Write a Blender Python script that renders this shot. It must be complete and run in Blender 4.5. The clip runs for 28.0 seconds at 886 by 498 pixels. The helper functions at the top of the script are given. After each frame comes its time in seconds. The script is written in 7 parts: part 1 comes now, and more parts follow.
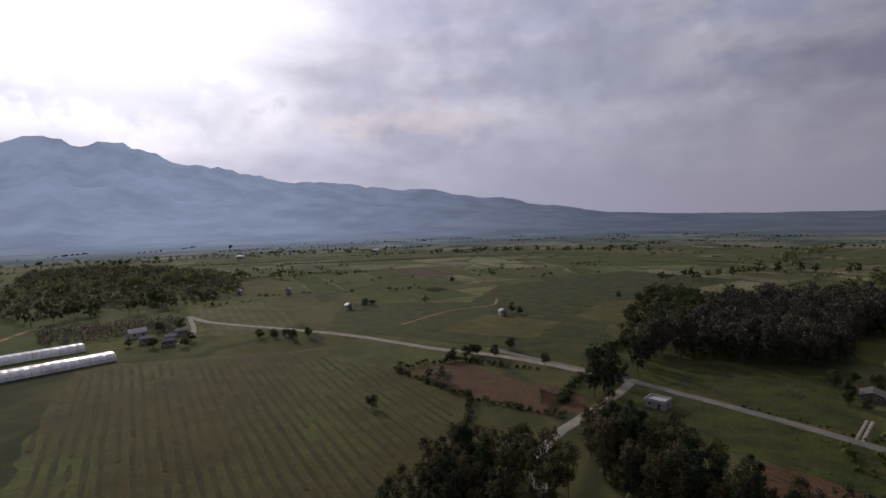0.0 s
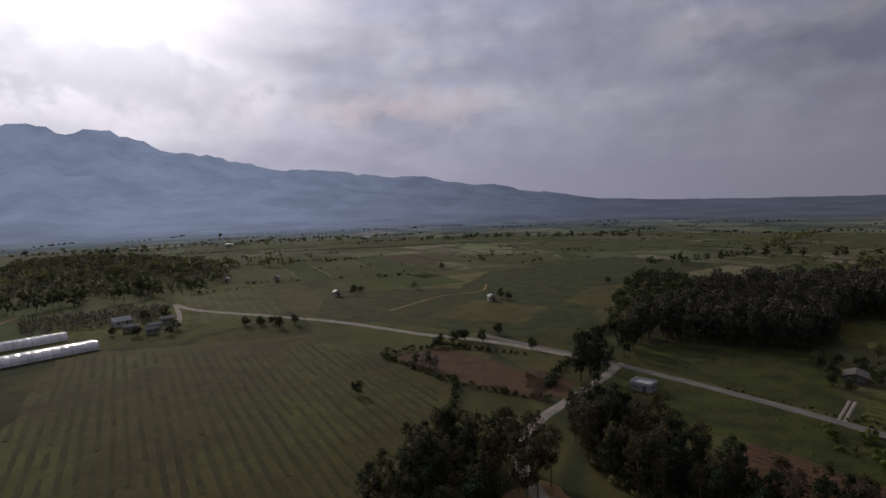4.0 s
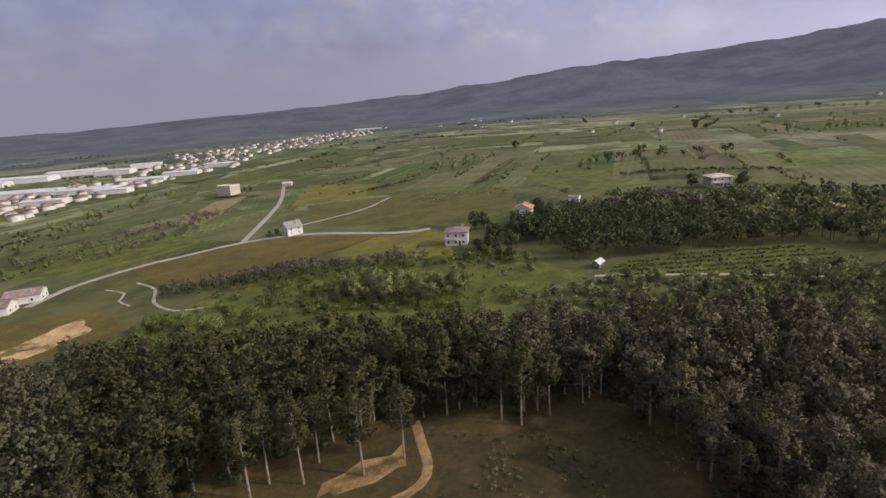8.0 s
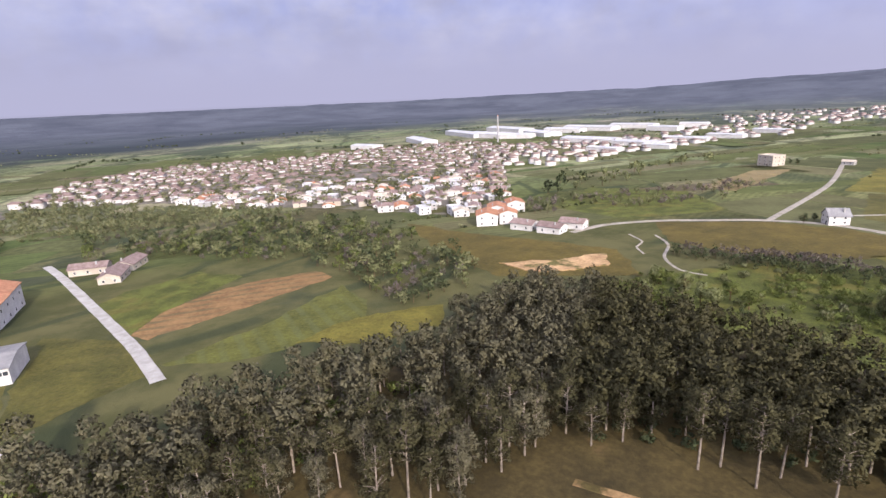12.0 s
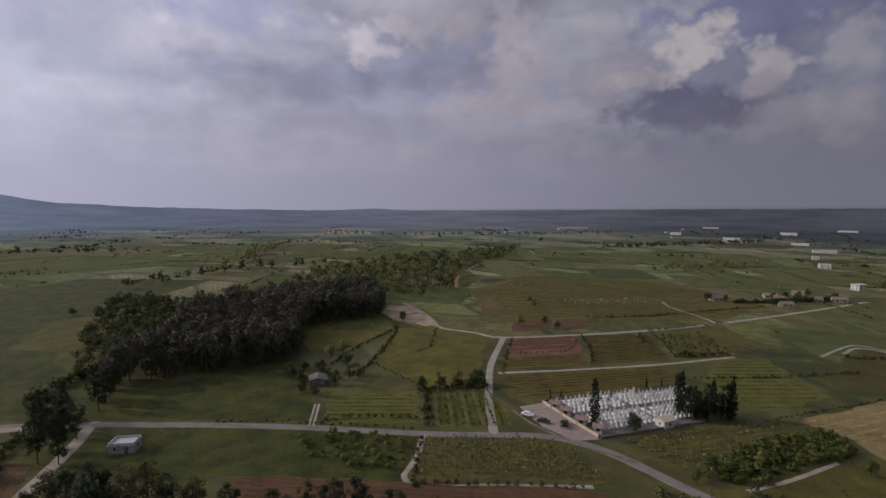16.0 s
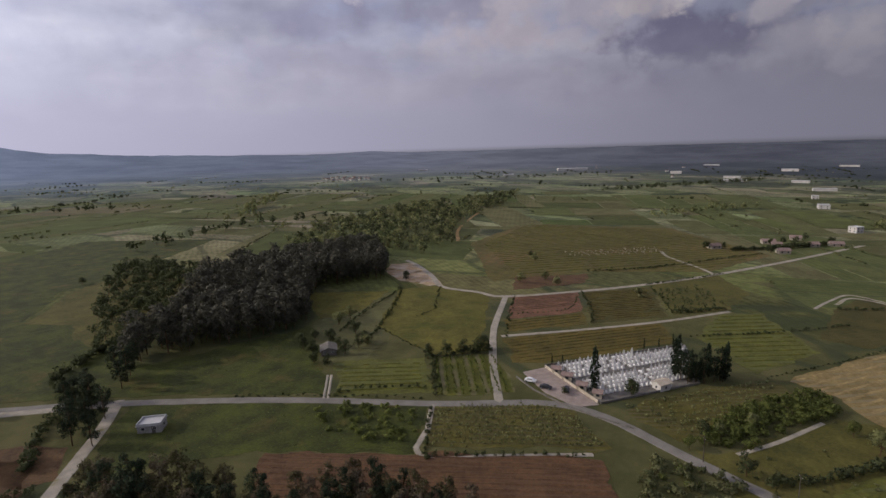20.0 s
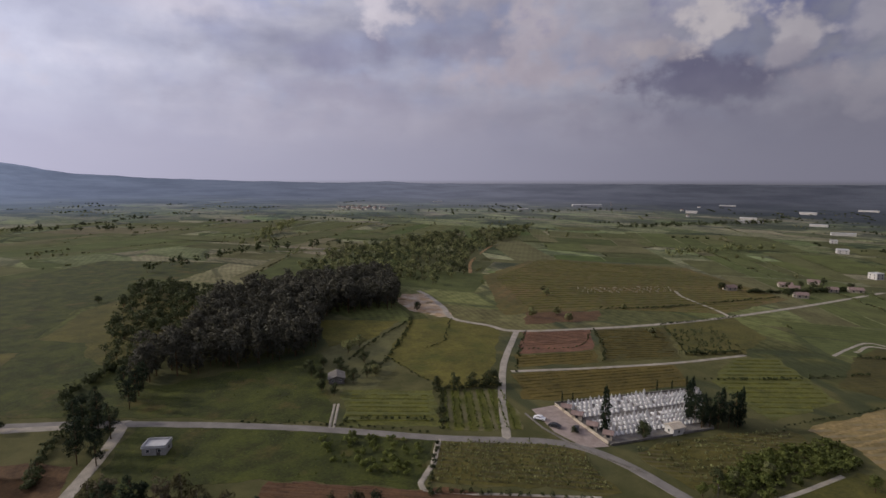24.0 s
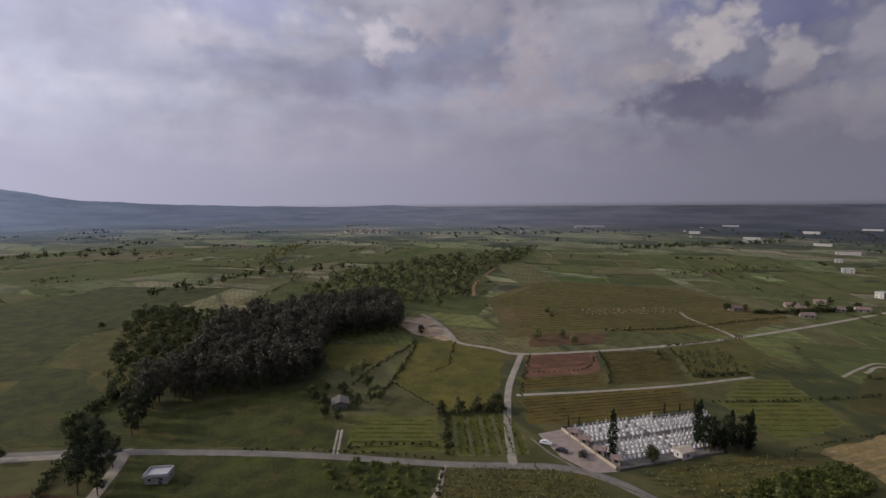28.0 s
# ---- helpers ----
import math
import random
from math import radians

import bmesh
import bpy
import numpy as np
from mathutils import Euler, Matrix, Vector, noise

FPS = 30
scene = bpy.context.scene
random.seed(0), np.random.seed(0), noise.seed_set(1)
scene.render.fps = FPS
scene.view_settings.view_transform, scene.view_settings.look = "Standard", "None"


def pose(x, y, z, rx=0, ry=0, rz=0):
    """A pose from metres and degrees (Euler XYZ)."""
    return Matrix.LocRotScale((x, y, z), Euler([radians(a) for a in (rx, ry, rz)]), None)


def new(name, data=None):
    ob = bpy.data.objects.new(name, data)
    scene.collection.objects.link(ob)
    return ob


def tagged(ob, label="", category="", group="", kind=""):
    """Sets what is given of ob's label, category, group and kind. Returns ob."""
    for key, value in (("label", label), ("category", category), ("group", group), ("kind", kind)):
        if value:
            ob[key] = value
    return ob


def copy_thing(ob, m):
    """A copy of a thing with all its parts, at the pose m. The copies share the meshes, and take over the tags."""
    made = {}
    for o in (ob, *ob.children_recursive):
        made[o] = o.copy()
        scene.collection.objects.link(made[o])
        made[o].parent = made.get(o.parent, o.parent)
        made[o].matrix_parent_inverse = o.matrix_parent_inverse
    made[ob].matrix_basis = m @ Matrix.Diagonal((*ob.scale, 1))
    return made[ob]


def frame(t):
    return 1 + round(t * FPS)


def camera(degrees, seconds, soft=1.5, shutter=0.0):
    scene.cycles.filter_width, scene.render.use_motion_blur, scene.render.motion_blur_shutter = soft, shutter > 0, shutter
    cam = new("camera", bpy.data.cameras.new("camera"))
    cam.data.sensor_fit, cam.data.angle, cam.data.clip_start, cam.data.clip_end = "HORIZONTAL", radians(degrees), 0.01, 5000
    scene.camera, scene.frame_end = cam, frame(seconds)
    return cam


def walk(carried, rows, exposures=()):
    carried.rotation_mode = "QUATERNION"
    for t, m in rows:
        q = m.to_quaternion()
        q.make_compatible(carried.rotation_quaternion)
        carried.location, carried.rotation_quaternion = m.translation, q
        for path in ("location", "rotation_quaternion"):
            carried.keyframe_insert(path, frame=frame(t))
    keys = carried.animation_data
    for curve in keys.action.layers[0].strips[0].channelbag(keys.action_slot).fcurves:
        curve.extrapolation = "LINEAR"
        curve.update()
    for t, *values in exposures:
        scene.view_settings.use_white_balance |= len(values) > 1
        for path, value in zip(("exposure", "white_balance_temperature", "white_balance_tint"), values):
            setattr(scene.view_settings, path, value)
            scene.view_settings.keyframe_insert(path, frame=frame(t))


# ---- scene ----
cam = camera(80.16, 28.0, soft=1.5)

# camera: seconds, x, y, z, yaw, pitch, roll
PATH = [
    (0.0, -5.38, -2.04, 63.22, 10.44, -2.60, 2.12),
    (0.5, -5.24, -2.00, 62.75, 9.97, -6.09, 1.72),
    (1.0, -5.05, -1.79, 62.76, 8.98, -6.23, -0.25),
    (1.5, -5.10, -1.77, 62.81, 9.43, -6.24, 1.38),
    (2.0, -5.33, -1.94, 62.67, 9.86, -4.30, 1.93),
    (2.5, -5.28, -1.89, 62.97, 9.30, -4.77, 1.92),
    (3.5, -3.98, -0.46, 62.33, 9.40, -4.26, 2.33),
    (4.2, -3.08, 0.54, 61.89, 9.90, -3.90, 2.61),
    (4.3, -2.92, 0.71, 61.82, 11.80, -3.86, 2.66),
    (4.4, -2.76, 0.89, 61.76, 16.38, -3.82, 2.71),
    (4.5, -2.69, 0.97, 61.70, 22.40, -3.75, 2.73),
    (4.6, -2.71, 0.94, 61.63, 34.00, -3.29, 1.94),
    (4.7, -2.73, 0.89, 61.57, 45.70, -2.88, 0.64),
    (4.8, -2.74, 0.82, 61.50, 57.40, -2.89, -0.56),
    (4.9, -2.75, 0.70, 61.43, 69.10, -2.91, -1.72),
    (5.0, -2.75, 0.57, 61.37, 80.80, -2.94, -2.24),
    (5.1, -2.72, 0.40, 61.33, 92.50, -2.97, -1.67),
    (5.2, -2.66, 0.19, 61.30, 104.20, -3.00, -0.60),
    (5.3, -2.59, -0.02, 61.27, 115.90, -3.01, -0.02),
    (5.4, -2.50, -0.21, 61.25, 127.60, -2.78, -0.26),
    (5.5, -2.38, -0.40, 61.23, 138.20, -2.55, -0.51),
    (5.6, -2.26, -0.58, 61.20, 143.50, -3.98, 1.03),
    (5.7, -2.11, -0.75, 61.13, 146.16, -5.56, 2.20),
    (5.8, -1.95, -0.91, 61.04, 148.30, -7.24, 3.27),
    (5.9, -1.78, -1.05, 60.92, 149.72, -8.86, 4.05),
    (6.0, -1.61, -1.17, 60.81, 150.24, -10.27, 4.35),
    (6.5, -0.85, -1.48, 60.12, 150.15, -15.33, 3.93),
    (7.0, -0.60, -1.40, 59.92, 149.48, -15.94, 3.67),
    (7.5, -0.39, -1.25, 59.91, 149.81, -15.85, 2.21),
    (8.0, -0.51, -1.22, 60.07, 149.05, -15.16, 3.91),
    (8.5, -0.49, -1.20, 60.05, 148.48, -15.37, 4.09),
    (9.0, 0.16, -1.27, 59.84, 147.96, -15.88, 3.78),
    (9.1, 0.25, -1.43, 59.76, 147.83, -16.01, 3.62),
    (9.2, 0.33, -1.68, 59.67, 147.60, -16.16, 3.41),
    (9.3, 0.44, -1.92, 59.58, 144.57, -16.31, 3.25),
    (9.4, 0.54, -2.17, 59.49, 137.98, -16.45, 3.09),
    (9.5, 0.59, -2.28, 59.40, 130.65, -16.59, 2.86),
    (9.6, 0.51, -2.28, 59.30, 121.70, -16.73, 2.26),
    (9.7, 0.32, -2.28, 59.20, 111.63, -16.87, 1.43),
    (9.8, 0.12, -2.27, 59.13, 105.29, -16.94, 1.01),
    (9.9, -0.07, -2.15, 59.07, 102.79, -16.86, 1.82),
    (10.0, -0.25, -1.92, 59.04, 101.71, -16.67, 2.62),
    (10.1, -0.40, -1.68, 59.06, 102.43, -15.88, 1.82),
    (10.2, -0.54, -1.40, 59.09, 103.89, -14.64, 0.20),
    (10.3, -0.66, -1.09, 59.13, 105.09, -14.00, -1.05),
    (10.4, -0.76, -0.74, 59.21, 105.60, -14.06, -1.67),
    (10.5, -0.85, -0.35, 59.34, 106.17, -14.19, -1.99),
    (10.6, -0.97, 0.15, 59.51, 107.35, -14.34, -2.03),
    (10.7, -1.11, 0.75, 59.73, 109.26, -14.53, -2.05),
    (10.8, -1.25, 1.36, 59.99, 111.83, -14.76, -2.06),
    (10.9, -1.36, 1.87, 60.24, 115.03, -15.01, -2.08),
    (11.0, -1.40, 2.18, 60.48, 118.80, -15.26, -2.09),
    (11.1, -1.36, 2.33, 60.69, 125.12, -15.55, -2.11),
    (11.2, -1.28, 2.44, 60.90, 134.22, -15.88, -2.12),
    (11.3, -1.20, 2.55, 61.10, 143.50, -16.21, -2.14),
    (11.4, -1.14, 2.69, 61.32, 152.28, -16.50, -2.16),
    (11.5, -1.06, 2.80, 61.52, 160.98, -16.83, -2.17),
    (11.6, -0.89, 2.86, 61.68, 169.02, -17.33, -1.13),
    (11.7, -0.64, 2.97, 61.87, 177.38, -17.24, -0.18),
    (11.8, -0.34, 3.12, 62.09, 185.92, -16.98, 0.72),
    (11.9, -0.03, 3.29, 62.32, 194.59, -16.60, 1.57),
    (12.0, 0.27, 3.47, 62.53, 203.31, -16.14, 2.37),
    (12.1, 0.57, 3.65, 62.75, 211.92, -15.05, 3.24),
    (12.2, 0.87, 3.85, 62.96, 220.62, -13.48, 4.05),
    (12.3, 1.08, 4.05, 63.10, 229.6, -12.2, 4.45),
    (12.4, 1.23, 4.24, 63.20, 240.1, -11.7, 4.5),
    (12.5, 1.30, 4.45, 63.25, 251.0, -11.3, 4.3),
    (12.6, 1.31, 4.68, 63.25, 262.45, -11.0, 2.6),
    (12.7, 1.27, 4.94, 63.23, 274.28, -11.81, 1.08),
    (12.8, 1.17, 5.22, 63.17, 285.98, -13.26, 0.22),
    (12.9, 1.06, 5.51, 63.11, 297.1, -14.4, -0.6),
    (13.0, 0.92, 5.82, 63.04, 306.34, -15.58, -2.24),
    (13.1, 0.77, 6.12, 62.97, 310.11, -14.95, -2.49),
    (13.2, 0.62, 6.42, 62.91, 312.37, -12.93, -1.95),
    (13.3, 0.50, 6.73, 62.86, 314.76, -10.64, -2.16),
    (13.4, 0.39, 7.03, 62.83, 316.86, -8.15, -2.54),
    (13.5, 0.29, 7.23, 62.81, 317.76, -6.79, -2.75),
    (13.6, 0.18, 7.35, 62.83, 317.76, -6.44, -2.72),
    (15.5, -1.62, 8.53, 67.92, 317.11, -3.72, 0.77),
    (16.0, -1.93, 8.38, 69.52, 316.92, -4.52, 0.43),
    (16.5, -2.18, 8.40, 71.67, 317.10, -5.03, 0.48),
    (17.0, -2.30, 8.29, 73.86, 316.92, -6.50, 0.21),
    (17.5, -2.62, 8.37, 76.14, 317.12, -7.75, 0.41),
    (18.0, -3.09, 8.49, 78.23, 317.34, -7.86, 1.17),
    (18.5, -3.51, 8.33, 80.05, 316.18, -8.47, 1.62),
    (19.0, -3.66, 8.15, 81.35, 316.11, -9.06, 1.37),
    (19.5, -3.67, 8.20, 82.11, 316.10, -10.14, 1.77),
    (20.0, -3.72, 8.26, 82.07, 316.66, -11.01, 1.81),
    (20.5, -3.93, 8.15, 81.87, 317.39, -8.98, 2.01),
    (21.0, -4.02, 8.18, 82.28, 317.33, -7.30, 1.11),
    (21.5, -4.12, 8.14, 82.50, 317.21, -6.88, 1.21),
    (23.5, -4.25, 7.95, 82.24, 317.57, -7.97, 0.03),
    (24.0, -4.17, 7.96, 82.31, 318.32, -7.58, 0.01),
    (24.5, -4.09, 8.00, 82.30, 318.09, -6.94, -0.25),
    (25.0, -3.93, 8.02, 82.25, 318.16, -6.93, -0.02),
    (25.5, -4.10, 8.07, 81.97, 317.56, -7.50, 0.28),
    (26.0, -4.43, 7.94, 81.63, 317.73, -8.12, 0.76),
    (26.5, -4.55, 8.00, 81.93, 318.81, -7.44, 0.95),
    (27.0, -4.35, 8.10, 82.10, 317.88, -4.98, 0.61),
    (27.5, -4.36, 7.95, 82.16, 318.63, -7.38, 1.66),
    (28.0, -4.42, 7.68, 82.46, 318.61, -5.08, 0.60),
]
STOPS = [(0.0, -1.4), (0.4, -1.68), (1.2, -1.78), (2.0, -1.9), (2.5, -1.9), (4.5, -1.7), (4.8, -1.9), (5.3, -1.85), (6.0, -1.45), (6.6, -0.85), (7.3, -0.35), (8.5, 0.05), (9.4, 0.28), (10.0, 0.42), (11.0, 0.2), (11.6, 0.42), (12.0, 0.65), (12.3, 0.6), (12.7, 0.25), (13.0, -0.15), (13.2, -0.4), (13.6, -0.7), (15.5, -1.03), (17.0, -1.0), (18.0, -0.9), (20.0, -0.77), (21.5, -0.82), (26.0, -0.85), (28.0, -0.95)]
WARMTH = [(0.0, 6450, 13), (8.3, 6450, 13), (9.5, 6050, 19), (11.3, 6000, 19), (13.2, 6100, 15), (15.5, 6400, 13), (28.0, 6450, 13)]


def balance(t):
    """White balance between two of its keys: kelvin and tint."""
    (a, ka, ta), (b, kb, tb) = next((p, q) for p, q in zip(WARMTH, WARMTH[1:]) if p[0] <= t <= q[0])
    u = (t - a) / (b - a)
    return ka + (kb - ka) * u, ta + (tb - ta) * u


EXPOSURES = [(t, s, *balance(t)) for t, s in STOPS]
walk(cam, [(t, pose(x, y, z, 90 + p, r, w)) for t, x, y, z, w, p, r in PATH], EXPOSURES)

# ---- light ----
SUN_AZ, SUN_EL = radians(133), radians(27)
SUN_DIR = Vector((math.cos(SUN_EL) * math.cos(SUN_AZ), math.cos(SUN_EL) * math.sin(SUN_AZ), math.sin(SUN_EL)))
sun = new("sun", bpy.data.lights.new("sun", "SUN"))
sun.data.energy, sun.data.angle, sun.data.color = 3.4, radians(1.5), (1.0, 0.88, 0.69)
sun.matrix_world = Matrix.Translation((0, 0, 300)) @ (-SUN_DIR).to_track_quat("-Z", "Y").to_matrix().to_4x4()


class Nodes:
    """Short hand for building a node tree."""

    def __init__(self, tree):
        self.tree, self.nodes = tree, tree.nodes

    def put(self, kind, inputs=(), **props):
        n = self.nodes.new(kind)
        for key, value in props.items():
            if key == "op":
                n.operation = value
            elif key == "blend":
                n.data_type, n.blend_type = "RGBA", value
            elif key == "dims":
                n.noise_dimensions = value
            elif key == "feature":
                n.feature = value
            elif key == "interp":
                n.interpolation_type = value
        for key, value in dict(inputs).items():
            if isinstance(value, bpy.types.NodeSocket):
                self.tree.links.new(value, n.inputs[key])
            else:
                n.inputs[key].default_value = value
        return n

    def math(self, op, a, b=0.0, c=0.0):
        return self.put("ShaderNodeMath", {0: a, 1: b, 2: c}, op=op).outputs[0]

    def mix(self, fac, a, b, blend="MIX"):
        return self.put("ShaderNodeMix", {0: fac, 6: a, 7: b}, blend=blend).outputs[2]

    def noise(self, vec, scale, detail=4.0, rough=0.55):
        return self.put("ShaderNodeTexNoise", {"Vector": vec, "Scale": scale, "Detail": detail, "Roughness": rough}).outputs[0]

    def step(self, value, lo, hi):
        return self.put("ShaderNodeMapRange", {0: value, 1: lo, 2: hi, 3: 0.0, 4: 1.0}, interp="SMOOTHSTEP").outputs[0]

    def ramp(self, fac, stops):
        n = self.nodes.new("ShaderNodeValToRGB")
        self.tree.links.new(fac, n.inputs[0])
        e = n.color_ramp.elements
        while len(e) < len(stops):
            e.new(0.5)
        for el, (at, col) in zip(e, stops):
            el.position, el.color = at, (*col, 1)
        return n.outputs[0]


def col(r, g, b):
    return (r, g, b, 1)


def build_world():
    world = bpy.data.worlds.new("sky")
    scene.world = world
    world.use_nodes = True
    world.node_tree.nodes.clear()
    k = Nodes(world.node_tree)
    way = k.put("ShaderNodeTexCoord").outputs["Generated"]
    sky = k.put("ShaderNodeTexSky")
    sky.sky_type, sky.sun_disc = "NISHITA", False
    sky.sun_elevation, sky.sun_rotation = SUN_EL, math.pi / 2 - SUN_AZ
    sky.air_density, sky.dust_density = 1.2, 2.5
    sep = k.put("ShaderNodeSeparateXYZ", {0: way})
    up = k.math("MAXIMUM", sep.outputs[2], 0.0)
    # the cloud deck, seen in perspective
    low = k.math("ADD", up, 0.30)
    px, py = k.math("DIVIDE", sep.outputs[0], low), k.math("DIVIDE", sep.outputs[1], low)
    deck = k.put("ShaderNodeCombineXYZ", {0: px, 1: py, 2: k.math("MULTIPLY", up, 5.0)}).outputs[0]
    puff = k.put("ShaderNodeCombineXYZ", {0: sep.outputs[0], 1: sep.outputs[1], 2: k.math("MULTIPLY", up, 3.2)}).outputs[0]
    big = k.noise(puff, 2.6, 3.0, 0.5)
    fine = k.noise(puff, 7.5, 7.0, 0.48)
    lit = k.put("ShaderNodeVectorMath", {0: way, 1: SUN_DIR[:]}, op="DOT_PRODUCT").outputs["Value"]
    cover = k.step(k.math("ADD", k.math("MULTIPLY", big, 0.62), k.math("MULTIPLY", fine, 0.42)), 0.20, 0.64)
    shade = k.step(k.math("ADD", k.math("MULTIPLY", k.noise(deck, 1.5, 3.0, 0.5), 0.4), k.math("MULTIPLY", k.noise(puff, 4.2, 6.0, 0.48), 0.6)), 0.30, 0.70)
    grey = k.mix(shade, col(2.8, 2.85, 3.7), col(6.2, 6.1, 6.9))
    near_sun = k.math("POWER", k.math("MAXIMUM", lit, 0.0), 26.0)
    wide_sun = k.math("POWER", k.math("MAXIMUM", lit, 0.0), 2.5)
    blue = k.mix(0.8, k.put("ShaderNodeVectorMath", {0: sky.outputs[0], 1: (0.5, 0.5, 0.5)}, op="MULTIPLY").outputs[0], col(3.9, 4.2, 6.2))
    clouds = k.mix(cover, blue, grey)
    round_puff = k.put("ShaderNodeCombineXYZ", {0: sep.outputs[0], 1: sep.outputs[1], 2: k.math("MULTIPLY", up, 1.25)}).outputs[0]
    lumps = k.noise(round_puff, 24.0, 4.0, 0.5)
    ragged = k.math("SUBTRACT", k.math("ADD", k.math("MULTIPLY", k.noise(round_puff, 9.0, 3.0, 0.5), 0.75), k.math("MULTIPLY", lumps, 0.75)), 0.75)

    def bank(sky_in, az, el, wide, tall, colour, amount=1.0, edge=0.5):
        """A bank of cloud, or a gap, in one part of the sky; degrees."""
        a, e = radians(az), radians(el)
        out = Vector((math.cos(e) * math.cos(a), math.cos(e) * math.sin(a), math.sin(e)))
        right = Vector((-math.sin(a), math.cos(a), 0))
        rise = out.cross(right)
        dx = k.math("DIVIDE", k.put("ShaderNodeVectorMath", {0: way, 1: right[:]}, op="DOT_PRODUCT").outputs["Value"], math.sin(radians(wide)))
        dy = k.math("DIVIDE", k.put("ShaderNodeVectorMath", {0: way, 1: rise[:]}, op="DOT_PRODUCT").outputs["Value"], math.sin(radians(tall)))
        front = k.step(k.put("ShaderNodeVectorMath", {0: way, 1: out[:]}, op="DOT_PRODUCT").outputs["Value"], 0.2, 0.4)
        far = k.math("SQRT", k.math("ADD", k.math("MULTIPLY", dx, dx), k.math("MULTIPLY", dy, dy)))
        mask = k.math("MULTIPLY", k.step(k.math("ADD", far, k.math("MULTIPLY", ragged, -4.2)), 0.95 + edge * 2.1, 0.95 - edge * 2.1), front)
        return k.mix(k.math("MULTIPLY", mask, amount), sky_in, col(*colour))

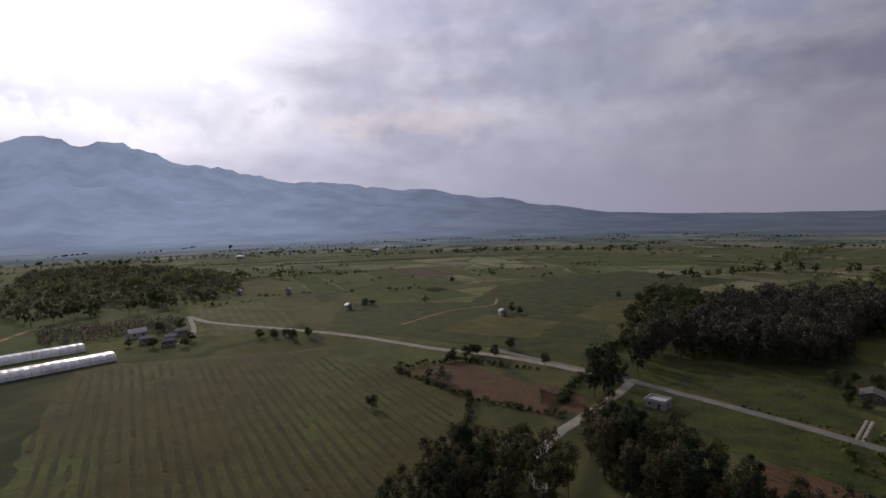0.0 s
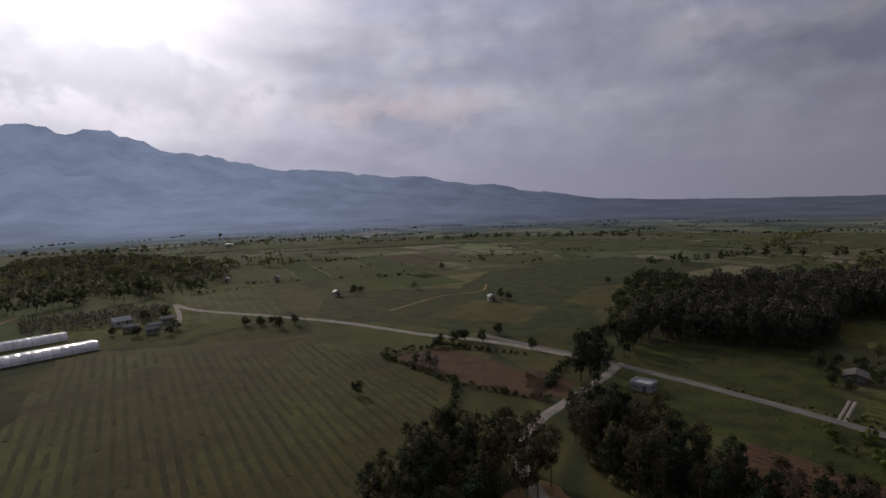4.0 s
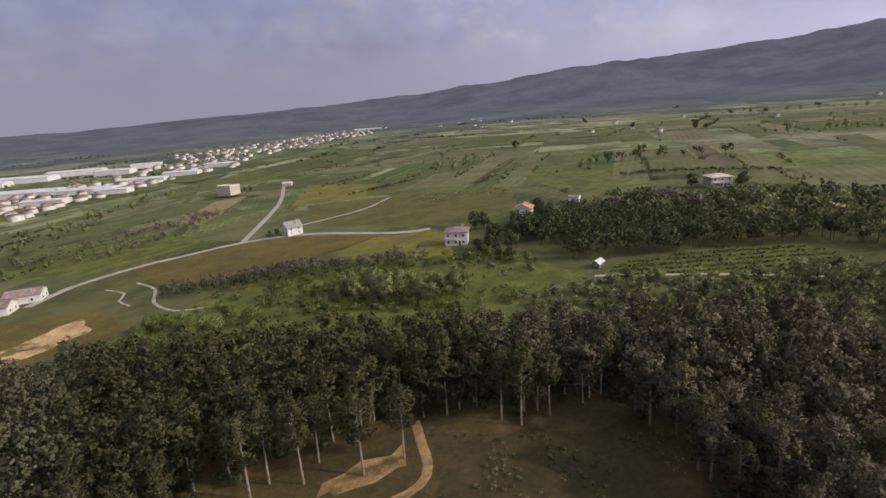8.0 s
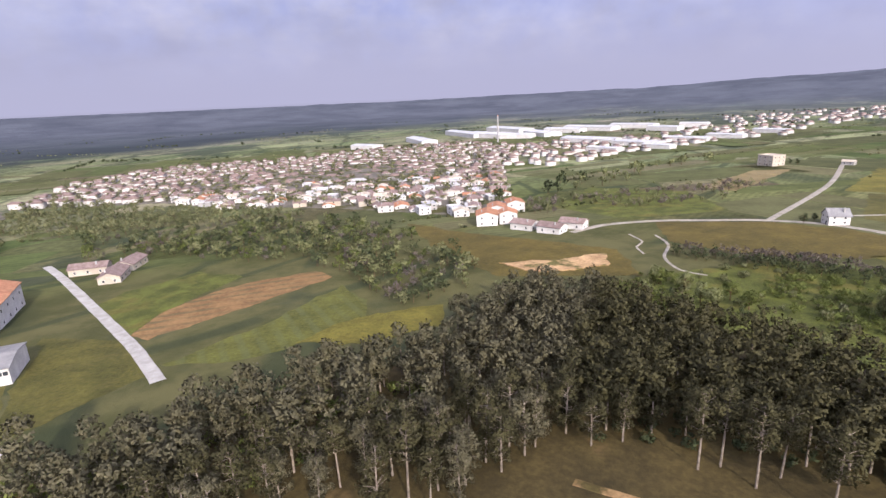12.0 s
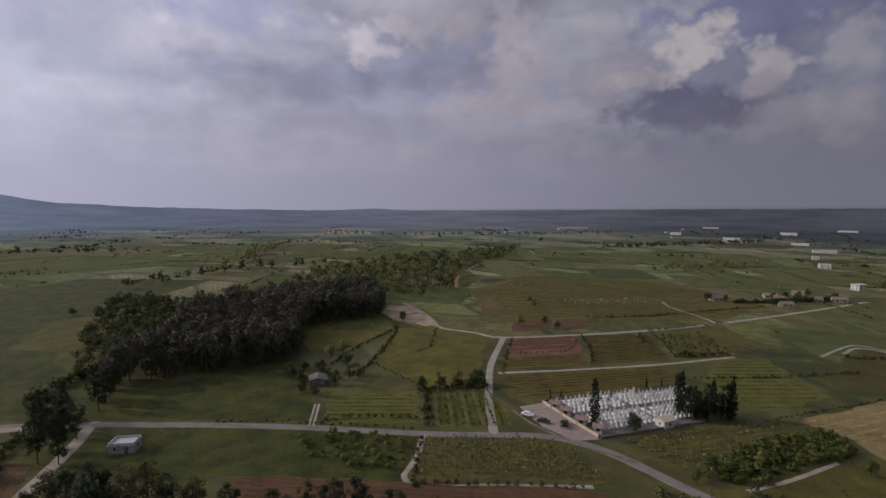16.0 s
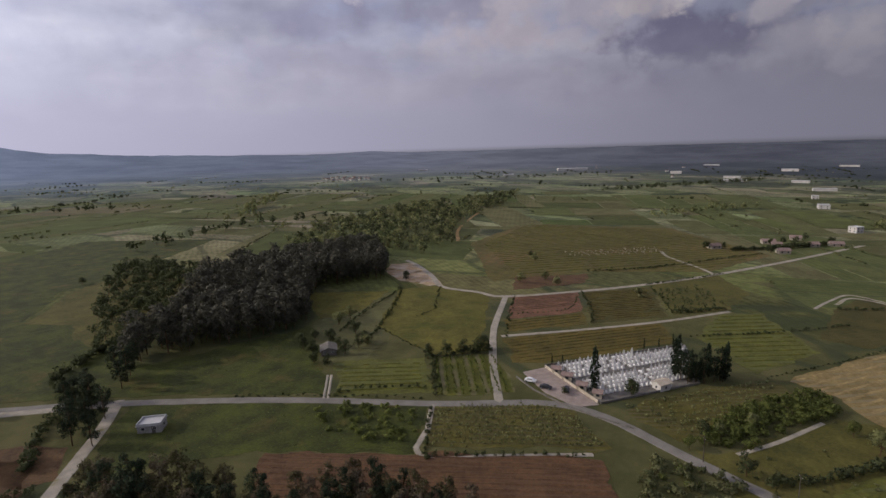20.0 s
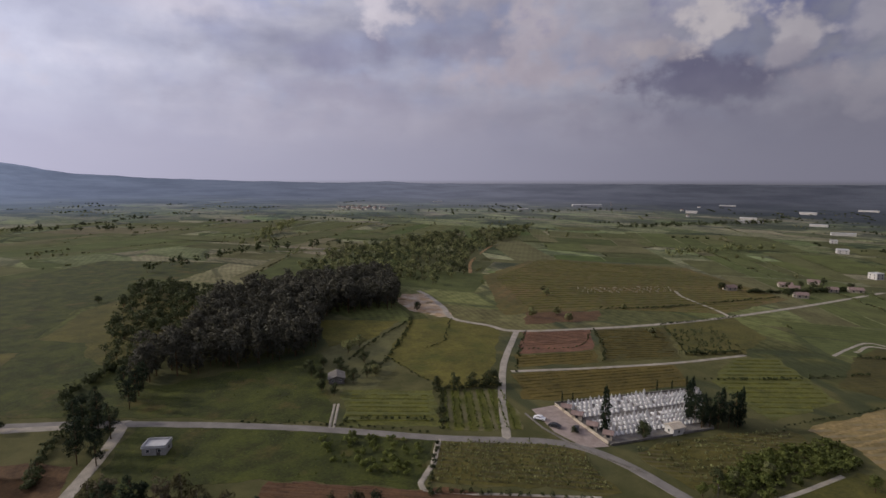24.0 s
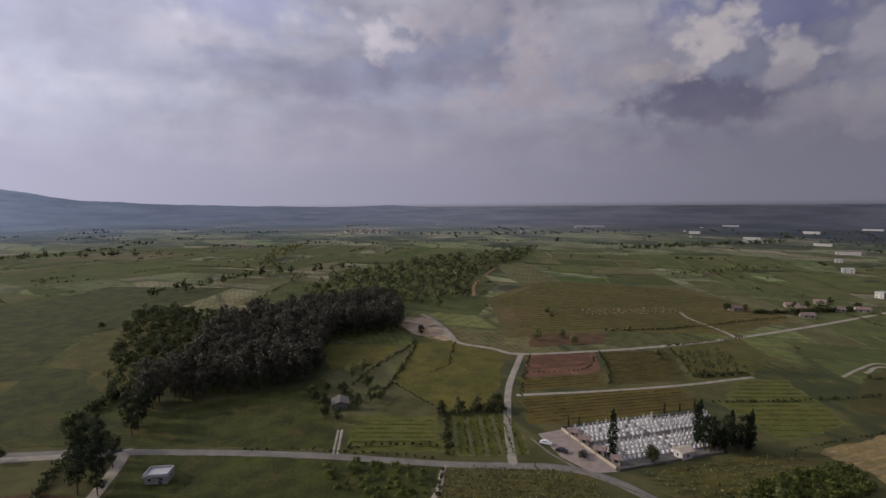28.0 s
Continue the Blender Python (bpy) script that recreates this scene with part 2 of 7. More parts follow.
    for az, el, wide, tall, colour, amount, edge in (
        (52, 5.5, 22, 3.6, (4.6, 4.2, 4.9), 0.6, 0.6),
        (84, 13.5, 9, 5.0, (4.4, 4.6, 5.7), 0.7, 0.5),
        (84, 6.0, 10, 2.6, (4.4, 4.6, 5.6), 0.6, 0.5),
        (67, 18.5, 7, 2.2, (3.6, 3.9, 5.6), 0.75, 0.35),
        (73, 15.8, 5, 1.4, (5.4, 5.2, 6.0), 0.7, 0.35),
        (59, 12.6, 5.5, 1.5, (2.9, 2.9, 4.0), 0.8, 0.4),
        (58, 9.0, 8, 1.0, (3.3, 3.2, 4.2), 0.5, 0.5),
        (46.5, 13.3, 6.5, 1.3, (3.0, 2.9, 3.9), 0.75, 0.4),
        (54.5, 17.6, 3.6, 2.2, (6.6, 6.2, 6.8), 0.85, 0.25),
        (47, 18.6, 5.5, 2.2, (4.6, 4.3, 4.9), 0.8, 0.35),
        (39, 10.5, 7, 1.3, (5.6, 5.0, 5.5), 0.7, 0.45),
        (38.5, 14.8, 2.4, 2.6, (5.8, 5.3, 5.8), 0.7, 0.4),
        (31.5, 13.0, 6.5, 3.0, (4.9, 4.5, 5.2), 0.75, 0.45),
        (12, 17, 12, 5.0, (2.7, 2.9, 5.0), 0.85, 0.35),
        (23, 9.2, 6.0, 2.5, (2.1, 2.05, 3.1), 0.95, 0.28),
        (17, 5.6, 12, 2.2, (2.7, 2.6, 3.6), 0.6, 0.5),
        (22.4, 14.4, 3.2, 1.9, (7.6, 7.1, 7.4), 1.0, 0.2),
        (27.5, 12.3, 3.0, 0.9, (5.8, 5.3, 5.7), 0.85, 0.25),
        (15.6, 12.7, 2.3, 1.4, (7.2, 6.8, 7.3), 0.95, 0.22),
        (16.6, 10.9, 1.9, 0.9, (5.4, 5.1, 5.9), 0.9, 0.25),
        (14.0, 8.2, 2.2, 1.1, (5.6, 5.3, 6.1), 0.9, 0.25),
        (10.0, 7.8, 1.9, 2.0, (6.2, 5.9, 6.6), 0.9, 0.25),
        (9.4, 13.6, 2.6, 2.4, (6.0, 5.8, 6.7), 0.85, 0.25),
        (4.6, 11.8, 1.3, 0.8, (7.6, 7.3, 7.8), 0.95, 0.2),
        (1.0, 8.9, 3.0, 0.9, (6.4, 6.1, 6.7), 0.9, 0.22),
        (-14, 12, 9, 3.0, (3.4, 3.7, 6.0), 0.6, 0.45),
        (130, 13.6, 8.5, 2.9, (2.4, 2.7, 3.6), 0.85, 0.3),
        (119, 11.5, 3.2, 2.4, (6.2, 6.0, 6.6), 0.7, 0.35),
        (103, 11.3, 9, 1.4, (5.8, 5.2, 5.5), 0.7, 0.4),
        (111, 12.8, 5, 0.9, (3.2, 3.2, 4.0), 0.7, 0.35),
        (88, 17, 9, 3.0, (3.4, 3.5, 4.5), 0.55, 0.45),
        (166.7, 11.7, 2.6, 1.0, (5.6, 5.2, 5.6), 0.85, 0.25),
        (160, 10.6, 2.0, 0.8, (5.0, 4.6, 5.0), 0.8, 0.25),
        (-122, 21, 26, 6, (1.7, 2.0, 4.0), 0.9, 0.5),
        (-147, 17, 9, 3, (5.2, 4.9, 5.5), 0.8, 0.4),
        (-150, 10, 30, 4.5, (2.7, 2.6, 3.5), 0.8, 0.5),
        (-169, 20, 7, 2.5, (5.6, 5.3, 5.8), 0.8, 0.4),
        (-172, 15, 16, 3.4, (1.9, 1.9, 2.7), 0.9, 0.5),
        (178, 9, 16, 2.6, (2.6, 2.5, 3.3), 0.8, 0.5),
        (158, 14.5, 10, 3.5, (2.2, 2.2, 2.9), 0.85, 0.5),
        (-143.5, 4.9, 5, 1.7, (6.4, 5.6, 5.7), 0.8, 0.3),
        (-95, 10, 48, 13, (3.7, 4.1, 6.3), 0.75, 0.6),
        (-168, 11.0, 3.6, 0.9, (6.4, 5.9, 6.3), 0.85, 0.25),
        (-160, 15.6, 4.5, 1.8, (5.0, 4.6, 5.0), 0.8, 0.3),
        (-124, 15.2, 6.5, 1.8, (6.4, 5.9, 6.3), 0.8, 0.3),
        (-112.5, 6.0, 3.2, 1.2, (2.6, 2.7, 3.9), 0.8, 0.35),
        (128, 11.5, 7, 3, (3.2, 3.2, 4.0), 0.6, 0.5),
    ):
        clouds = bank(clouds, az, el, wide, tall, colour, amount, edge)
    folds = k.math("ADD", 0.76, k.math("MULTIPLY", k.noise(round_puff, 15.0, 5.0, 0.5), 0.48))
    clouds = k.put("ShaderNodeVectorMath", {0: clouds, 1: k.put("ShaderNodeCombineXYZ", {0: folds, 1: folds, 2: k.math("ADD", k.math("MULTIPLY", folds, 0.8), 0.2)}).outputs[0]}, op="MULTIPLY").outputs[0]
    hazy = k.mix(k.step(up, 0.20, 0.01), clouds, col(4.0, 3.95, 5.0))
    # the deck is brighter towards the sun
    side = k.math("ADD", 0.78, k.math("ADD", k.math("MULTIPLY", k.step(lit, -0.6, 0.3), 0.30), k.math("ADD", k.math("MULTIPLY", k.step(lit, -0.35, 0.5), 0.28), k.math("ADD", k.math("MULTIPLY", k.step(k.put("ShaderNodeVectorMath", {0: way, 1: (math.cos(radians(85)), math.sin(radians(85)), 0.1)}, op="DOT_PRODUCT").outputs["Value"], 0.1, 0.9), 0.18), k.math("MULTIPLY", wide_sun, 2.0)))))
    hazy = k.put("ShaderNodeVectorMath", {0: hazy, 1: k.put("ShaderNodeCombineXYZ", {0: side, 1: side, 2: side}).outputs[0]}, op="MULTIPLY").outputs[0]
    glow = k.mix(near_sun, col(0, 0, 0), col(34.0, 33.0, 32.0))
    total = k.mix(1.0, hazy, glow, "ADD")
    under = k.mix(k.step(sep.outputs[2], -0.02, 0.0), col(0.6, 0.7, 0.5), total)
    bg = k.put("ShaderNodeBackground", {0: under, 1: 0.1})
    k.tree.links.new(bg.outputs[0], k.put("ShaderNodeOutputWorld").inputs[0])


build_world()


# ---- materials ----
def warm(c):
    """Late spring growth and soil: a touch of ochre in everything that is not grey."""
    return (c[0] * 1.30, c[1] * 1.08, c[2] * 0.74) if c[2] < 0.6 * max(c[0], c[1]) else c


def material(name, c1, c2, scale=1.0, rough=0.9, bump=0.3, stops=(0.35, 0.65), fine=8.0, rand=0.0, stripe=None, leaf=0.0, third=None, metal=0.0, flecks=None):
    """Two colours mixed by coarse and fine noise in metres. stripe: (angle, period, colour, strength); third: (colour, scale, from, to); rand: spread between objects."""
    m = bpy.data.materials.new(name)
    m.use_nodes = True
    m.node_tree.nodes.clear()
    k = Nodes(m.node_tree)
    co = k.put("ShaderNodeTexCoord").outputs["Object"]
    coarse = k.noise(co, scale, 5.0)
    grain = k.noise(co, scale * fine, 4.0, 0.65)
    both = k.math("ADD", k.math("MULTIPLY", coarse, 0.6), k.math("MULTIPLY", grain, 0.4))
    if not leaf:
        c1, c2 = warm(c1), warm(c2)
    base = k.mix(k.step(both, *stops), col(*c1), col(*c2))
    if third:
        c3, s3, lo, hi = third
        c3 = warm(c3)
        base = k.mix(k.step(k.noise(co, s3, 4.0, 0.6), lo, hi), base, col(*c3))
    if bump > 0.45:
        patchy = k.math("ADD", 0.62, k.math("ADD", k.math("MULTIPLY", k.step(k.noise(co, 0.13, 7.0, 0.7), 0.3, 0.7), 0.4), k.math("MULTIPLY", k.step(k.noise(co, 0.9, 6.0, 0.7), 0.3, 0.7), 0.36)))
        base = k.put("ShaderNodeVectorMath", {0: base, 1: k.put("ShaderNodeCombineXYZ", {0: patchy, 1: patchy, 2: patchy}).outputs[0]}, op="MULTIPLY").outputs[0]
    if stripe:
        angle, period, cs, strength = stripe
        sp = k.put("ShaderNodeSeparateXYZ", {0: co})
        along = k.math("ADD", k.math("MULTIPLY", sp.outputs[0], math.cos(angle)), k.math("MULTIPLY", sp.outputs[1], math.sin(angle)))
        wob = k.math("ADD", along, k.math("MULTIPLY", k.noise(co, 0.25, 2.0), period * 0.25))
        wave = k.math("SINE", k.math("MULTIPLY", wob, 2 * math.pi / period))
        wave = k.math("MULTIPLY", k.step(wave, -0.2, 0.8), k.step(k.noise(co, 0.08, 3.0), 0.28, 0.6))
        base = k.mix(k.math("MULTIPLY", wave, strength), base, col(*cs))
    if flecks:
        cf, sf, size = flecks
        v = k.put("ShaderNodeTexVoronoi", {"Vector": co, "Scale": sf})
        base = k.mix(k.step(v.outputs["Distance"], size, size * 0.6), base, col(*cf))
    if rand:
        info = k.put("ShaderNodeObjectInfo")
        isl = k.put("ShaderNodeNewGeometry").outputs["Random Per Island"]
        f = k.math("ADD", 1.0 - rand, k.math("MULTIPLY", k.math("ADD", info.outputs["Random"], isl), rand))
        base = k.put("ShaderNodeVectorMath", {0: base, 1: k.put("ShaderNodeCombineXYZ", {0: f, 1: f, 2: f}).outputs[0]}, op="MULTIPLY").outputs[0]
    bs = k.put("ShaderNodeBsdfPrincipled", {"Base Color": base, "Roughness": rough, "Metallic": metal})
    bs.inputs["Specular IOR Level"].default_value = 0.25
    if bump:
        bmp = k.put("ShaderNodeBump", {"Height": grain, "Strength": bump, "Distance": 0.3 / max(scale * fine, 0.3)})
        k.tree.links.new(bmp.outputs[0], bs.inputs["Normal"])
    out = bs.outputs[0]
    if leaf:
        tr = k.put("ShaderNodeBsdfTranslucent", {0: base})
        out = k.put("ShaderNodeMixShader", {0: leaf, 1: out, 2: tr.outputs[0]}).outputs[0]
    k.tree.links.new(out, k.put("ShaderNodeOutputMaterial").inputs[0])
    return m


def land_colour(k, co):
    """Colour of meadow and a patchwork of narrow fields, each cell with its own crop, with woods, hedges and distance
    haze.
    """
    wob = k.put("ShaderNodeVectorMath", {0: co, 1: k.put("ShaderNodeVectorMath", {0: k.put("ShaderNodeTexNoise", {"Vector": co, "Scale": 0.006}).outputs["Color"], 1: (60.0, 60.0, 0)}, op="MULTIPLY").outputs[0]}, op="ADD").outputs[0]
    turn = k.put("ShaderNodeMapping", {0: wob, 2: (0, 0, radians(38)), 3: (0.019, 0.0085, 0.0)}).outputs[0]
    cell = k.put("ShaderNodeTexVoronoi", {"Vector": turn, "Scale": 1.0, "Randomness": 0.6})
    cell.distance = "CHEBYCHEV"
    tint = k.put("ShaderNodeSeparateColor", {0: cell.outputs["Color"]})
    pick, second = tint.outputs[0], tint.outputs[1]
    crops = k.ramp(pick, [(0.0, (0.052, 0.062, 0.024)), (0.14, (0.076, 0.084, 0.032)), (0.28, (0.058, 0.064, 0.027)), (0.40, (0.092, 0.094, 0.044)), (0.50, (0.060, 0.076, 0.027)), (0.62, (0.084, 0.092, 0.038)), (0.74, (0.090, 0.084, 0.044)), (0.84, (0.064, 0.070, 0.030)), (0.93, (0.104, 0.104, 0.052)), (1.0, (0.078, 0.070, 0.040))])
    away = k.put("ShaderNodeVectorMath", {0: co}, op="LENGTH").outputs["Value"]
    # Haze put into the colour: fields turn paler and bluer with distance.
    far_haze = k.step(k.math("ADD", away, k.math("MULTIPLY", k.noise(co, 0.004, 4.0), 300.0)), 330.0, 800.0)
    lift = k.math("MULTIPLY", k.math("ADD", 1.0, k.math("MULTIPLY", far_haze, 1.1)), k.math("ADD", 0.72, k.math("MULTIPLY", second, 0.56)))
    crops = k.put("ShaderNodeVectorMath", {0: crops, 1: k.put("ShaderNodeCombineXYZ", {0: k.math("MULTIPLY", lift, 1.02), 1: lift, 2: k.math("MULTIPLY", lift, k.math("ADD", 0.72, k.math("MULTIPLY", far_haze, 0.48)))}).outputs[0]}, op="MULTIPLY").outputs[0]
    big = k.step(k.noise(co, 0.02, 6.0, 0.65), 0.3, 0.7)
    mid = k.step(k.noise(co, 0.16, 7.0, 0.7), 0.3, 0.7)
    sp = k.put("ShaderNodeSeparateXYZ", {0: turn})
    rows = k.math("SINE", k.math("MULTIPLY", k.math("ADD", sp.outputs[0], k.math("MULTIPLY", pick, 0.6)), 90.0))
    tone = k.math("ADD", 0.54, k.math("ADD", k.math("MULTIPLY", big, 0.42), k.math("ADD", k.math("MULTIPLY", mid, 0.5), k.math("MULTIPLY", rows, 0.10))))
    base = k.put("ShaderNodeVectorMath", {0: crops, 1: k.put("ShaderNodeCombineXYZ", {0: tone, 1: tone, 2: tone}).outputs[0]}, op="MULTIPLY").outputs[0]
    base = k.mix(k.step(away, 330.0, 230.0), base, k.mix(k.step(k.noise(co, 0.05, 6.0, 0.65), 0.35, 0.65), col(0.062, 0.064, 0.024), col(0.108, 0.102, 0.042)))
    # woods and hedges among the fields
    wood = k.step(k.math("ADD", k.noise(co, 0.0045, 6.0, 0.68), k.math("MULTIPLY", 0.13, k.step(away, 700.0, 2000.0))), 0.55, 0.62)
    base = k.mix(k.math("MULTIPLY", wood, 0.7), base, col(0.038, 0.050, 0.032))
    edge = k.put("ShaderNodeTexVoronoi", {"Vector": turn, "Scale": 1.0, "Randomness": 0.6}, feature="DISTANCE_TO_EDGE").outputs["Distance"]
    hedge = k.math("MULTIPLY", k.step(edge, 0.07, 0.02), k.step(k.noise(co, 0.012, 4.0), 0.42, 0.52))
    base = k.mix(k.math("MULTIPLY", hedge, 0.6), base, col(0.030, 0.042, 0.022))
    # the wide forest east of the village
    flat = k.put("ShaderNodeSeparateXYZ", {0: co})
    east = k.math("ADD", k.math("MULTIPLY", flat.outputs[0], 0.95), k.math("MULTIPLY", flat.outputs[1], -0.30))
    far = k.math("ADD", east, k.math("MULTIPLY", k.noise(co, 0.0016, 5.0, 0.6), 900.0))
    base = k.mix(k.math("MULTIPLY", k.step(far, 1600.0, 1800.0), 0.92), base, col(0.016, 0.024, 0.024))
    return base


def ground_material():
    """Meadow and small fields as far as the eye goes."""
    m = bpy.data.materials.new("countryside")
    m.use_nodes = True
    m.node_tree.nodes.clear()
    k = Nodes(m.node_tree)
    co = k.put("ShaderNodeTexCoord").outputs["Object"]
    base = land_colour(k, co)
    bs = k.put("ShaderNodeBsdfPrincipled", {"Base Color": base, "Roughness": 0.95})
    bs.inputs["Specular IOR Level"].default_value = 0.1
    bmp = k.put("ShaderNodeBump", {"Height": k.noise(co, 1.2, 5.0, 0.7), "Strength": 0.5, "Distance": 0.5})
    k.tree.links.new(bmp.outputs[0], bs.inputs["Normal"])
    k.tree.links.new(bs.outputs[0], k.put("ShaderNodeOutputMaterial").inputs[0])
    return m


M = {}
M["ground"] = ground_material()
M["meadow"] = material("meadow grass", (0.044, 0.052, 0.015), (0.074, 0.080, 0.024), 0.06, bump=0.6, fine=14, third=((0.082, 0.086, 0.034), 0.04, 0.5, 0.75))
M["lush"] = material("lush spring grass", (0.042, 0.058, 0.014), (0.076, 0.102, 0.026), 0.11, bump=0.8, fine=12, stops=(0.4, 0.6), third=((0.086, 0.094, 0.028), 0.07, 0.52, 0.68))
M["olive"] = material("dry olive grass", (0.052, 0.050, 0.014), (0.084, 0.076, 0.022), 0.05, bump=0.6, fine=14)
M["terrace"] = material("yellow green grass", (0.070, 0.078, 0.018), (0.115, 0.118, 0.030), 0.06, bump=0.6, fine=14)
M["plainfield"] = material("brown olive crop", (0.050, 0.052, 0.018), (0.086, 0.082, 0.030), 0.015, bump=0.6, fine=14, stripe=(2.0, 9.0, (0.070, 0.076, 0.022), 0.35), third=((0.094, 0.078, 0.040), 0.012, 0.5, 0.7))
M["asphalt"] = material("pale worn asphalt", (0.145, 0.134, 0.118), (0.225, 0.208, 0.184), 0.2, bump=0.15, fine=20)
M["gravel"] = material("pale gravel track", (0.23, 0.208, 0.168), (0.38, 0.34, 0.275), 0.25, bump=0.4, fine=14, third=((0.13, 0.14, 0.06), 0.15, 0.58, 0.75))
M["dirt"] = material("sandy earth", (0.15, 0.112, 0.070), (0.26, 0.20, 0.13), 0.2, bump=0.5, fine=10, third=((0.060, 0.056, 0.024), 0.16, 0.52, 0.68))
M["redsoil"] = material("ploughed red soil", (0.082, 0.050, 0.040), (0.130, 0.078, 0.062), 0.12, bump=0.7, fine=12, stripe=(0.75, 2.6, (0.17, 0.10, 0.075), 0.35))
M["umber"] = material("ploughed umber soil", (0.054, 0.034, 0.022), (0.088, 0.055, 0.035), 0.12, bump=0.7, fine=12, stripe=(0.75, 2.6, (0.125, 0.074, 0.046), 0.35))
M["brownsoil"] = material("ploughed brown soil", (0.054, 0.037, 0.024), (0.086, 0.060, 0.040), 0.12, bump=0.7, fine=12)
M["deepgrass"] = material("dark lush grass", (0.021, 0.032, 0.007), (0.042, 0.059, 0.012), 0.11, bump=0.8, fine=12, stops=(0.4, 0.6), third=((0.054, 0.056, 0.018), 0.07, 0.55, 0.7))
M["crop"] = material("olive brown crop rows", (0.034, 0.034, 0.010), (0.056, 0.053, 0.016), 0.05, bump=0.6, fine=14, stripe=(0.71, 3.4, (0.076, 0.070, 0.027), 0.5), third=((0.055, 0.075, 0.020), 0.018, 0.45, 0.65))
M["grove_leaf"] = material("dark brownish pine foliage", (0.052, 0.053, 0.040), (0.118, 0.113, 0.084), 0.35, bump=0, rand=0.2, leaf=0.2)
# Litter and clearing grass: their own browns and greens, darkened further for shade.
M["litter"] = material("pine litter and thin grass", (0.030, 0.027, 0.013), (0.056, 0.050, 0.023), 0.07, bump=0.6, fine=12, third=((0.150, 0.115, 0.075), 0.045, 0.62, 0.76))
M["litter_grass"] = material("thin grass with shade in its colour", (0.019, 0.020, 0.008), (0.040, 0.037, 0.016), 0.07, bump=0.6, fine=12, third=((0.050, 0.042, 0.024), 0.06, 0.45, 0.65))
M["straw"] = material("pale dry crop rows", (0.115, 0.105, 0.056), (0.175, 0.155, 0.090), 0.06, bump=0.5, fine=12, stripe=(0.95, 4.2, (0.21, 0.185, 0.115), 0.6))
M["clay"] = material("bare clay bank", (0.23, 0.175, 0.12), (0.39, 0.31, 0.225), 0.15, bump=0.6, fine=8, third=((0.085, 0.09, 0.035), 0.10, 0.5, 0.62))
M["chalk"] = material("white chalky ground", (0.25, 0.235, 0.20), (0.42, 0.395, 0.35), 0.15, bump=0.4, fine=8, third=((0.09, 0.095, 0.035), 0.13, 0.48, 0.60))
M["drive"] = material("white gravel drive", (0.30, 0.285, 0.25), (0.44, 0.42, 0.38), 0.3, bump=0.3, fine=10, third=((0.20, 0.185, 0.14), 0.2, 0.6, 0.8))
M["litter_sand"] = material("dusty ground with pine litter", (0.070, 0.056, 0.038), (0.130, 0.104, 0.074), 0.2, bump=0.5, fine=10, third=((0.046, 0.042, 0.020), 0.16, 0.5, 0.66))
M["quarry"] = material("pale quarried sand", (0.24, 0.19, 0.135), (0.44, 0.37, 0.29), 0.12, bump=0.7, fine=8, third=((0.12, 0.105, 0.06), 0.10, 0.55, 0.68))
M["pine_leaf"] = material("dark pine foliage", (0.054, 0.050, 0.021), (0.089, 0.081, 0.035), 0.35, bump=0, rand=0.13, leaf=0.25)
M["dusty_leaf"] = material("olive brown pine foliage", (0.080, 0.074, 0.040), (0.160, 0.144, 0.082), 0.35, bump=0, rand=0.22, leaf=0.25)
# Brown of the crowns, toned down to hold cloud shade over the western wood.
M["umber_shade_leaf"] = material("brown pine foliage", (0.092, 0.074, 0.046), (0.142, 0.116, 0.072), 0.35, bump=0, rand=0.13, leaf=0.2)
M["green_leaf"] = material("fresh green foliage", (0.084, 0.104, 0.026), (0.175, 0.200, 0.054), 0.35, bump=0, rand=0.25, leaf=0.35)
M["sage_leaf"] = material("grey green foliage", (0.145, 0.160, 0.066), (0.275, 0.285, 0.125), 0.35, bump=0, rand=0.25, leaf=0.35)
M["deep_leaf"] = material("deep green foliage", (0.048, 0.061, 0.026), (0.082, 0.096, 0.041), 0.35, bump=0, rand=0.25, leaf=0.25)
M["brown_leaf"] = material("budding brown grey twigs", (0.128, 0.104, 0.088), (0.215, 0.176, 0.150), 0.35, bump=0, rand=0.25, leaf=0.3)
M["pink_leaf"] = material("pink blossom", (0.25, 0.14, 0.165), (0.42, 0.27, 0.30), 0.4, bump=0, rand=0.2, leaf=0.3)
M["cypress_leaf"] = material("blackish cypress foliage", (0.012, 0.022, 0.011), (0.032, 0.048, 0.022), 0.4, bump=0, rand=0.2, leaf=0.15)
M["crop_leaf"] = material("olive brown crop leaves", (0.052, 0.052, 0.017), (0.080, 0.076, 0.026), 0.1, bump=0, rand=0.2, leaf=0.2)
M["straw_leaf"] = material("pale blossom and straw", (0.30, 0.27, 0.20), (0.48, 0.44, 0.36), 0.4, bump=0, rand=0.15, leaf=0.3)
M["garden_leaf"] = material("mixed garden foliage", (0.096, 0.108, 0.046), (0.250, 0.250, 0.120), 0.06, bump=0, rand=0.25, leaf=0.3)
M["bark"] = material("pale grey bark", (0.15, 0.12, 0.092), (0.28, 0.235, 0.185), 1.0, bump=0.6)
M["dark_bark"] = material("dark bark", (0.055, 0.042, 0.032), (0.11, 0.085, 0.065), 1.0, bump=0.6)
M["white_wall"] = material("whitewashed plaster", (0.46, 0.44, 0.41), (0.62, 0.60, 0.56), 0.3, 0.85, 0.08, rand=0.07, third=((0.52, 0.49, 0.44), 0.25, 0.58, 0.8))
M["cream_wall"] = material("cream plaster", (0.36, 0.31, 0.24), (0.48, 0.43, 0.35), 0.3, 0.85, 0.08, rand=0.12)
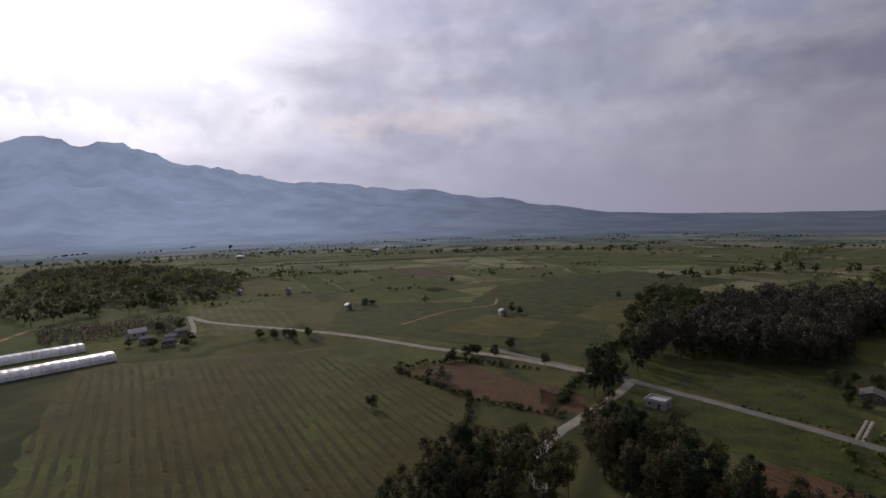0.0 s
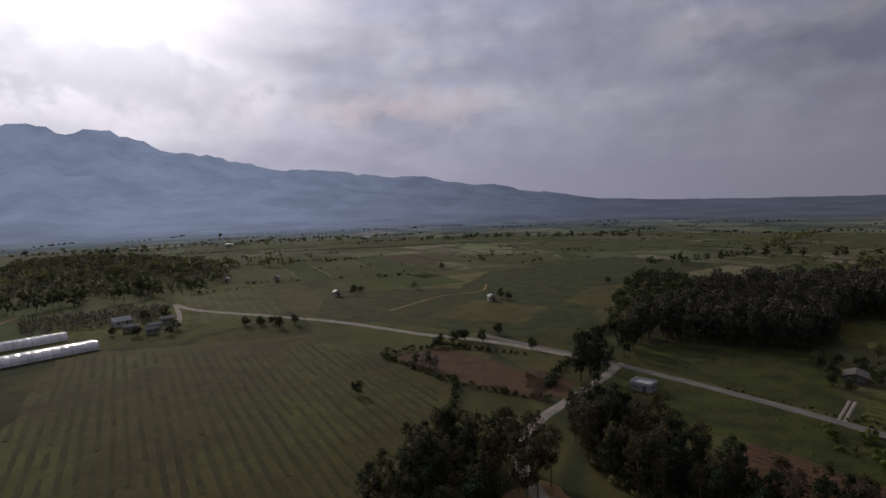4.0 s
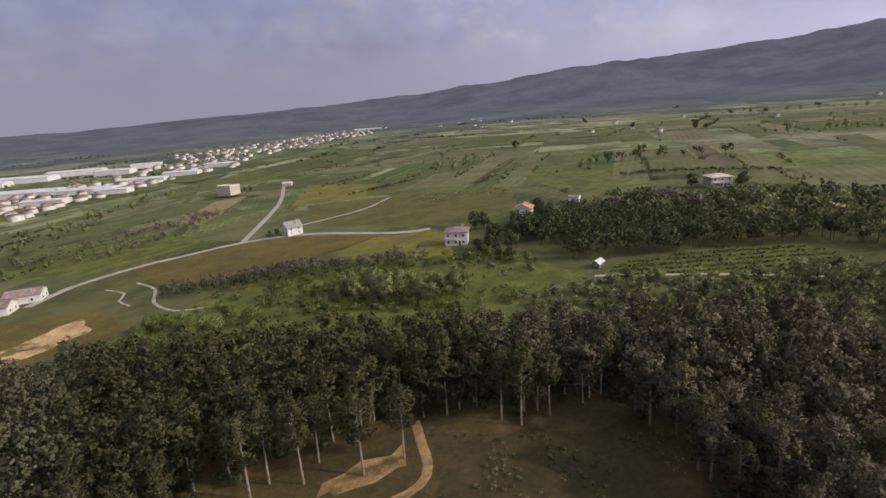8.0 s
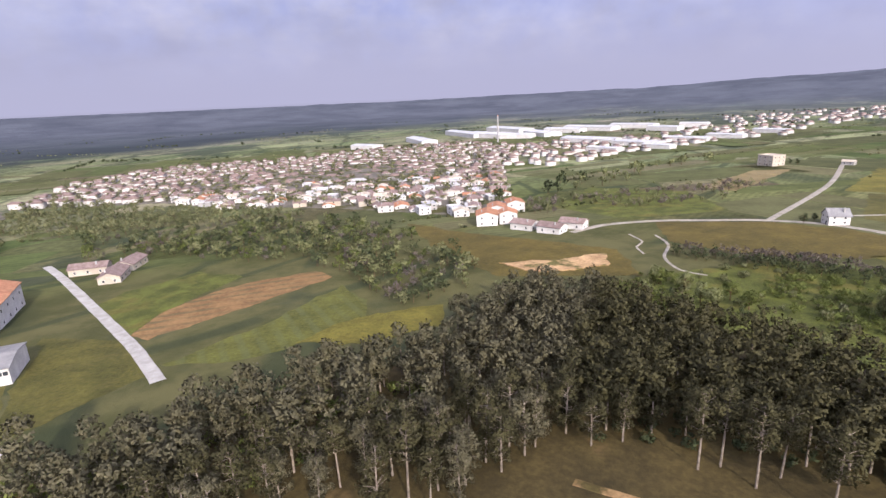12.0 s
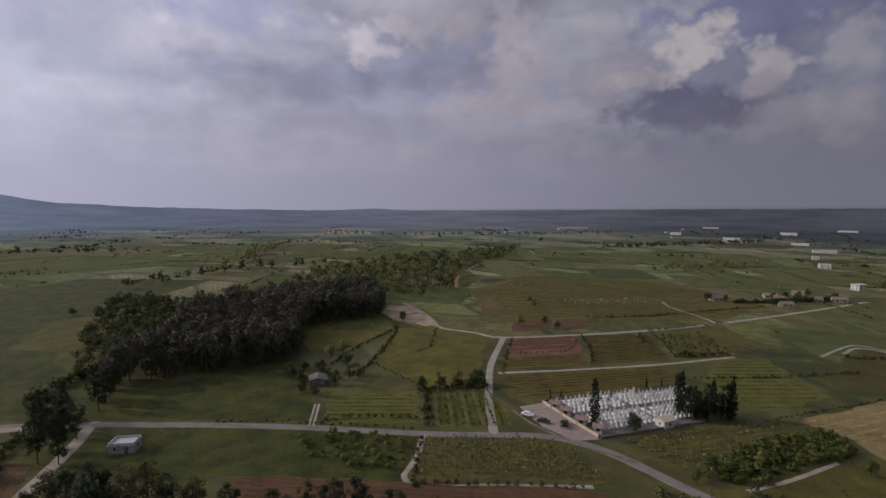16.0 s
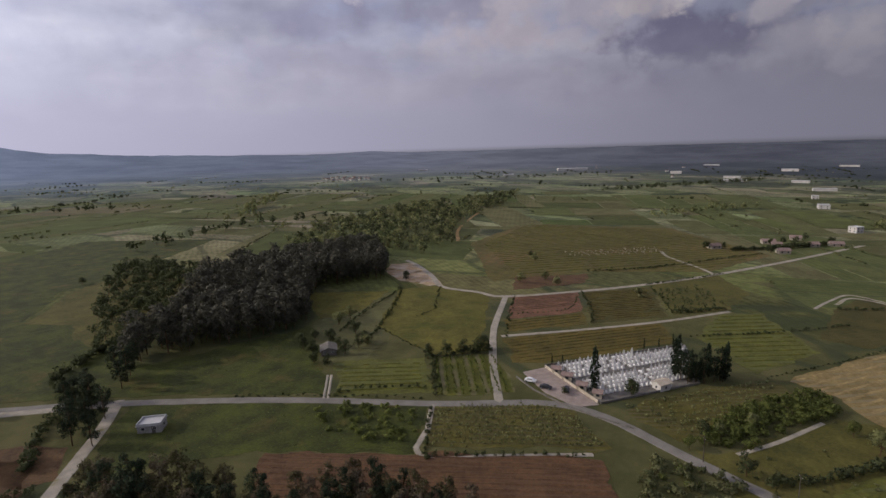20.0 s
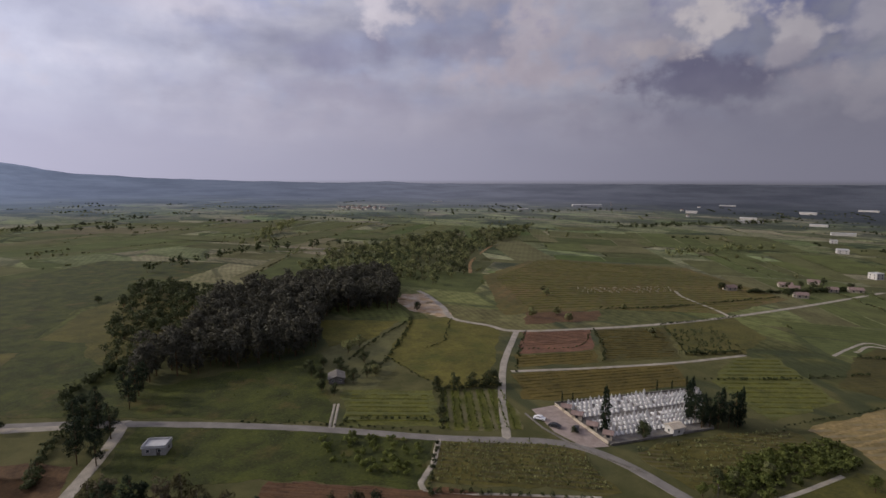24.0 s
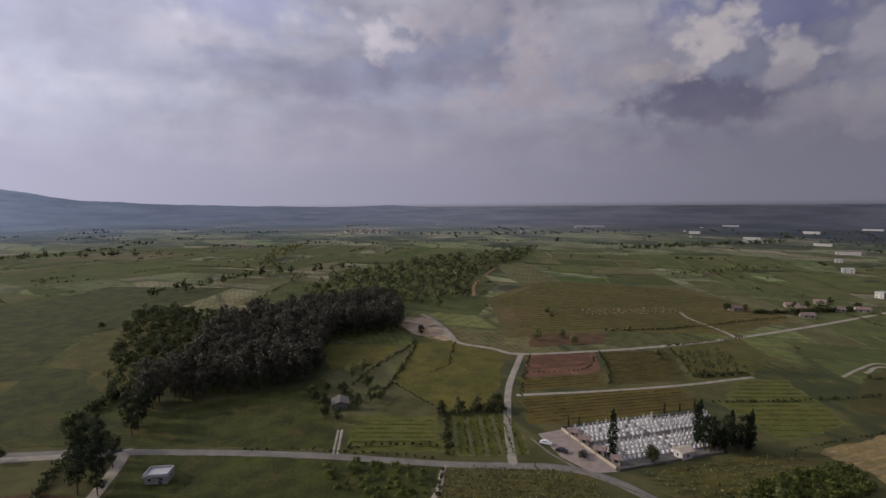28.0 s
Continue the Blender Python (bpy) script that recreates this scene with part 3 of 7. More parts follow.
M["grey_wall"] = material("grey rendered concrete", (0.28, 0.27, 0.25), (0.40, 0.385, 0.36), 0.3, 0.85, 0.1, rand=0.12)
M["terracotta"] = material("terracotta roof tiles", (0.25, 0.135, 0.105), (0.37, 0.222, 0.180), 0.6, 0.85, 0.3, rand=0.2, third=((0.24, 0.17, 0.135), 0.4, 0.5, 0.75))
M["brick_roof"] = material("weathered brown roof tiles", (0.165, 0.116, 0.100), (0.28, 0.208, 0.182), 0.6, 0.85, 0.3, rand=0.22)
M["grey_roof"] = material("grey corrugated sheet roof", (0.18, 0.176, 0.172), (0.27, 0.262, 0.25), 0.3, 0.7, 0.15, stripe=(0.0, 0.9, (0.22, 0.215, 0.21), 0.4))
M["pale_roof"] = material("pale metal sheet roof", (0.40, 0.40, 0.40), (0.54, 0.54, 0.53), 0.05, 0.55, 0.05, rand=0.1)
M["tan_roof"] = material("tan slab roof", (0.40, 0.34, 0.26), (0.55, 0.48, 0.38), 0.4, 0.85, 0.2)
M["plastic"] = material("white greenhouse film", (0.78, 0.78, 0.77), (0.90, 0.90, 0.89), 0.5, 0.14, 0.5)
M["glass"] = material("dark window glass", (0.025, 0.03, 0.035), (0.05, 0.055, 0.06), 0.5, 0.15, 0)
M["wood"] = material("brown painted wood", (0.055, 0.048, 0.040), (0.10, 0.088, 0.074), 1.0)
M["marble"] = material("white grave marble", (0.56, 0.55, 0.53), (0.80, 0.79, 0.77), 0.8, 0.5, 0.05, rand=0.12)
M["yards"] = material("bare village yards", (0.10, 0.088, 0.07), (0.18, 0.16, 0.13), 0.08, bump=0.3, fine=10, third=((0.05, 0.058, 0.02), 0.05, 0.48, 0.58))
M["flagstone"] = material("pale pool paving", (0.16, 0.145, 0.12), (0.25, 0.225, 0.19), 0.5, 0.85, 0.15)
M["stone"] = material("grey stone", (0.11, 0.10, 0.085), (0.20, 0.185, 0.165), 0.5, 0.9, 0.3)
M["paving"] = material("pinkish paving", (0.24, 0.19, 0.16), (0.34, 0.28, 0.245), 0.4, 0.85, 0.1)
M["water"] = material("clear turquoise pool water", (0.22, 0.36, 0.44), (0.30, 0.45, 0.54), 0.2, 0.08, 0.1)
M["metal"] = material("galvanised steel", (0.45, 0.45, 0.45), (0.58, 0.58, 0.58), 1.0, 0.4, 0.05, metal=0.8)


def mountain_material():
    """A wooded range behind the plain, with haze added as bluish emission that grows with distance and towards the sun.
    """
    m = bpy.data.materials.new("wooded mountain with haze glow")
    m.use_nodes = True
    m.node_tree.nodes.clear()
    k = Nodes(m.node_tree)
    co = k.put("ShaderNodeTexCoord").outputs["Object"]
    rough = k.step(k.noise(co, 0.004, 7.0, 0.65), 0.3, 0.7)
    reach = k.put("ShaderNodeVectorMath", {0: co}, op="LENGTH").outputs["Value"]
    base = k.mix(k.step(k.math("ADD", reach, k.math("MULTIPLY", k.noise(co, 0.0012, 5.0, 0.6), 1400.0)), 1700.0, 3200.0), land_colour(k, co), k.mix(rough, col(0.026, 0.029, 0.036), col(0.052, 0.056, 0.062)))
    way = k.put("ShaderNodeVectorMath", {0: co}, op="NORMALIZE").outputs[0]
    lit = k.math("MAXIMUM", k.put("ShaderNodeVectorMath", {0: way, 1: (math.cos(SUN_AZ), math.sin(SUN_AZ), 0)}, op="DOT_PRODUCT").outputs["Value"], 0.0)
    # Emission stands in for haze: stronger sunward, northward and with distance.
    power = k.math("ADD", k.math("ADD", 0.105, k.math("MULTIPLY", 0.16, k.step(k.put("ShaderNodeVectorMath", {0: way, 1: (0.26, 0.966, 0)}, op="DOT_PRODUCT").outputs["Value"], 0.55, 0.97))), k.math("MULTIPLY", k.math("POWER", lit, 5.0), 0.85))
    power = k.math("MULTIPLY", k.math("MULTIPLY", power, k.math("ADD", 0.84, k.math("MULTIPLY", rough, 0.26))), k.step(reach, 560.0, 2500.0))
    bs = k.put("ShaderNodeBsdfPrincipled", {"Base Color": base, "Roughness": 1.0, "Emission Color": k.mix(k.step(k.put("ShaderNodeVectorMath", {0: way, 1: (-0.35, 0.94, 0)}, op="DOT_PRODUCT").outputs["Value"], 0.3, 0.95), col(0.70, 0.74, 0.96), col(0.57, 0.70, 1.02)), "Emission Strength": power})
    bs.inputs["Specular IOR Level"].default_value = 0.0
    bmp = k.put("ShaderNodeBump", {"Height": k.noise(co, 0.02, 6.0, 0.7), "Strength": 0.8, "Distance": 20.0})
    k.tree.links.new(bmp.outputs[0], bs.inputs["Normal"])
    k.tree.links.new(bs.outputs[0], k.put("ShaderNodeOutputMaterial").inputs[0])
    return m


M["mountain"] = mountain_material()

# ---- terrain ----
SLOPE_X, SLOPE_Y = -0.0321, 0.0214


def gz(x, y):
    """Height of the ground: a gentle plane that levels off past 600 m."""
    return (SLOPE_X * x + SLOPE_Y * y) * min(1.0, 600.0 / max(math.hypot(x, y), 1.0))


def mesh(name, verts, faces, mat, smooth=False):
    me = bpy.data.meshes.new(name)
    me.from_pydata([tuple(v) for v in verts], [], [tuple(f) for f in faces])
    for one in (mat if isinstance(mat, (list, tuple)) else [mat]):
        me.materials.append(one)
    if smooth:
        me.shade_smooth()
    me.update()
    return me


def part(name, bm, mat, parent, label=""):
    """Links a bmesh as one mesh object under a thing or a part."""
    me = bpy.data.meshes.new(name)
    bm.to_mesh(me)
    bm.free()
    me.materials.append(mat)
    ob = new(name, me)
    ob.parent = parent
    return tagged(ob, label)


def build_ground():
    radii = [0, 30, 60, 100, 150, 210, 280, 360, 450, 550, 600, 680, 800, 1000, 1300, 1700, 2200, 2900, 3800, 4900]
    n = 96
    vs, fs = [(0, 0, 0)], []
    for r in radii[1:]:
        vs += [(r * math.cos(a), r * math.sin(a), gz(r * math.cos(a), r * math.sin(a))) for a in (2 * math.pi * i / n for i in range(n))]
    fs += [(0, 1 + i, 1 + (i + 1) % n) for i in range(n)]
    for j in range(len(radii) - 2):
        a, b = 1 + j * n, 1 + (j + 1) * n
        fs += [(a + i, b + i, b + (i + 1) % n, a + (i + 1) % n) for i in range(n)]
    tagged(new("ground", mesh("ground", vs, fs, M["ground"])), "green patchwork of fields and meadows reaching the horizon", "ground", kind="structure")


build_ground()

# ridge line all round: direction in degrees from east, elevation in degrees
RIDGE = [(-180, 5.8), (-175, 5.2), (-166, 4.9), (-160, 4.6), (-155, 4.2), (-150, 3.8), (-141, 3.4), (-134, 3.1), (-125, 2.2), (-117, 1.6), (-108, 1.1), (-100, 0.8), (-85, 0.3), (-60, 0.0), (0, 0.0), (30, 0.0), (49, 0.05), (55, 0.3), (60, 0.15), (68, 0.35), (76, 0.6), (82, 0.95), (89, 2.0), (95, 3.1), (104, 4.3), (115, 5.3), (126, 7.0), (132, 8.8), (138, 9.0), (144, 7.2), (154, 7.5), (159, 6.0), (166, 7.4), (173, 6.4), (180, 5.8)]


def ridge(az):
    for (a, e), (b, g) in zip(RIDGE, RIDGE[1:]):
        if a <= az <= b:
            u = (az - a) / (b - a)
            return e + (g - e) * u * u * (3 - 2 * u)
    return 0.0


def build_mountains(name, start, near, far, share, rough, label):
    """A range behind the plain, rising from its foot to the ridge, with spurs and gullies."""
    n, m = 540, 34
    vs, fs = [], []
    for i in range(n):
        az = -180 + 360 * i / n
        wave = 5 * noise.noise((az * 0.33, 1 + rough, 0)) + 3 * noise.noise((az * 1.1, 2, rough))
        crest = ridge(az) * share * (1 + rough * noise.noise((az * 0.07, 5, rough)))
        a, top = radians(az), 62 + far * math.tan(radians(crest)) + ridge(az) * wave * share
        for j in range(m):
            u = j / (m - 2)
            r = start + (far - start) * min(u, 1.0) + (350 if j == m - 1 else 0)
            v = max(0.0, (r - near) / (far - near))
            x, y = r * math.cos(a), r * math.sin(a)
            base = gz(x, y)
            spur = noise.fractal((x * 0.0011, y * 0.0011, 3.1 + rough), 0.9, 2.1, 6)
            rise = max(0.0, top - base - 20) * (0.12 * v + 0.88 * v ** 2.6)
            z = base + (0.5 if j else -2) + rise * (1 + 0.28 * spur * (1 - v) * 2.6) + 5 * noise.noise((x * 0.01, y * 0.01, 0)) * u * min(1, rise / 40)
            if j == m - 1 or (rough and rise < 1):
                z = base - 40
            vs.append((x, y, z))
    for i in range(n):
        p, q = i * m, ((i + 1) % n) * m
        fs += [(p + j, p + j + 1, q + j + 1, q + j) for j in range(m - 1)]
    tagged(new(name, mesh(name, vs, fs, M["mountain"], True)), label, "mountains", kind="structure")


build_mountains("backdrop", 680, 1900, 4150, 1.0, 0.0, "mountain range with domed peak behind the plain, haze as blue glow")
build_mountains("backdrop_foothills", 1700, 1700, 2900, 0.62, 0.55, "wooded foothills before the mountain range, with haze glow")


def smooth_line(points, step=6.0):
    """A rounded line through the given points (Catmull-Rom)."""
    p = [Vector(q) for q in points]
    p = [p[0] * 2 - p[1]] + p + [p[-1] * 2 - p[-2]]
    out = []
    for a, b, c, d in zip(p, p[1:], p[2:], p[3:]):
        k = max(2, int((c - b).length / step))
        for i in range(k):
            t = i / k
            out.append(0.5 * (2 * b + (c - a) * t + (2 * a - 5 * b + 4 * c - d) * t * t + (3 * b - a - 3 * c + d) * t ** 3))
    return out + [p[-2]]


def strip(name, points, width, mat, label, lift=0.10, rough=0.12):
    """A road or track laid on the ground, with ragged verges."""
    line = smooth_line(points, 4.0)
    vs, fs = [], []
    for i, q in enumerate(line):
        d = (line[min(i + 1, len(line) - 1)] - line[max(i - 1, 0)]).normalized()
        nrm = Vector((-d.y, d.x))
        wl, wr = (width / 2 * (1 + rough * noise.noise((q.x * 0.15, q.y * 0.15, s))) for s in (0, 9))
        for w, dz in ((-wl - 0.4, -0.15), (-wl, lift), (0, lift + 0.04), (wr, lift), (wr + 0.4, -0.15)):
            e = q + nrm * w
            vs.append((e.x, e.y, gz(e.x, e.y) + dz))
    for i in range(len(line) - 1):
        a, b = i * 5, i * 5 + 5
        fs += [(a + j, a + j + 1, b + j + 1, b + j) for j in range(4)]
    return tagged(new(name, mesh(name, vs, fs, mat)), label, "road", kind="structure")


PLOTS = []


def patch(name, corners, mat, label, lift=0.05, ragged=2.4):
    """A field: a low slab on the ground with slightly ragged borders."""
    edge = []
    PLOTS.append(corners)
    for (ax, ay), (bx, by) in zip(corners, corners[1:] + corners[:1]):
        k = max(1, int(math.hypot(bx - ax, by - ay) / 2.5))
        for i in range(k):
            x, y = ax + (bx - ax) * i / k, ay + (by - ay) * i / k
            edge.append((x + ragged * (noise.noise((x * 0.1, y * 0.1, 1)) + 0.45 * noise.noise((x * 0.4, y * 0.4, 2))), y + ragged * (noise.noise((x * 0.1, y * 0.1, 5)) + 0.45 * noise.noise((x * 0.4, y * 0.4, 6)))))
    n = len(edge)
    vs = [(x, y, gz(x, y) + lift) for x, y in edge] + [(x, y, gz(x, y) - 0.3) for x, y in edge]
    fs = [tuple(range(n))] + [(i, n + i, n + (i + 1) % n, (i + 1) % n) for i in range(n)]
    return tagged(new(name, mesh(name, vs, fs, mat)), label, "field", kind="structure")


def inside(x, y, poly):
    odd = False
    for (ax, ay), (bx, by) in zip(poly, poly[1:] + poly[:1]):
        if (ay > y) != (by > y) and x < (bx - ax) * (y - ay) / (by - ay) + ax:
            odd = not odd
    return odd


def scatter(poly, gap, seed, jitter=0.45):
    rng = random.Random(seed)
    xs, ys = [p[0] for p in poly], [p[1] for p in poly]
    out, y, row = [], min(ys), 0
    while y < max(ys):
        x = min(xs) + (row % 2) * gap / 2
        while x < max(xs):
            q = (x + rng.uniform(-jitter, jitter) * gap, y + rng.uniform(-jitter, jitter) * gap)
            if inside(*q, poly):
                out.append(q)
            x += gap
        y += gap * 0.87
        row += 1
    return out


# ---- trees ----
def leaf_cloud(clumps, per, size, seed, whole=True):
    """Vertices, triangles and outward normals of many small tilted leaf tufts gathered in clumps (x, y, z, rx, rz)."""
    rng = np.random.default_rng(seed)
    c = np.array(clumps, float)
    n = len(c) * per
    k = np.repeat(np.arange(len(c)), per)
    d = rng.normal(size=(n, 3))
    d /= np.linalg.norm(d, axis=1)[:, None]
    out = d + [0, 0, 0.25] + rng.normal(size=(n, 3)) * 0.25
    if whole:
        crown = c[:, :3] - c[:, :3].mean(0)
        crown /= np.linalg.norm(crown, axis=1)[:, None] + 0.01
        out = out + crown[k] * 0.9
    out /= np.linalg.norm(out, axis=1)[:, None]
    d = d * rng.uniform(0.5, 1.08, n)[:, None]
    at = c[k, :3] + d * np.stack([c[k, 3], c[k, 3], c[k, 4]], 1)
    u = rng.normal(size=(n, 3))
    u /= np.linalg.norm(u, axis=1)[:, None]
    w = np.cross(u, rng.normal(size=(n, 3)) + out * 0.8)
    w /= np.linalg.norm(w, axis=1)[:, None]
    w *= np.where((np.cross(u, w) * out).sum(1) < 0, -1.0, 1.0)[:, None]
    s = size * rng.uniform(0.6, 1.4, n)[:, None]
    vs = np.concatenate([at - u * s, at - w * s * 0.6, at + u * s, at + w * s * 0.6], 1).reshape(-1, 3)
    i = np.arange(n)[:, None] * 4
    return vs, np.concatenate([i + [0, 1, 2], i + [0, 2, 3]], 1).reshape(-1, 3), np.repeat(out, 4, axis=0)


def raw_mesh(name, vs, tris, mat, normals=None):
    me = bpy.data.meshes.new(name)
    me.vertices.add(len(vs))
    me.vertices.foreach_set("co", np.asarray(vs, np.float32).ravel())
    me.loops.add(len(tris) * 3)
    me.loops.foreach_set("vertex_index", np.asarray(tris, np.int32).ravel())
    me.polygons.add(len(tris))
    me.polygons.foreach_set("loop_start", np.arange(len(tris), dtype=np.int32) * 3)
    me.materials.append(mat)
    me.update(calc_edges=True)
    if normals is not None:
        me.normals_split_custom_set_from_vertices(np.asarray(normals).tolist())
    return me


def leaf_mesh(name, cloud, mat):
    vs, tris, normals = cloud
    return raw_mesh(name, vs, tris, mat, normals)


def limb(vs, fs, a, b, ra, rb, sides=6):
    a, b = Vector(a), Vector(b)
    q = (b - a).to_track_quat("Z", "Y")
    base = len(vs)
    for p, r in ((a, ra), (b, rb)):
        for i in range(sides):
            t = 2 * math.pi * i / sides
            vs.append(p + q @ Vector((r * math.cos(t), r * math.sin(t), 0)))
    fs += [(base + i, base + (i + 1) % sides, base + sides + (i + 1) % sides, base + sides + i) for i in range(sides)]


def tree_shape(kind, seed):
    """Trunk with limbs, and the leaf clumps, of one tree."""
    rng = random.Random(seed)
    vs, fs, clumps = [], [], []
    if kind in ("pine", "tall_pine"):  # tall, bare lower trunk, ragged crown
        h = rng.uniform(12.5, 16)
        foot = 0.46 if kind == "tall_pine" else 0.22
        bend = Vector((rng.uniform(-0.5, 0.5), rng.uniform(-0.5, 0.5), 0))
        limb(vs, fs, (0, 0, -0.4), bend * 0.4 + Vector((0, 0, h * 0.5)), 0.22, 0.16)
        limb(vs, fs, bend * 0.4 + Vector((0, 0, h * 0.5)), bend + Vector((0, 0, h * 0.93)), 0.16, 0.05)
        for i in range(42):
            u = rng.uniform(0.0, 1.0)
            z = h * (foot + (0.96 - foot) * u)
            wide = 3.1 * math.sin(math.pi * (0.14 + 0.76 * u)) ** 0.7 * math.sqrt(rng.uniform(0.05, 1.0))
            t = i * 2.4 + rng.uniform(-0.4, 0.4)
            p = bend * u + Vector((wide * math.cos(t), wide * math.sin(t), z))
            limb(vs, fs, bend * u * 0.9 + Vector((0, 0, z - 0.9)), p, 0.06, 0.02, 4)
            clumps.append((*p, rng.uniform(0.7, 1.15), rng.uniform(0.7, 1.2)))
        return vs, fs, clumps, 52, 0.215
    if kind == "broad":  # spreading broadleaf
        h = rng.uniform(6.5, 9)
        limb(vs, fs, (0, 0, -0.4), (0.1, 0, h * 0.4), 0.2, 0.14)
        for i in range(17):
            t, u = i * 2.4, rng.uniform(0, 1)
            r = h * 0.36 * math.sqrt(rng.uniform(0.05, 1)) * math.sin(math.pi * (0.25 + 0.65 * u))
            p = Vector((r * math.cos(t), r * math.sin(t), h * (0.28 + 0.62 * u)))
            limb(vs, fs, (0.1, 0, h * 0.3), p, 0.07, 0.02, 4)
            clumps.append((*p, rng.uniform(0.9, 1.5), rng.uniform(0.8, 1.2)))
        return vs, fs, clumps, 56, 0.27
    if kind == "bush":
        h = rng.uniform(2.2, 3.6)
        for i in range(9):
            t, u = i * 2.4, rng.uniform(0, 1)
            r = h * 0.5 * math.sqrt(rng.uniform(0.05, 1))
            p = Vector((r * math.cos(t), r * math.sin(t), h * (0.25 + 0.5 * u)))
            limb(vs, fs, (0, 0, -0.2), p, 0.05, 0.02, 4)
            clumps.append((*p, rng.uniform(0.6, 0.95), rng.uniform(0.5, 0.9)))
        return vs, fs, clumps, 26, 0.26
    if kind == "cypress":  # a slim dark column
        h = rng.uniform(11, 13)
        limb(vs, fs, (0, 0, -0.4), (0, 0, h * 0.9), 0.2, 0.04)
        for i in range(26):
            u = (i + 0.5) / 26
            r = 1.5 * (math.sin(math.pi * min(1, u * 0.8 + 0.16)) ** 0.8) * rng.uniform(0.25, 0.7)
            t = i * 2.4
            clumps.append((r * math.cos(t), r * math.sin(t), h * (0.06 + 0.93 * u), 0.85 * (1.05 - u * 0.75), 0.9))
        return vs, fs, clumps, 46, 0.24
    # twiggy: low rounded woodland tree
    h = rng.uniform(6, 9)
    limb(vs, fs, (0, 0, -0.4), (0, 0, h * 0.5), 0.15, 0.08, 5)
    for i in range(10):
        t, u = i * 2.4, rng.uniform(0, 1)
        r = h * 0.33 * math.sqrt(rng.uniform(0.05, 1))
        p = Vector((r * math.cos(t), r * math.sin(t), h * (0.35 + 0.55 * u)))
        limb(vs, fs, (0, 0, h * 0.35), p, 0.05, 0.02, 3)
        clumps.append((*p, rng.uniform(1.0, 1.6), rng.uniform(0.8, 1.2)))
    return vs, fs, clumps, 11, 0.62


class Wood:
    """Plants one kind of tree: a few different ones are built, the others are copies."""

    def __init__(self, kind, name, leaf, bark, label, group, variants, seed):
        self.made, self.spec, self.variants, self.seed = {}, (kind, name, leaf, bark, label, group), variants, seed

    def plant(self, x, y, size=1.0, rng=random, tall=1.0):
        kind, name, leaf, bark, label, group = self.spec
        v = rng.randrange(self.variants)
        m = Matrix.Translation((x, y, gz(x, y))) @ Matrix.Rotation(rng.uniform(0, 6.28), 4, "Z") @ Matrix.Diagonal((size, size, size * tall, 1))
        if v in self.made:
            ob = copy_thing(self.made[v][0], Matrix())
        else:
            vs, fs, clumps, per, leaf_size = tree_shape(kind, self.seed + v)
            ob = new(name)
            tagged(ob, label, "tree", group)
            for pname, me in (("trunk", mesh("trunk", vs, fs, M[bark])), ("crown", leaf_mesh("crown", leaf_cloud(clumps, per, leaf_size, self.seed + v), M[leaf]))):
                new(pname, me).parent = ob
            self.made[v] = (ob,)
        ob.matrix_basis = m
        return ob


def wood_stuff(name, spots, kind, leaf, label, seed, size=(0.8, 1.25), thin=0.5, grow=1.25, bark="dark_bark"):
    """Woodland too dense to count, as one object: crowns and stems of many trees."""
    rng = random.Random(seed)
    kinds = []
    for v in range(4):
        vs, fs, clumps, per, ls = tree_shape(kind, seed + v)
        kinds.append((leaf_cloud(clumps, max(3, int(per * thin)), ls * grow, seed + v), vs[:12], fs[:6]))
    av, at, an, bv, bt, n, nb = [], [], [], [], [], 0, 0
    for x, y in spots:
        (lv, lt, ln), tv, tf = kinds[rng.randrange(4)]
        s, a = rng.uniform(*size), rng.uniform(0, 6.28)
        turn = np.array([[math.cos(a), -math.sin(a), 0], [math.sin(a), math.cos(a), 0], [0, 0, 1]]) * s
        av.append(lv @ turn.T + [x, y, gz(x, y)])
        at.append(lt + n)
        an.append(ln @ (turn.T / s))
        n += len(lv)
        if tv:
            sides = len(tv) // 2
            bv.append(np.array([tuple(p) for p in tv]) @ turn.T + [x, y, gz(x, y)])
            q = np.array([f for f in tf if max(f) < len(tv)])
            bt.append(np.concatenate([q[:, [0, 1, 2]], q[:, [0, 2, 3]]]) + nb)
            nb += len(tv)
    ob = tagged(new(name), label, "woodland", kind="stuff")
    new("crowns", raw_mesh("crowns", np.concatenate(av), np.concatenate(at), M[leaf], np.concatenate(an))).parent = ob
    if bv:
        new("stems", raw_mesh("stems", np.concatenate(bv), np.concatenate(bt), M[bark])).parent = ob
    return ob


pine = Wood("pine", "pine_tree", "pine_leaf", "bark", "tall slender pine with pale trunk and ragged dark crown", "pines of the near wood", 6, 100)
dusty = Wood("pine", "pine_tree", "dusty_leaf", "bark", "tall slender pine with olive brown crown, in the near wood", "pines of the near wood", 4, 200)
umber_shade_pine = Wood("pine", "pine_tree", "umber_shade_leaf", "bark", "tall pine with dark brown, shade-toned crown, in the near wood", "pines of the near wood", 4, 250)
dark_pine = Wood("pine", "pine_tree", "cypress_leaf", "dark_bark", "tall dark pine with a dense blackish crown", "dark pines by the road", 4, 300)
broad = Wood("broad", "broadleaf_tree", "green_leaf", "dark_bark", "spreading broadleaf tree with fresh green crown", "green trees", 4, 400)
sage = Wood("broad", "olive_tree", "sage_leaf", "dark_bark", "rounded grey green tree in the meadow", "grey green trees", 4, 500)
deep = Wood("broad", "broadleaf_tree", "deep_leaf", "dark_bark", "dense dark green broadleaf tree", "dark green trees", 4, 600)
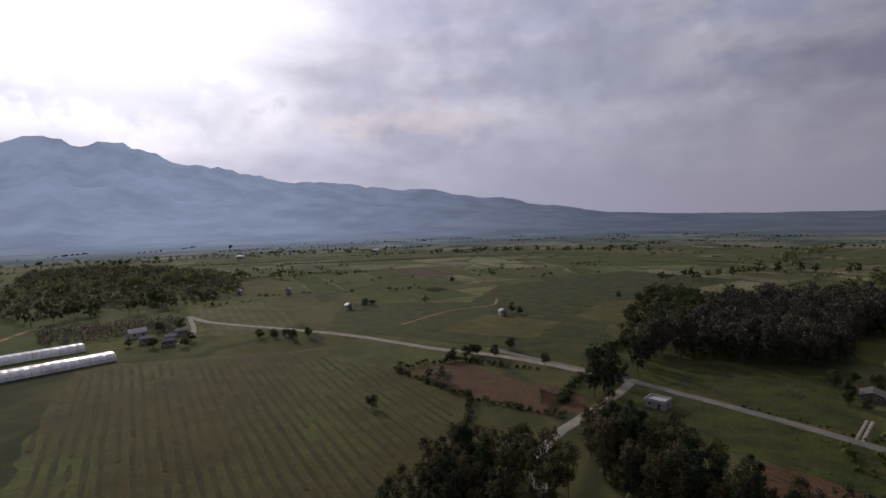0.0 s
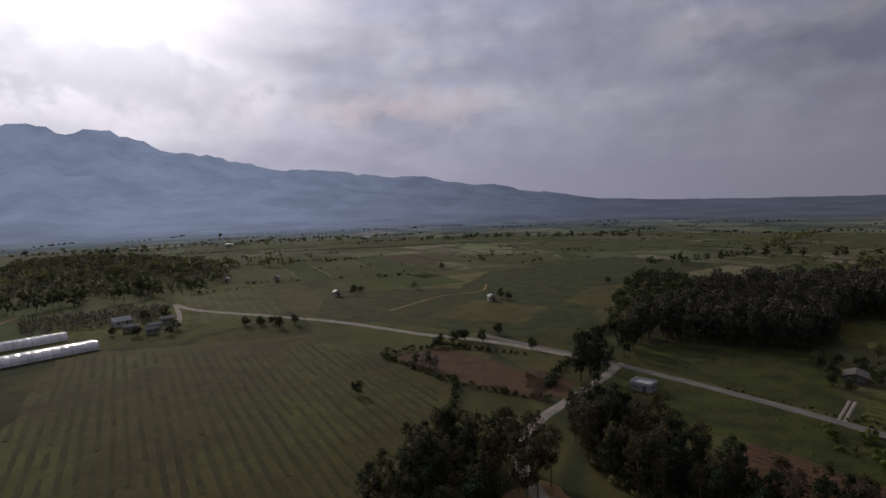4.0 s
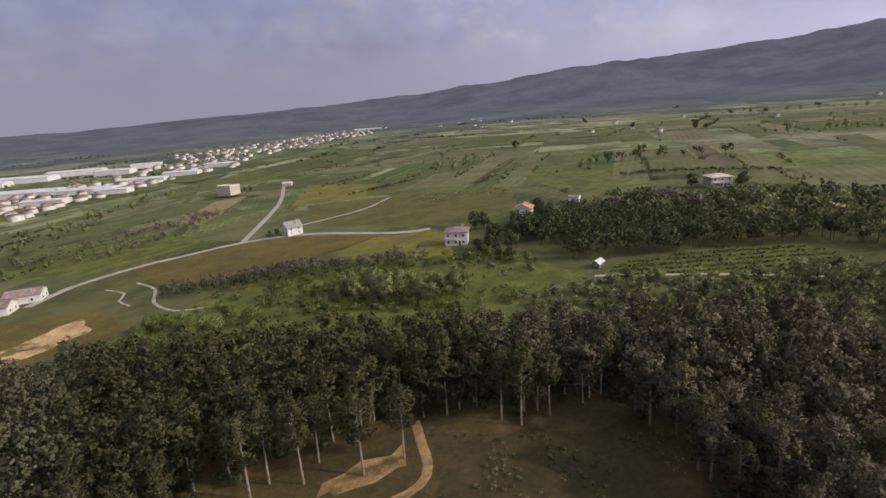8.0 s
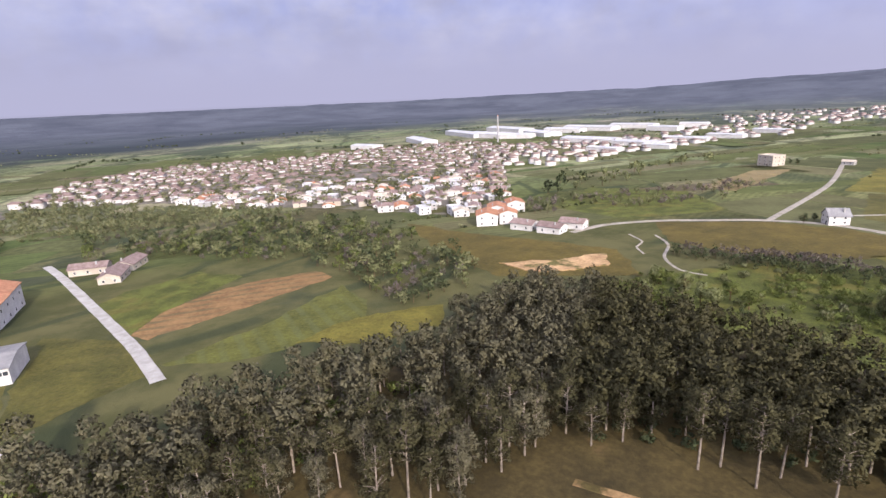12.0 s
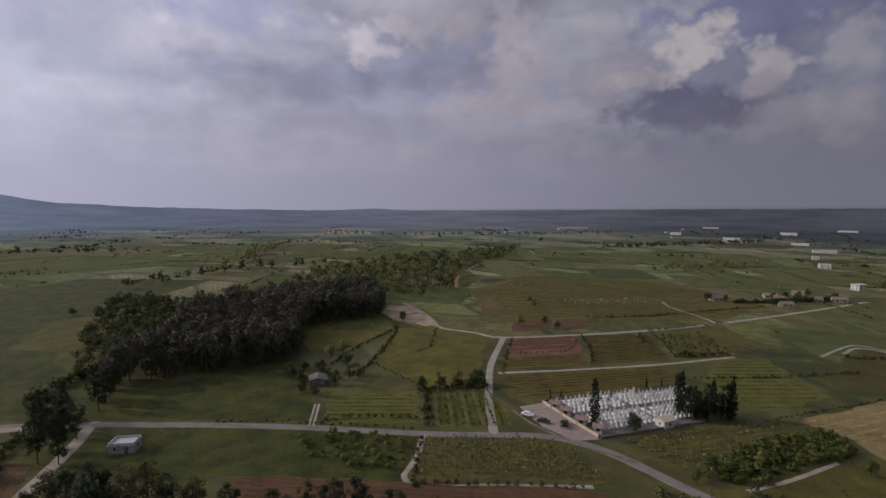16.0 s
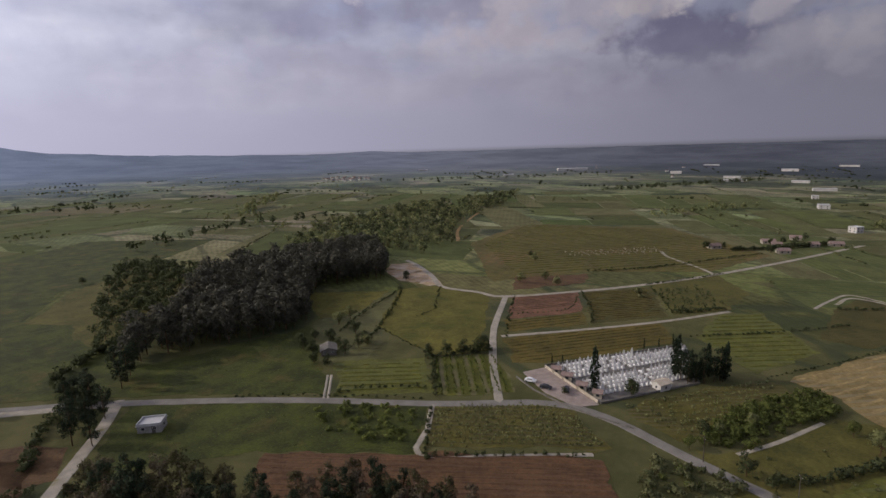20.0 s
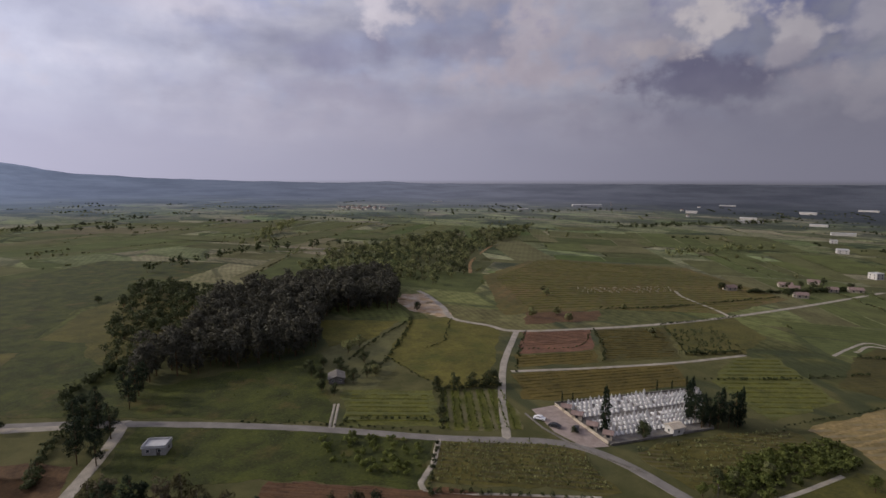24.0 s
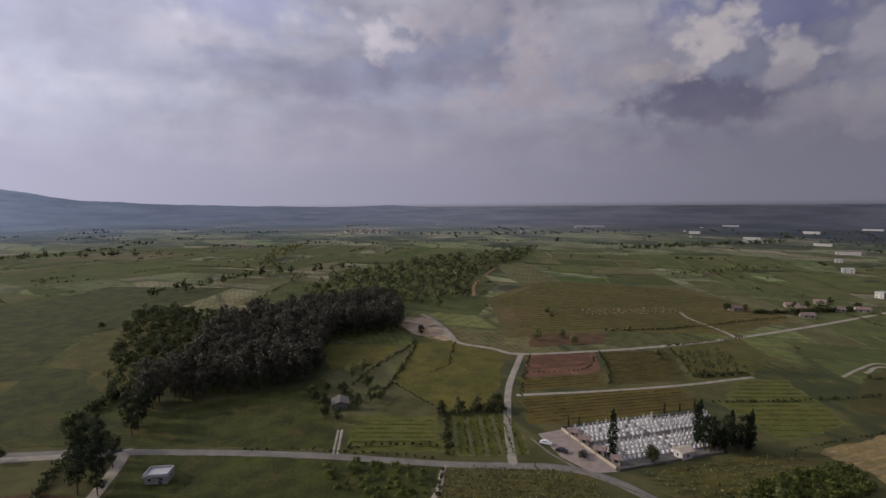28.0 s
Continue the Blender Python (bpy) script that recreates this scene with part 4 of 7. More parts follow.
bush = Wood("bush", "bush", "green_leaf", "dark_bark", "low rounded green bush in a hedge", "bushes", 4, 700)
cypress = Wood("cypress", "cypress_tree", "cypress_leaf", "dark_bark", "slim upright cypress with a blackish crown", "cypresses", 3, 800)

tall_pine = Wood("tall_pine", "pine_tree", "pine_leaf", "bark", "tall pine with a bare pale trunk beside the clearing", "pines of the near wood", 4, 150)
R = random.Random(11)
PINES_SOUTH = [(110, -32), (95, -52), (82, -76), (60, -105), (47, -150), (33, -160), (-1, -146), (-41, -122), (-83, -90), (-118, -62), (-126, -46), (-108, -32), (-91, -16), (-76, 0), (-68, 12), (-54, 2), (-58, -25), (-70, -50), (-74, -68), (-55, -73), (-40, -84), (-30, -88), (-16, -90), (5, -88), (20, -80), (30, -60), (55, -42), (80, -28)]
back_rows = []
# Crown colour changes with x; the western tones hold cloud shade.
for x, y in scatter(PINES_SOUTH, 5.3, 1):
    if x > 36 and R.random() < 0.34:
        continue
    if math.hypot(x + 5, y + 10) > 82:
        back_rows.append((x, y))
        continue
    edge = math.hypot(x + 30, y + 75) < 27
    (tall_pine if edge and R.random() < 0.3 or x > 30 and R.random() < 0.4 else (umber_shade_pine if x < 0 else dusty) if R.random() < (0.75 if x < -50 else 0.7 if x > 18 else 0.12) else pine).plant(x, y, R.uniform(0.8, 1.08), R)
PINES_LEFT = [(-40, 76), (-36, 90), (-33, 112), (-24, 126), (-12, 126), (-10, 112), (-14, 84), (-26, 74)]
PINES_RIGHT = [(9, 152), (27, 133), (42, 115), (54, 112), (64, 104), (70, 84), (78, 60), (80, 44), (74, 32), (62, 40), (50, 56), (38, 72), (26, 88), (18, 100), (12, 112), (6, 122), (5, 140)]
LANE_SAND = [(13, 103), (19, 103), (27, 95), (24, 89), (16, 92)]
for x, y in [p for p in scatter(PINES_LEFT, 4.6, 2) + scatter(PINES_RIGHT, 4.7, 3) if not inside(*p, LANE_SAND)]:
    R.choice((dark_pine, dark_pine, dark_pine, dark_pine, umber_shade_pine, pine, pine, pine)).plant(x, y, R.uniform(0.7, 0.9) * (0.8 if x > 38 else 0.9 if x > 30 else 1.05 if y > 105 and x > 0 else 1), R)
for x, y in ((-8, 108), (-4, 106), (-9, 113), (-11, 119), (-5, 117), (-1, 111), (-13, 105), (-6, 100)):
    tall_pine.plant(x, y, 0.88, R)
for x, y in ((16, 205), (19, 196), (21, 189), (15, 174), (30, 209), (33, 214), (35, 219), (38, 226), (31, 221), (13, 198), (12, 186), (16, 182), (20, 206), (11, 178)):
    dark_pine.plant(x, y, R.uniform(0.7, 0.9), R)
wood_stuff("pine_wood", [p for p in back_rows if -60 < p[0] <= 18], "pine", "pine_leaf", "closed ranks of pines deeper in the wood", 61, (0.8, 1.08), 0.34, 1.7, "bark")
wood_stuff("pine_wood", [p for p in back_rows if p[0] > 18], "pine", "dusty_leaf", "olive brown pines deeper in the wood", 62, (0.8, 1.08), 0.34, 1.7, "bark")
wood_stuff("pine_wood", [p for p in back_rows if p[0] <= -60], "pine", "umber_shade_leaf", "dark brown, shade-toned pines deeper in the wood", 65, (0.8, 1.08), 0.34, 1.7, "bark")
for x, y in ((-25.3, -77.4), (-33, -77), (-16, -82), (-11, -86), (-7.4, -84), (-55.4, -71.4), (-61.6, -70.3), (-74.6, -69.4), (-53.7, -75.5), (-20, -86)):
    tall_pine.plant(x, y, R.uniform(0.92, 1.05), R)
wood_stuff("undergrowth", [p for p in scatter(PINES_RIGHT, 4.2, 15) + scatter(PINES_LEFT, 4.5, 16) if not inside(*p, LANE_SAND)], "bush", "garden_leaf", "dark undergrowth beneath the pines", 17, (0.5, 1.1), 0.5, 1.5)
wood_stuff("undergrowth", [p for p in scatter(PINES_SOUTH, 5.0, 20) if 24 < math.hypot(p[0] + 36, p[1] + 62) < 52 and not inside(*p, [(-42, -80), (-54, -70), (-70, -62), (-76, -52), (-64, -36), (-8, -60), (-8, -80), (-20, -84)])], "bush", "deep_leaf", "dark undergrowth at the edge of the clearing", 32, (0.5, 1.0), 0.5, 1.5)
wood_stuff("undergrowth", scatter([(112, -30), (96, -52), (82, -76), (60, -100), (46, -92), (58, -62), (74, -30)], 5.2, 21), "bush", "green_leaf", "fresh green undergrowth beneath the open pines", 22, (0.6, 1.5), 0.6, 1.4)
CLEAR = [(-44, -78), (-54, -69), (-69, -61), (-74, -52), (-63, -38), (-40, -48), (-16, -58), (-14, -64), (-36, -66)]
wood_stuff("clearing_tufts", [p for p in scatter(CLEAR, 1.7, 33) if noise.noise((p[0] * 0.12, p[1] * 0.12, 3)) > 0.02], "bush", "garden_leaf", "rough grass and weeds in the clearing", 34, (0.10, 0.26), 0.15, 2.6)
GROVE = [(35, 228), (45, 250), (66, 265), (100, 330), (130, 358), (195, 350), (240, 368), (232, 326), (207, 288), (190, 273), (152, 282), (125, 252), (112, 226), (80, 225)]
wood_stuff("pine_grove", scatter(GROVE, 5.8, 4), "pine", "grove_leaf", "dense dark pine grove beyond the road", 63, (0.75, 1.4), 0.28, 1.9)

# ---- woods that nobody could count ----
RAVINE = [(-186, -194), (-204, -142), (-212, -78), (-207, -6), (-205, 33), (-222, 90), (-262, 150), (-330, 145), (-323, 65), (-307, -10), (-295, -73), (-270, -147), (-225, -200)]
ravine = scatter(RAVINE, 6.8, 5)
ravine_mix = random.Random(24)
ravine_kind = [(p, ravine_mix.random(), p[1] + 40 * noise.noise((p[0] * 0.02, p[1] * 0.02, 1)) < -70) for p in ravine]
wood_stuff("ravine_wood", [p for p, u, green in ravine_kind if u < (0.12 if green else 0.55)], "twiggy", "brown_leaf", "brown grey budding woodland along the ravine", 21, thin=0.8, grow=1.0)
wood_stuff("ravine_wood", [p for p, u, green in ravine_kind if u > (0.3 if green else 0.74)], "twiggy", "deep_leaf", "dark green trees in the ravine woodland", 28, size=(0.8, 1.35))
wood_stuff("ravine_wood", [p for p, u, green in ravine_kind if (0.12 if green else 0.55) <= u <= (0.3 if green else 0.74)], "twiggy", "garden_leaf", "olive green trees in the ravine woodland", 29)
FARM_WOOD = [(-318, 250), (-298, 288), (-246, 312), (-236, 350), (-240, 380), (-308, 474), (-420, 540), (-560, 600), (-600, 520), (-480, 400), (-400, 320)]
farm_wood = scatter(FARM_WOOD, 7.4, 14)
wood_stuff("farm_wood", farm_wood[::2], "twiggy", "garden_leaf", "olive grey woodland behind the farm", 30, (0.5, 1.0), 0.8, 1.0)
wood_stuff("farm_wood", farm_wood[1::4], "twiggy", "deep_leaf", "dark trees in the woodland behind the farm", 37, (0.6, 1.1), 0.8, 1.0)
wood_stuff("farm_wood", farm_wood[3::4], "twiggy", "brown_leaf", "brown budding trees in the woodland behind the farm", 38, (0.5, 1.0), 0.8, 1.0)
wood_stuff("hillside_wood", scatter([(-134, -138), (-176, -113), (-199, -92), (-214, -78), (-208, -140), (-188, -194), (-150, -196)], 5.5, 6), "twiggy", "deep_leaf", "dark green woodland on the slope", 22, thin=0.9, grow=0.95)
HOLLOW = [(24, -170), (8, -196), (-10, -206), (-40, -226), (-72, -220), (-86, -198), (-112, -186), (-128, -160), (-130, -124), (-100, -126), (-78, -106), (-40, -134), (0, -156)]
hollow = scatter(HOLLOW, 4.6, 7)
wood_stuff("scrub", [p for p in hollow if noise.noise((p[0] * 0.03, p[1] * 0.03, 6)) > 0.05], "bush", "green_leaf", "fresh green shrubs in the hollow", 23, (0.4, 1.1), 0.8, 1.1)
wood_stuff("scrub", [p for p in hollow[::3] if noise.noise((p[0] * 0.03, p[1] * 0.03, 9)) > 0.0], "bush", "garden_leaf", "olive shrubs in the hollow", 40, (0.5, 1.2), 0.8, 1.1)
wood_stuff("hollow_edge", scatter([(0, -240), (-14, -232), (-40, -228), (-66, -214), (-92, -202), (-104, -190), (-92, -192), (-66, -206), (-40, -216), (-6, -228)], 3.6, 41), "twiggy", "brown_leaf", "brown budding trees along the rim of the hollow", 42, (0.4, 0.75), 0.9, 0.9)
wood_stuff("hollow_edge", scatter([(-2, -232), (-30, -222), (-62, -206), (-96, -190), (-88, -182), (-58, -198), (-28, -212), (0, -222)], 4.6, 43), "twiggy", "deep_leaf", "dark trees along the rim of the hollow", 44, (0.45, 0.85), 0.9, 0.9)
wood_stuff("terrace_scrub", scatter([(-128, -116), (-158, -88), (-193, -74), (-182, -60), (-134, -58), (-120, -66), (-86, -94), (-100, -126)], 5.0, 12), "bush", "garden_leaf", "mixed scrub between the pines and the terraces", 27, (0.6, 1.3), 0.8, 1.2)
VILLAGE_WOOD = [(330, -195), (221, -287), (119, -240), (66, -194), (48, -158), (44, -132), (67, -134), (100, -150), (134, -178), (194, -176), (248, -182), (275, -156)]
village_wood = [p for p in scatter(VILLAGE_WOOD, 6.4, 8) if noise.noise((p[0] * 0.025, p[1] * 0.025, 4)) > -0.3]
for i, (leaf, size, words) in enumerate((("sage_leaf", (0.5, 1.1), "light green woodland before the village"), ("deep_leaf", (0.6, 1.2), "dark green trees before the village"), ("garden_leaf", (0.5, 1.2), "olive green trees before the village"), ("brown_leaf", (0.4, 0.9), "brown budding trees before the village"), ("green_leaf", (0.4, 1.0), "fresh green woodland before the village"), ("garden_leaf", (0.3, 0.8), "low olive thicket before the village"))):
    wood_stuff("village_wood", village_wood[i::6], "twiggy", leaf, words, 180 + 5 * i, size, 1.0, 0.85)
FAR_WOOD = [(213, 456), (283, 516), (362, 545), (497, 596), (663, 612), (787, 638), (600, 520), (415, 432), (325, 345), (266, 318), (250, 372), (200, 400)]
far_wood = [p for p in scatter(FAR_WOOD, 8.5, 9) if noise.noise((p[0] * 0.02, p[1] * 0.02, 2)) > -0.25]
wood_stuff("far_wood", far_wood[::3], "twiggy", "sage_leaf", "grey green woodland beyond the grove", 25, (0.7, 1.4), 0.8, 1.0)
wood_stuff("far_wood", far_wood[1::3], "twiggy", "deep_leaf", "dark green woodland beyond the grove", 27, (0.7, 1.5), 0.8, 1.0)
wood_stuff("far_wood", far_wood[2::3], "twiggy", "garden_leaf", "olive woodland beyond the grove", 29, (0.6, 1.3), 0.8, 1.0)
SCRUB = [(34, 238), (60, 270), (95, 330), (125, 362), (106, 408), (78, 430), (52, 356), (38, 300), (30, 258)]
wood_stuff("grove_scrub", scatter(SCRUB, 9.0, 11), "broad", "deep_leaf", "dark green bushes beside the grove", 31, (0.5, 1.15), 0.4, 1.4)
wood_stuff("grove_scrub", scatter(SCRUB, 9.5, 10), "twiggy", "deep_leaf", "green scrub beside the grove", 26, (0.5, 1.1), 0.9, 0.9)

# ---- roads ----
strip("road_main", [(-30, 236), (-2, 217), (14, 207), (26, 198), (52, 177), (77, 154), (101, 129), (118, 114), (128, 105), (134, 94), (135, 80), (132, 62), (130, 44), (128, 26), (129, 8), (138, -8), (160, -20), (185, -28), (210, -38), (240, -50), (285, -68), (337, -104), (391, -149)], 3.8, M["asphalt"], "narrow pale asphalt country road")
strip("road_side", [(27, 200), (19, 183), (6, 161), (-4, 143), (-8, 124), (-4, 108), (4, 92), (8, 74)], 3.2, M["gravel"], "gravel lane running down between the pines")
strip("track_ridge", [(-600, 648), (-552, 622), (-480, 566), (-401, 500)], 5.0, M["chalk"], "pale track through the western woods")
strip("track_field", [(-83, 280), (-62, 326), (-39, 346), (-37, 374)], 1.6, M["dirt"], "thin earth track between the western fields")
strip("road_west", [(26, 198), (5, 210), (-23, 224), (-56, 233), (-98, 250), (-140, 260), (-193, 270), (-218, 284)], 4.0, M["gravel"], "pale gravel road past the farm")
strip("road_cross", [(118, 114), (140, 136), (165, 158), (182, 171), (219, 196)], 2.8, M["gravel"], "pale gravel road to the crossing")
strip("road_north", [(240, 310), (235, 292), (221, 261), (207, 236), (214, 213), (219, 196), (266, 171), (321, 149), (373, 134), (469, 112), (597, 87)], 3.4, M["gravel"], "long pale gravel road across the plain")
strip("path_field", [(167, 155), (202, 135), (242, 115), (283, 99)], 2.2, M["gravel"], "pale field path")
strip("path_vineyard", [(101, 128), (90, 118), (79, 109), (96, 93), (114, 77)], 1.5, M["gravel"], "pale track round the vineyard")
strip("road_drive", [(119, -78), (150, -93), (200, -114), (258, -138), (290, -150)], 3.6, M["drive"], "white gravel drive")
strip("path_village", [(292, -68), (308, -63), (335, -5), (350, 17), (364, 58), (340, 64)], 1.8, M["gravel"], "pale lane before the village")
strip("path_wood", [(12, -74), (-3, -72), (-14, -70.2), (-26, -68.6), (-32, -69.2), (-35.4, -72.6), (-37.4, -78.5), (-40, -86)], 1.7, M["dirt"], "sandy track at the edge of the pines")
strip("road_hill", [(46, -262), (31, -283), (5, -296), (-14, -299), (-46, -302), (-78, -289), (-114, -244), (-129, -237)], 4.0, M["gravel"], "pale lane along the fields")
strip("lane_hill", [(-46, -302), (-82, -387), (-105, -450), (-136, -560)], 3.2, M["gravel"], "pale earth lane climbing to a house")

# ---- fields ----
def rows_of(material_name, angle, period, c1, c2, stripe, strength=0.5):
    """A crop whose rows run at the given angle in degrees."""
    return material(material_name, c1, c2, 0.06, bump=0.6, fine=14, stripe=(radians(angle + 90), period, stripe, strength))


F = {}
F["vine"] = rows_of("vineyard rows", 315, 2.4, (0.046, 0.052, 0.014), (0.074, 0.076, 0.022), (0.100, 0.088, 0.046), 0.6)
F["strips"] = rows_of("green strips with pale soil", 50, 5.0, (0.046, 0.062, 0.013), (0.074, 0.090, 0.019), (0.150, 0.132, 0.070), 0.8)
F["grassrows"] = rows_of("mown grass rows", 322, 5.5, (0.050, 0.064, 0.018), (0.080, 0.098, 0.028), (0.100, 0.112, 0.042), 0.5)
F["dark"] = rows_of("dark olive crop", 330, 3.0, (0.034, 0.038, 0.011), (0.056, 0.058, 0.018), (0.070, 0.066, 0.026), 0.4)
F["gold"] = material("yellow green meadow", (0.058, 0.066, 0.015), (0.092, 0.098, 0.026), 0.04, bump=0.6, fine=14, third=((0.050, 0.064, 0.014), 0.03, 0.5, 0.7))
F["earthrows"] = rows_of("ochre fallow rows", 40, 6.0, (0.13, 0.088, 0.050), (0.19, 0.135, 0.080), (0.085, 0.082, 0.034), 0.6)
# round the graveyard
patch("field_lawn", [(30, 194), (76, 153), (99, 128), (79, 111), (49, 139), (30, 150), (9, 157), (23, 186)], M["deepgrass"], "green meadow beside the road")
patch("field_rough", [(84, 147), (98, 132), (81, 112), (68, 126)], M["deepgrass"], "rough olive grass beside the vineyard", 0.09)
patch("field_plough", [(49, 138), (80, 109), (114, 75), (101, 60), (36, 121)], M["umber"], "ploughed red brown field", 0.12)
patch("field_umber", [(-6, 192), (10, 177), (5, 160), (-8, 170)], M["brownsoil"], "dark brown ploughed plot by the lane")
patch("field_vineyard", [(101, 127), (124, 109), (132, 96), (120, 76), (116, 78), (83, 110)], F["vine"], "green vineyard field")
patch("field_strips", [(129, 158), (149, 142), (128, 115), (106, 132)], F["strips"], "green field with pale rows")
patch("field_gold", [(182, 247), (206, 240), (214, 204), (164, 163), (149, 147), (130, 160), (134, 203)], F["gold"], "yellow green meadow beyond the strips")
patch("field_cottage", [(98, 180), (126, 159), (106, 134), (81, 156)], F["grassrows"], "green field beside the shack")
patch("field_grove", [(33, 206), (40, 224), (112, 224), (94, 186), (89, 174), (79, 159), (34, 198)], M["deepgrass"], "dark green meadow before the grove")
patch("field_glade", [(134, 281), (178, 250), (136, 226), (120, 232)], F["gold"], "yellow grass glade behind the grove")
patch("field_red", [(222, 193), (258, 174), (226, 150), (189, 169)], M["redsoil"], "bare red soil field")
patch("field_fallow", [(187, 168), (225, 149), (210, 138), (173, 158)], M["olive"], "olive fallow below the red field")
patch("field_dark", [(259, 171), (301, 150), (250, 117), (213, 137)], F["dark"], "dark olive crop field")
patch("field_upper", [(166, 153), (238, 115), (219, 98), (156, 124), (148, 132)], M["olive"], "olive field behind the graveyard")
patch("field_mown", [(273, 101), (292, 87), (249, 52), (206, 64), (229, 95)], F["grassrows"], "bright green field in mown rows")
patch("field_low", [(144, 85), (182, 71), (203, 58), (197, 48), (160, 57), (138, 62)], F["vine"], "olive vineyard below the graveyard")
patch("field_straw", [(209, 55), (282, 30), (250, -8), (202, 12), (189, 19), (193, 27), (205, 40)], M["straw"], "pale straw field in rows", 0.1)
patch("field_ochre", [(260, 222), (304, 195), (282, 182), (232, 202)], M["brownsoil"], "brown fallow plot beyond the crossing")
patch("field_wide", [(305, 152), (368, 136), (330, 104), (286, 100), (256, 116)], M["meadow"], "green field on the plain")
patch("field_far", [(240, 225), (330, 330), (470, 380), (560, 250), (470, 130), (372, 142), (310, 198)], M["plainfield"], "wide olive brown field on the plain")
patch("field_east", [(331, 62), (372, 56), (330, 20), (270, 40), (270, 57)], F["dark"], "dark green plots before the village lane")
patch("field_scrub", [(10, 225), (34, 240), (60, 270), (95, 330), (125, 362), (90, 410), (40, 370), (6, 300)], M["meadow"], "rough green ground beside the grove", 0.04)
patch("field_westwide", [(-14, 262), (4, 300), (36, 372), (88, 414), (170, 500), (80, 560), (-40, 440), (-60, 330)], M["deepgrass"], "wide dark green field west of the grove", 0.03)
patch("field_verge", [(-8, 232), (12, 212), (24, 204), (36, 196), (42, 222), (38, 244), (26, 278), (-10, 270)], M["deepgrass"], "green field west of the grove", 0.075)
# west
patch("field_crop", [(-195, 184), (-106, 222), (-62, 198), (-30, 168), (-28, 140), (-38, 112), (-34, 76), (-20, 50), (-45, 30), (-80, 50), (-95, 62), (-150, 120)], M["crop"], "large olive green crop field with faint rows")
patch("field_soil", [(-60, 200), (-39, 212), (3, 176), (-2, 161), (-29, 172)], M["brownsoil"], "ploughed dark brown field")
patch("field_meadow", [(-172, 42), (-156, 76), (-180, 110), (-201, 137), (-96, 62), (-60, 52), (-44, 30), (-56, 6), (-76, 4), (-100, -6), (-128, 2), (-139, 16), (-157, 38)], M["lush"], "lush green meadow")
patch("field_west", [(-120, 262), (-50, 245), (20, 222), (30, 300), (-30, 360), (-140, 340)], M["deepgrass"], "dark green field beyond the gravel road")
patch("field_glint", [(-60, 268), (-10, 256), (4, 300), (-40, 316)], M["meadow"], "paler green strip in the western fields", 0.09)
# south and east
patch("field_green", [(127, -85), (119, -117), (117, -160), (98, -146), (84, -125), (95, -111), (106, -94)], F["grassrows"], "striped green field beside the drive")
patch("field_earth", [(157, -97), (166, -118), (163, -146), (140, -174), (127, -168), (134, -138), (144, -108), (148, -97)], F["earthrows"], "ochre fallow field in rows")
patch("field_garden", [(199, -112), (203, -129), (196, -160), (167, -160), (166, -117), (157, -97)], M["lush"], "green garden beside the drive")
patch("field_school", [(124, -82), (150, -95), (185, -88), (160, -68), (130, -44)], M["meadow"], "green verge beside the drive")
patch("field_village", [(195, 30), (228, -10), (300, -55), (335, -8), (310, 30), (240, 36)], F["dark"], "dark green field before the village")
patch("field_bend", [(124, 44), (131, 12), (150, -4), (200, -26), (193, 26), (186, 34), (160, 46), (140, 54), (137, 60)], M["meadow"], "rough green field inside the bend of the road", 0.04)
patch("field_stripes", [(141, 29), (159, 21), (172, 16), (166, -1), (146, 3), (136, 13)], F["grassrows"], "striped green plot inside the bend", 0.08)
patch("field_oldvine", [(86, 50), (107, 44), (109, 35), (96, 33), (84, 44)], F["vine"], "small old vineyard beside the pines", 0.08)
patch("field_lawn_yard", [(107, 11), (116, 1), (117, -4), (109, -6), (95, 10)], M["lush"], "bright green plot beside the scrub", 0.08)
patch("field_shade", [(83, 44), (99, 28), (88, 18), (70, 30), (74, 38)], M["olive"], "rough dark grass below the pines", 0.07)
patch("verge_bend", [(122, 20), (124, 2), (136, -14), (160, -26), (176, -36), (170, -50), (158, -64), (130, -44), (112, -26), (98, -5), (104, 20)], M["meadow"], "rough grass beside the chalky yard", 0.03)
wood_stuff("village_edge_wood", scatter([(230, -286), (335, -198), (420, -195), (540, -262), (520, -306), (390, -296), (300, -306)], 9.5, 35), "twiggy", "garden_leaf", "loose trees along the edge of the village", 36, (0.6, 1.1), 0.9, 0.95)
patch("bank_rough", [(146, -273), (98, -253), (56, -243), (21, -232), (8, -195), (62, -184), (113, -230)], M["olive"], "rough brownish slope below the red houses", 0.04)
patch("field_pale_edge", [(98, -108), (92, -131), (69, -149), (62, -134), (76, -114)], M["terrace"], "pale dry grass beside the pines", 0.09)
patch("bank_clay", [(67, -200), (44, -208), (26, -224), (20, -206), (36, -197), (52, -191)], M["clay"], "bare orange clay bank", 0.4, 4.0)
patch("yard_chalk", [(138, -21), (136, -29), (137, -39), (130, -48), (122, -45), (124, -34), (121, -28), (127, -21)], M["chalk"], "white chalky yard", 0.07, 4.0)
patch("yard_rubble", [(166, -32), (157, -36), (152, -46), (160, -50), (167, -44)], M["chalk"], "pale rubble behind the long hall", 0.07, 5.0)
patch("junction", [(133, 2), (138, -6), (146, -11), (134, -17), (118, -22), (117, -18), (128, -10)], M["gravel"], "gravel mouth of the chalky yard", 0.08, 1.0)
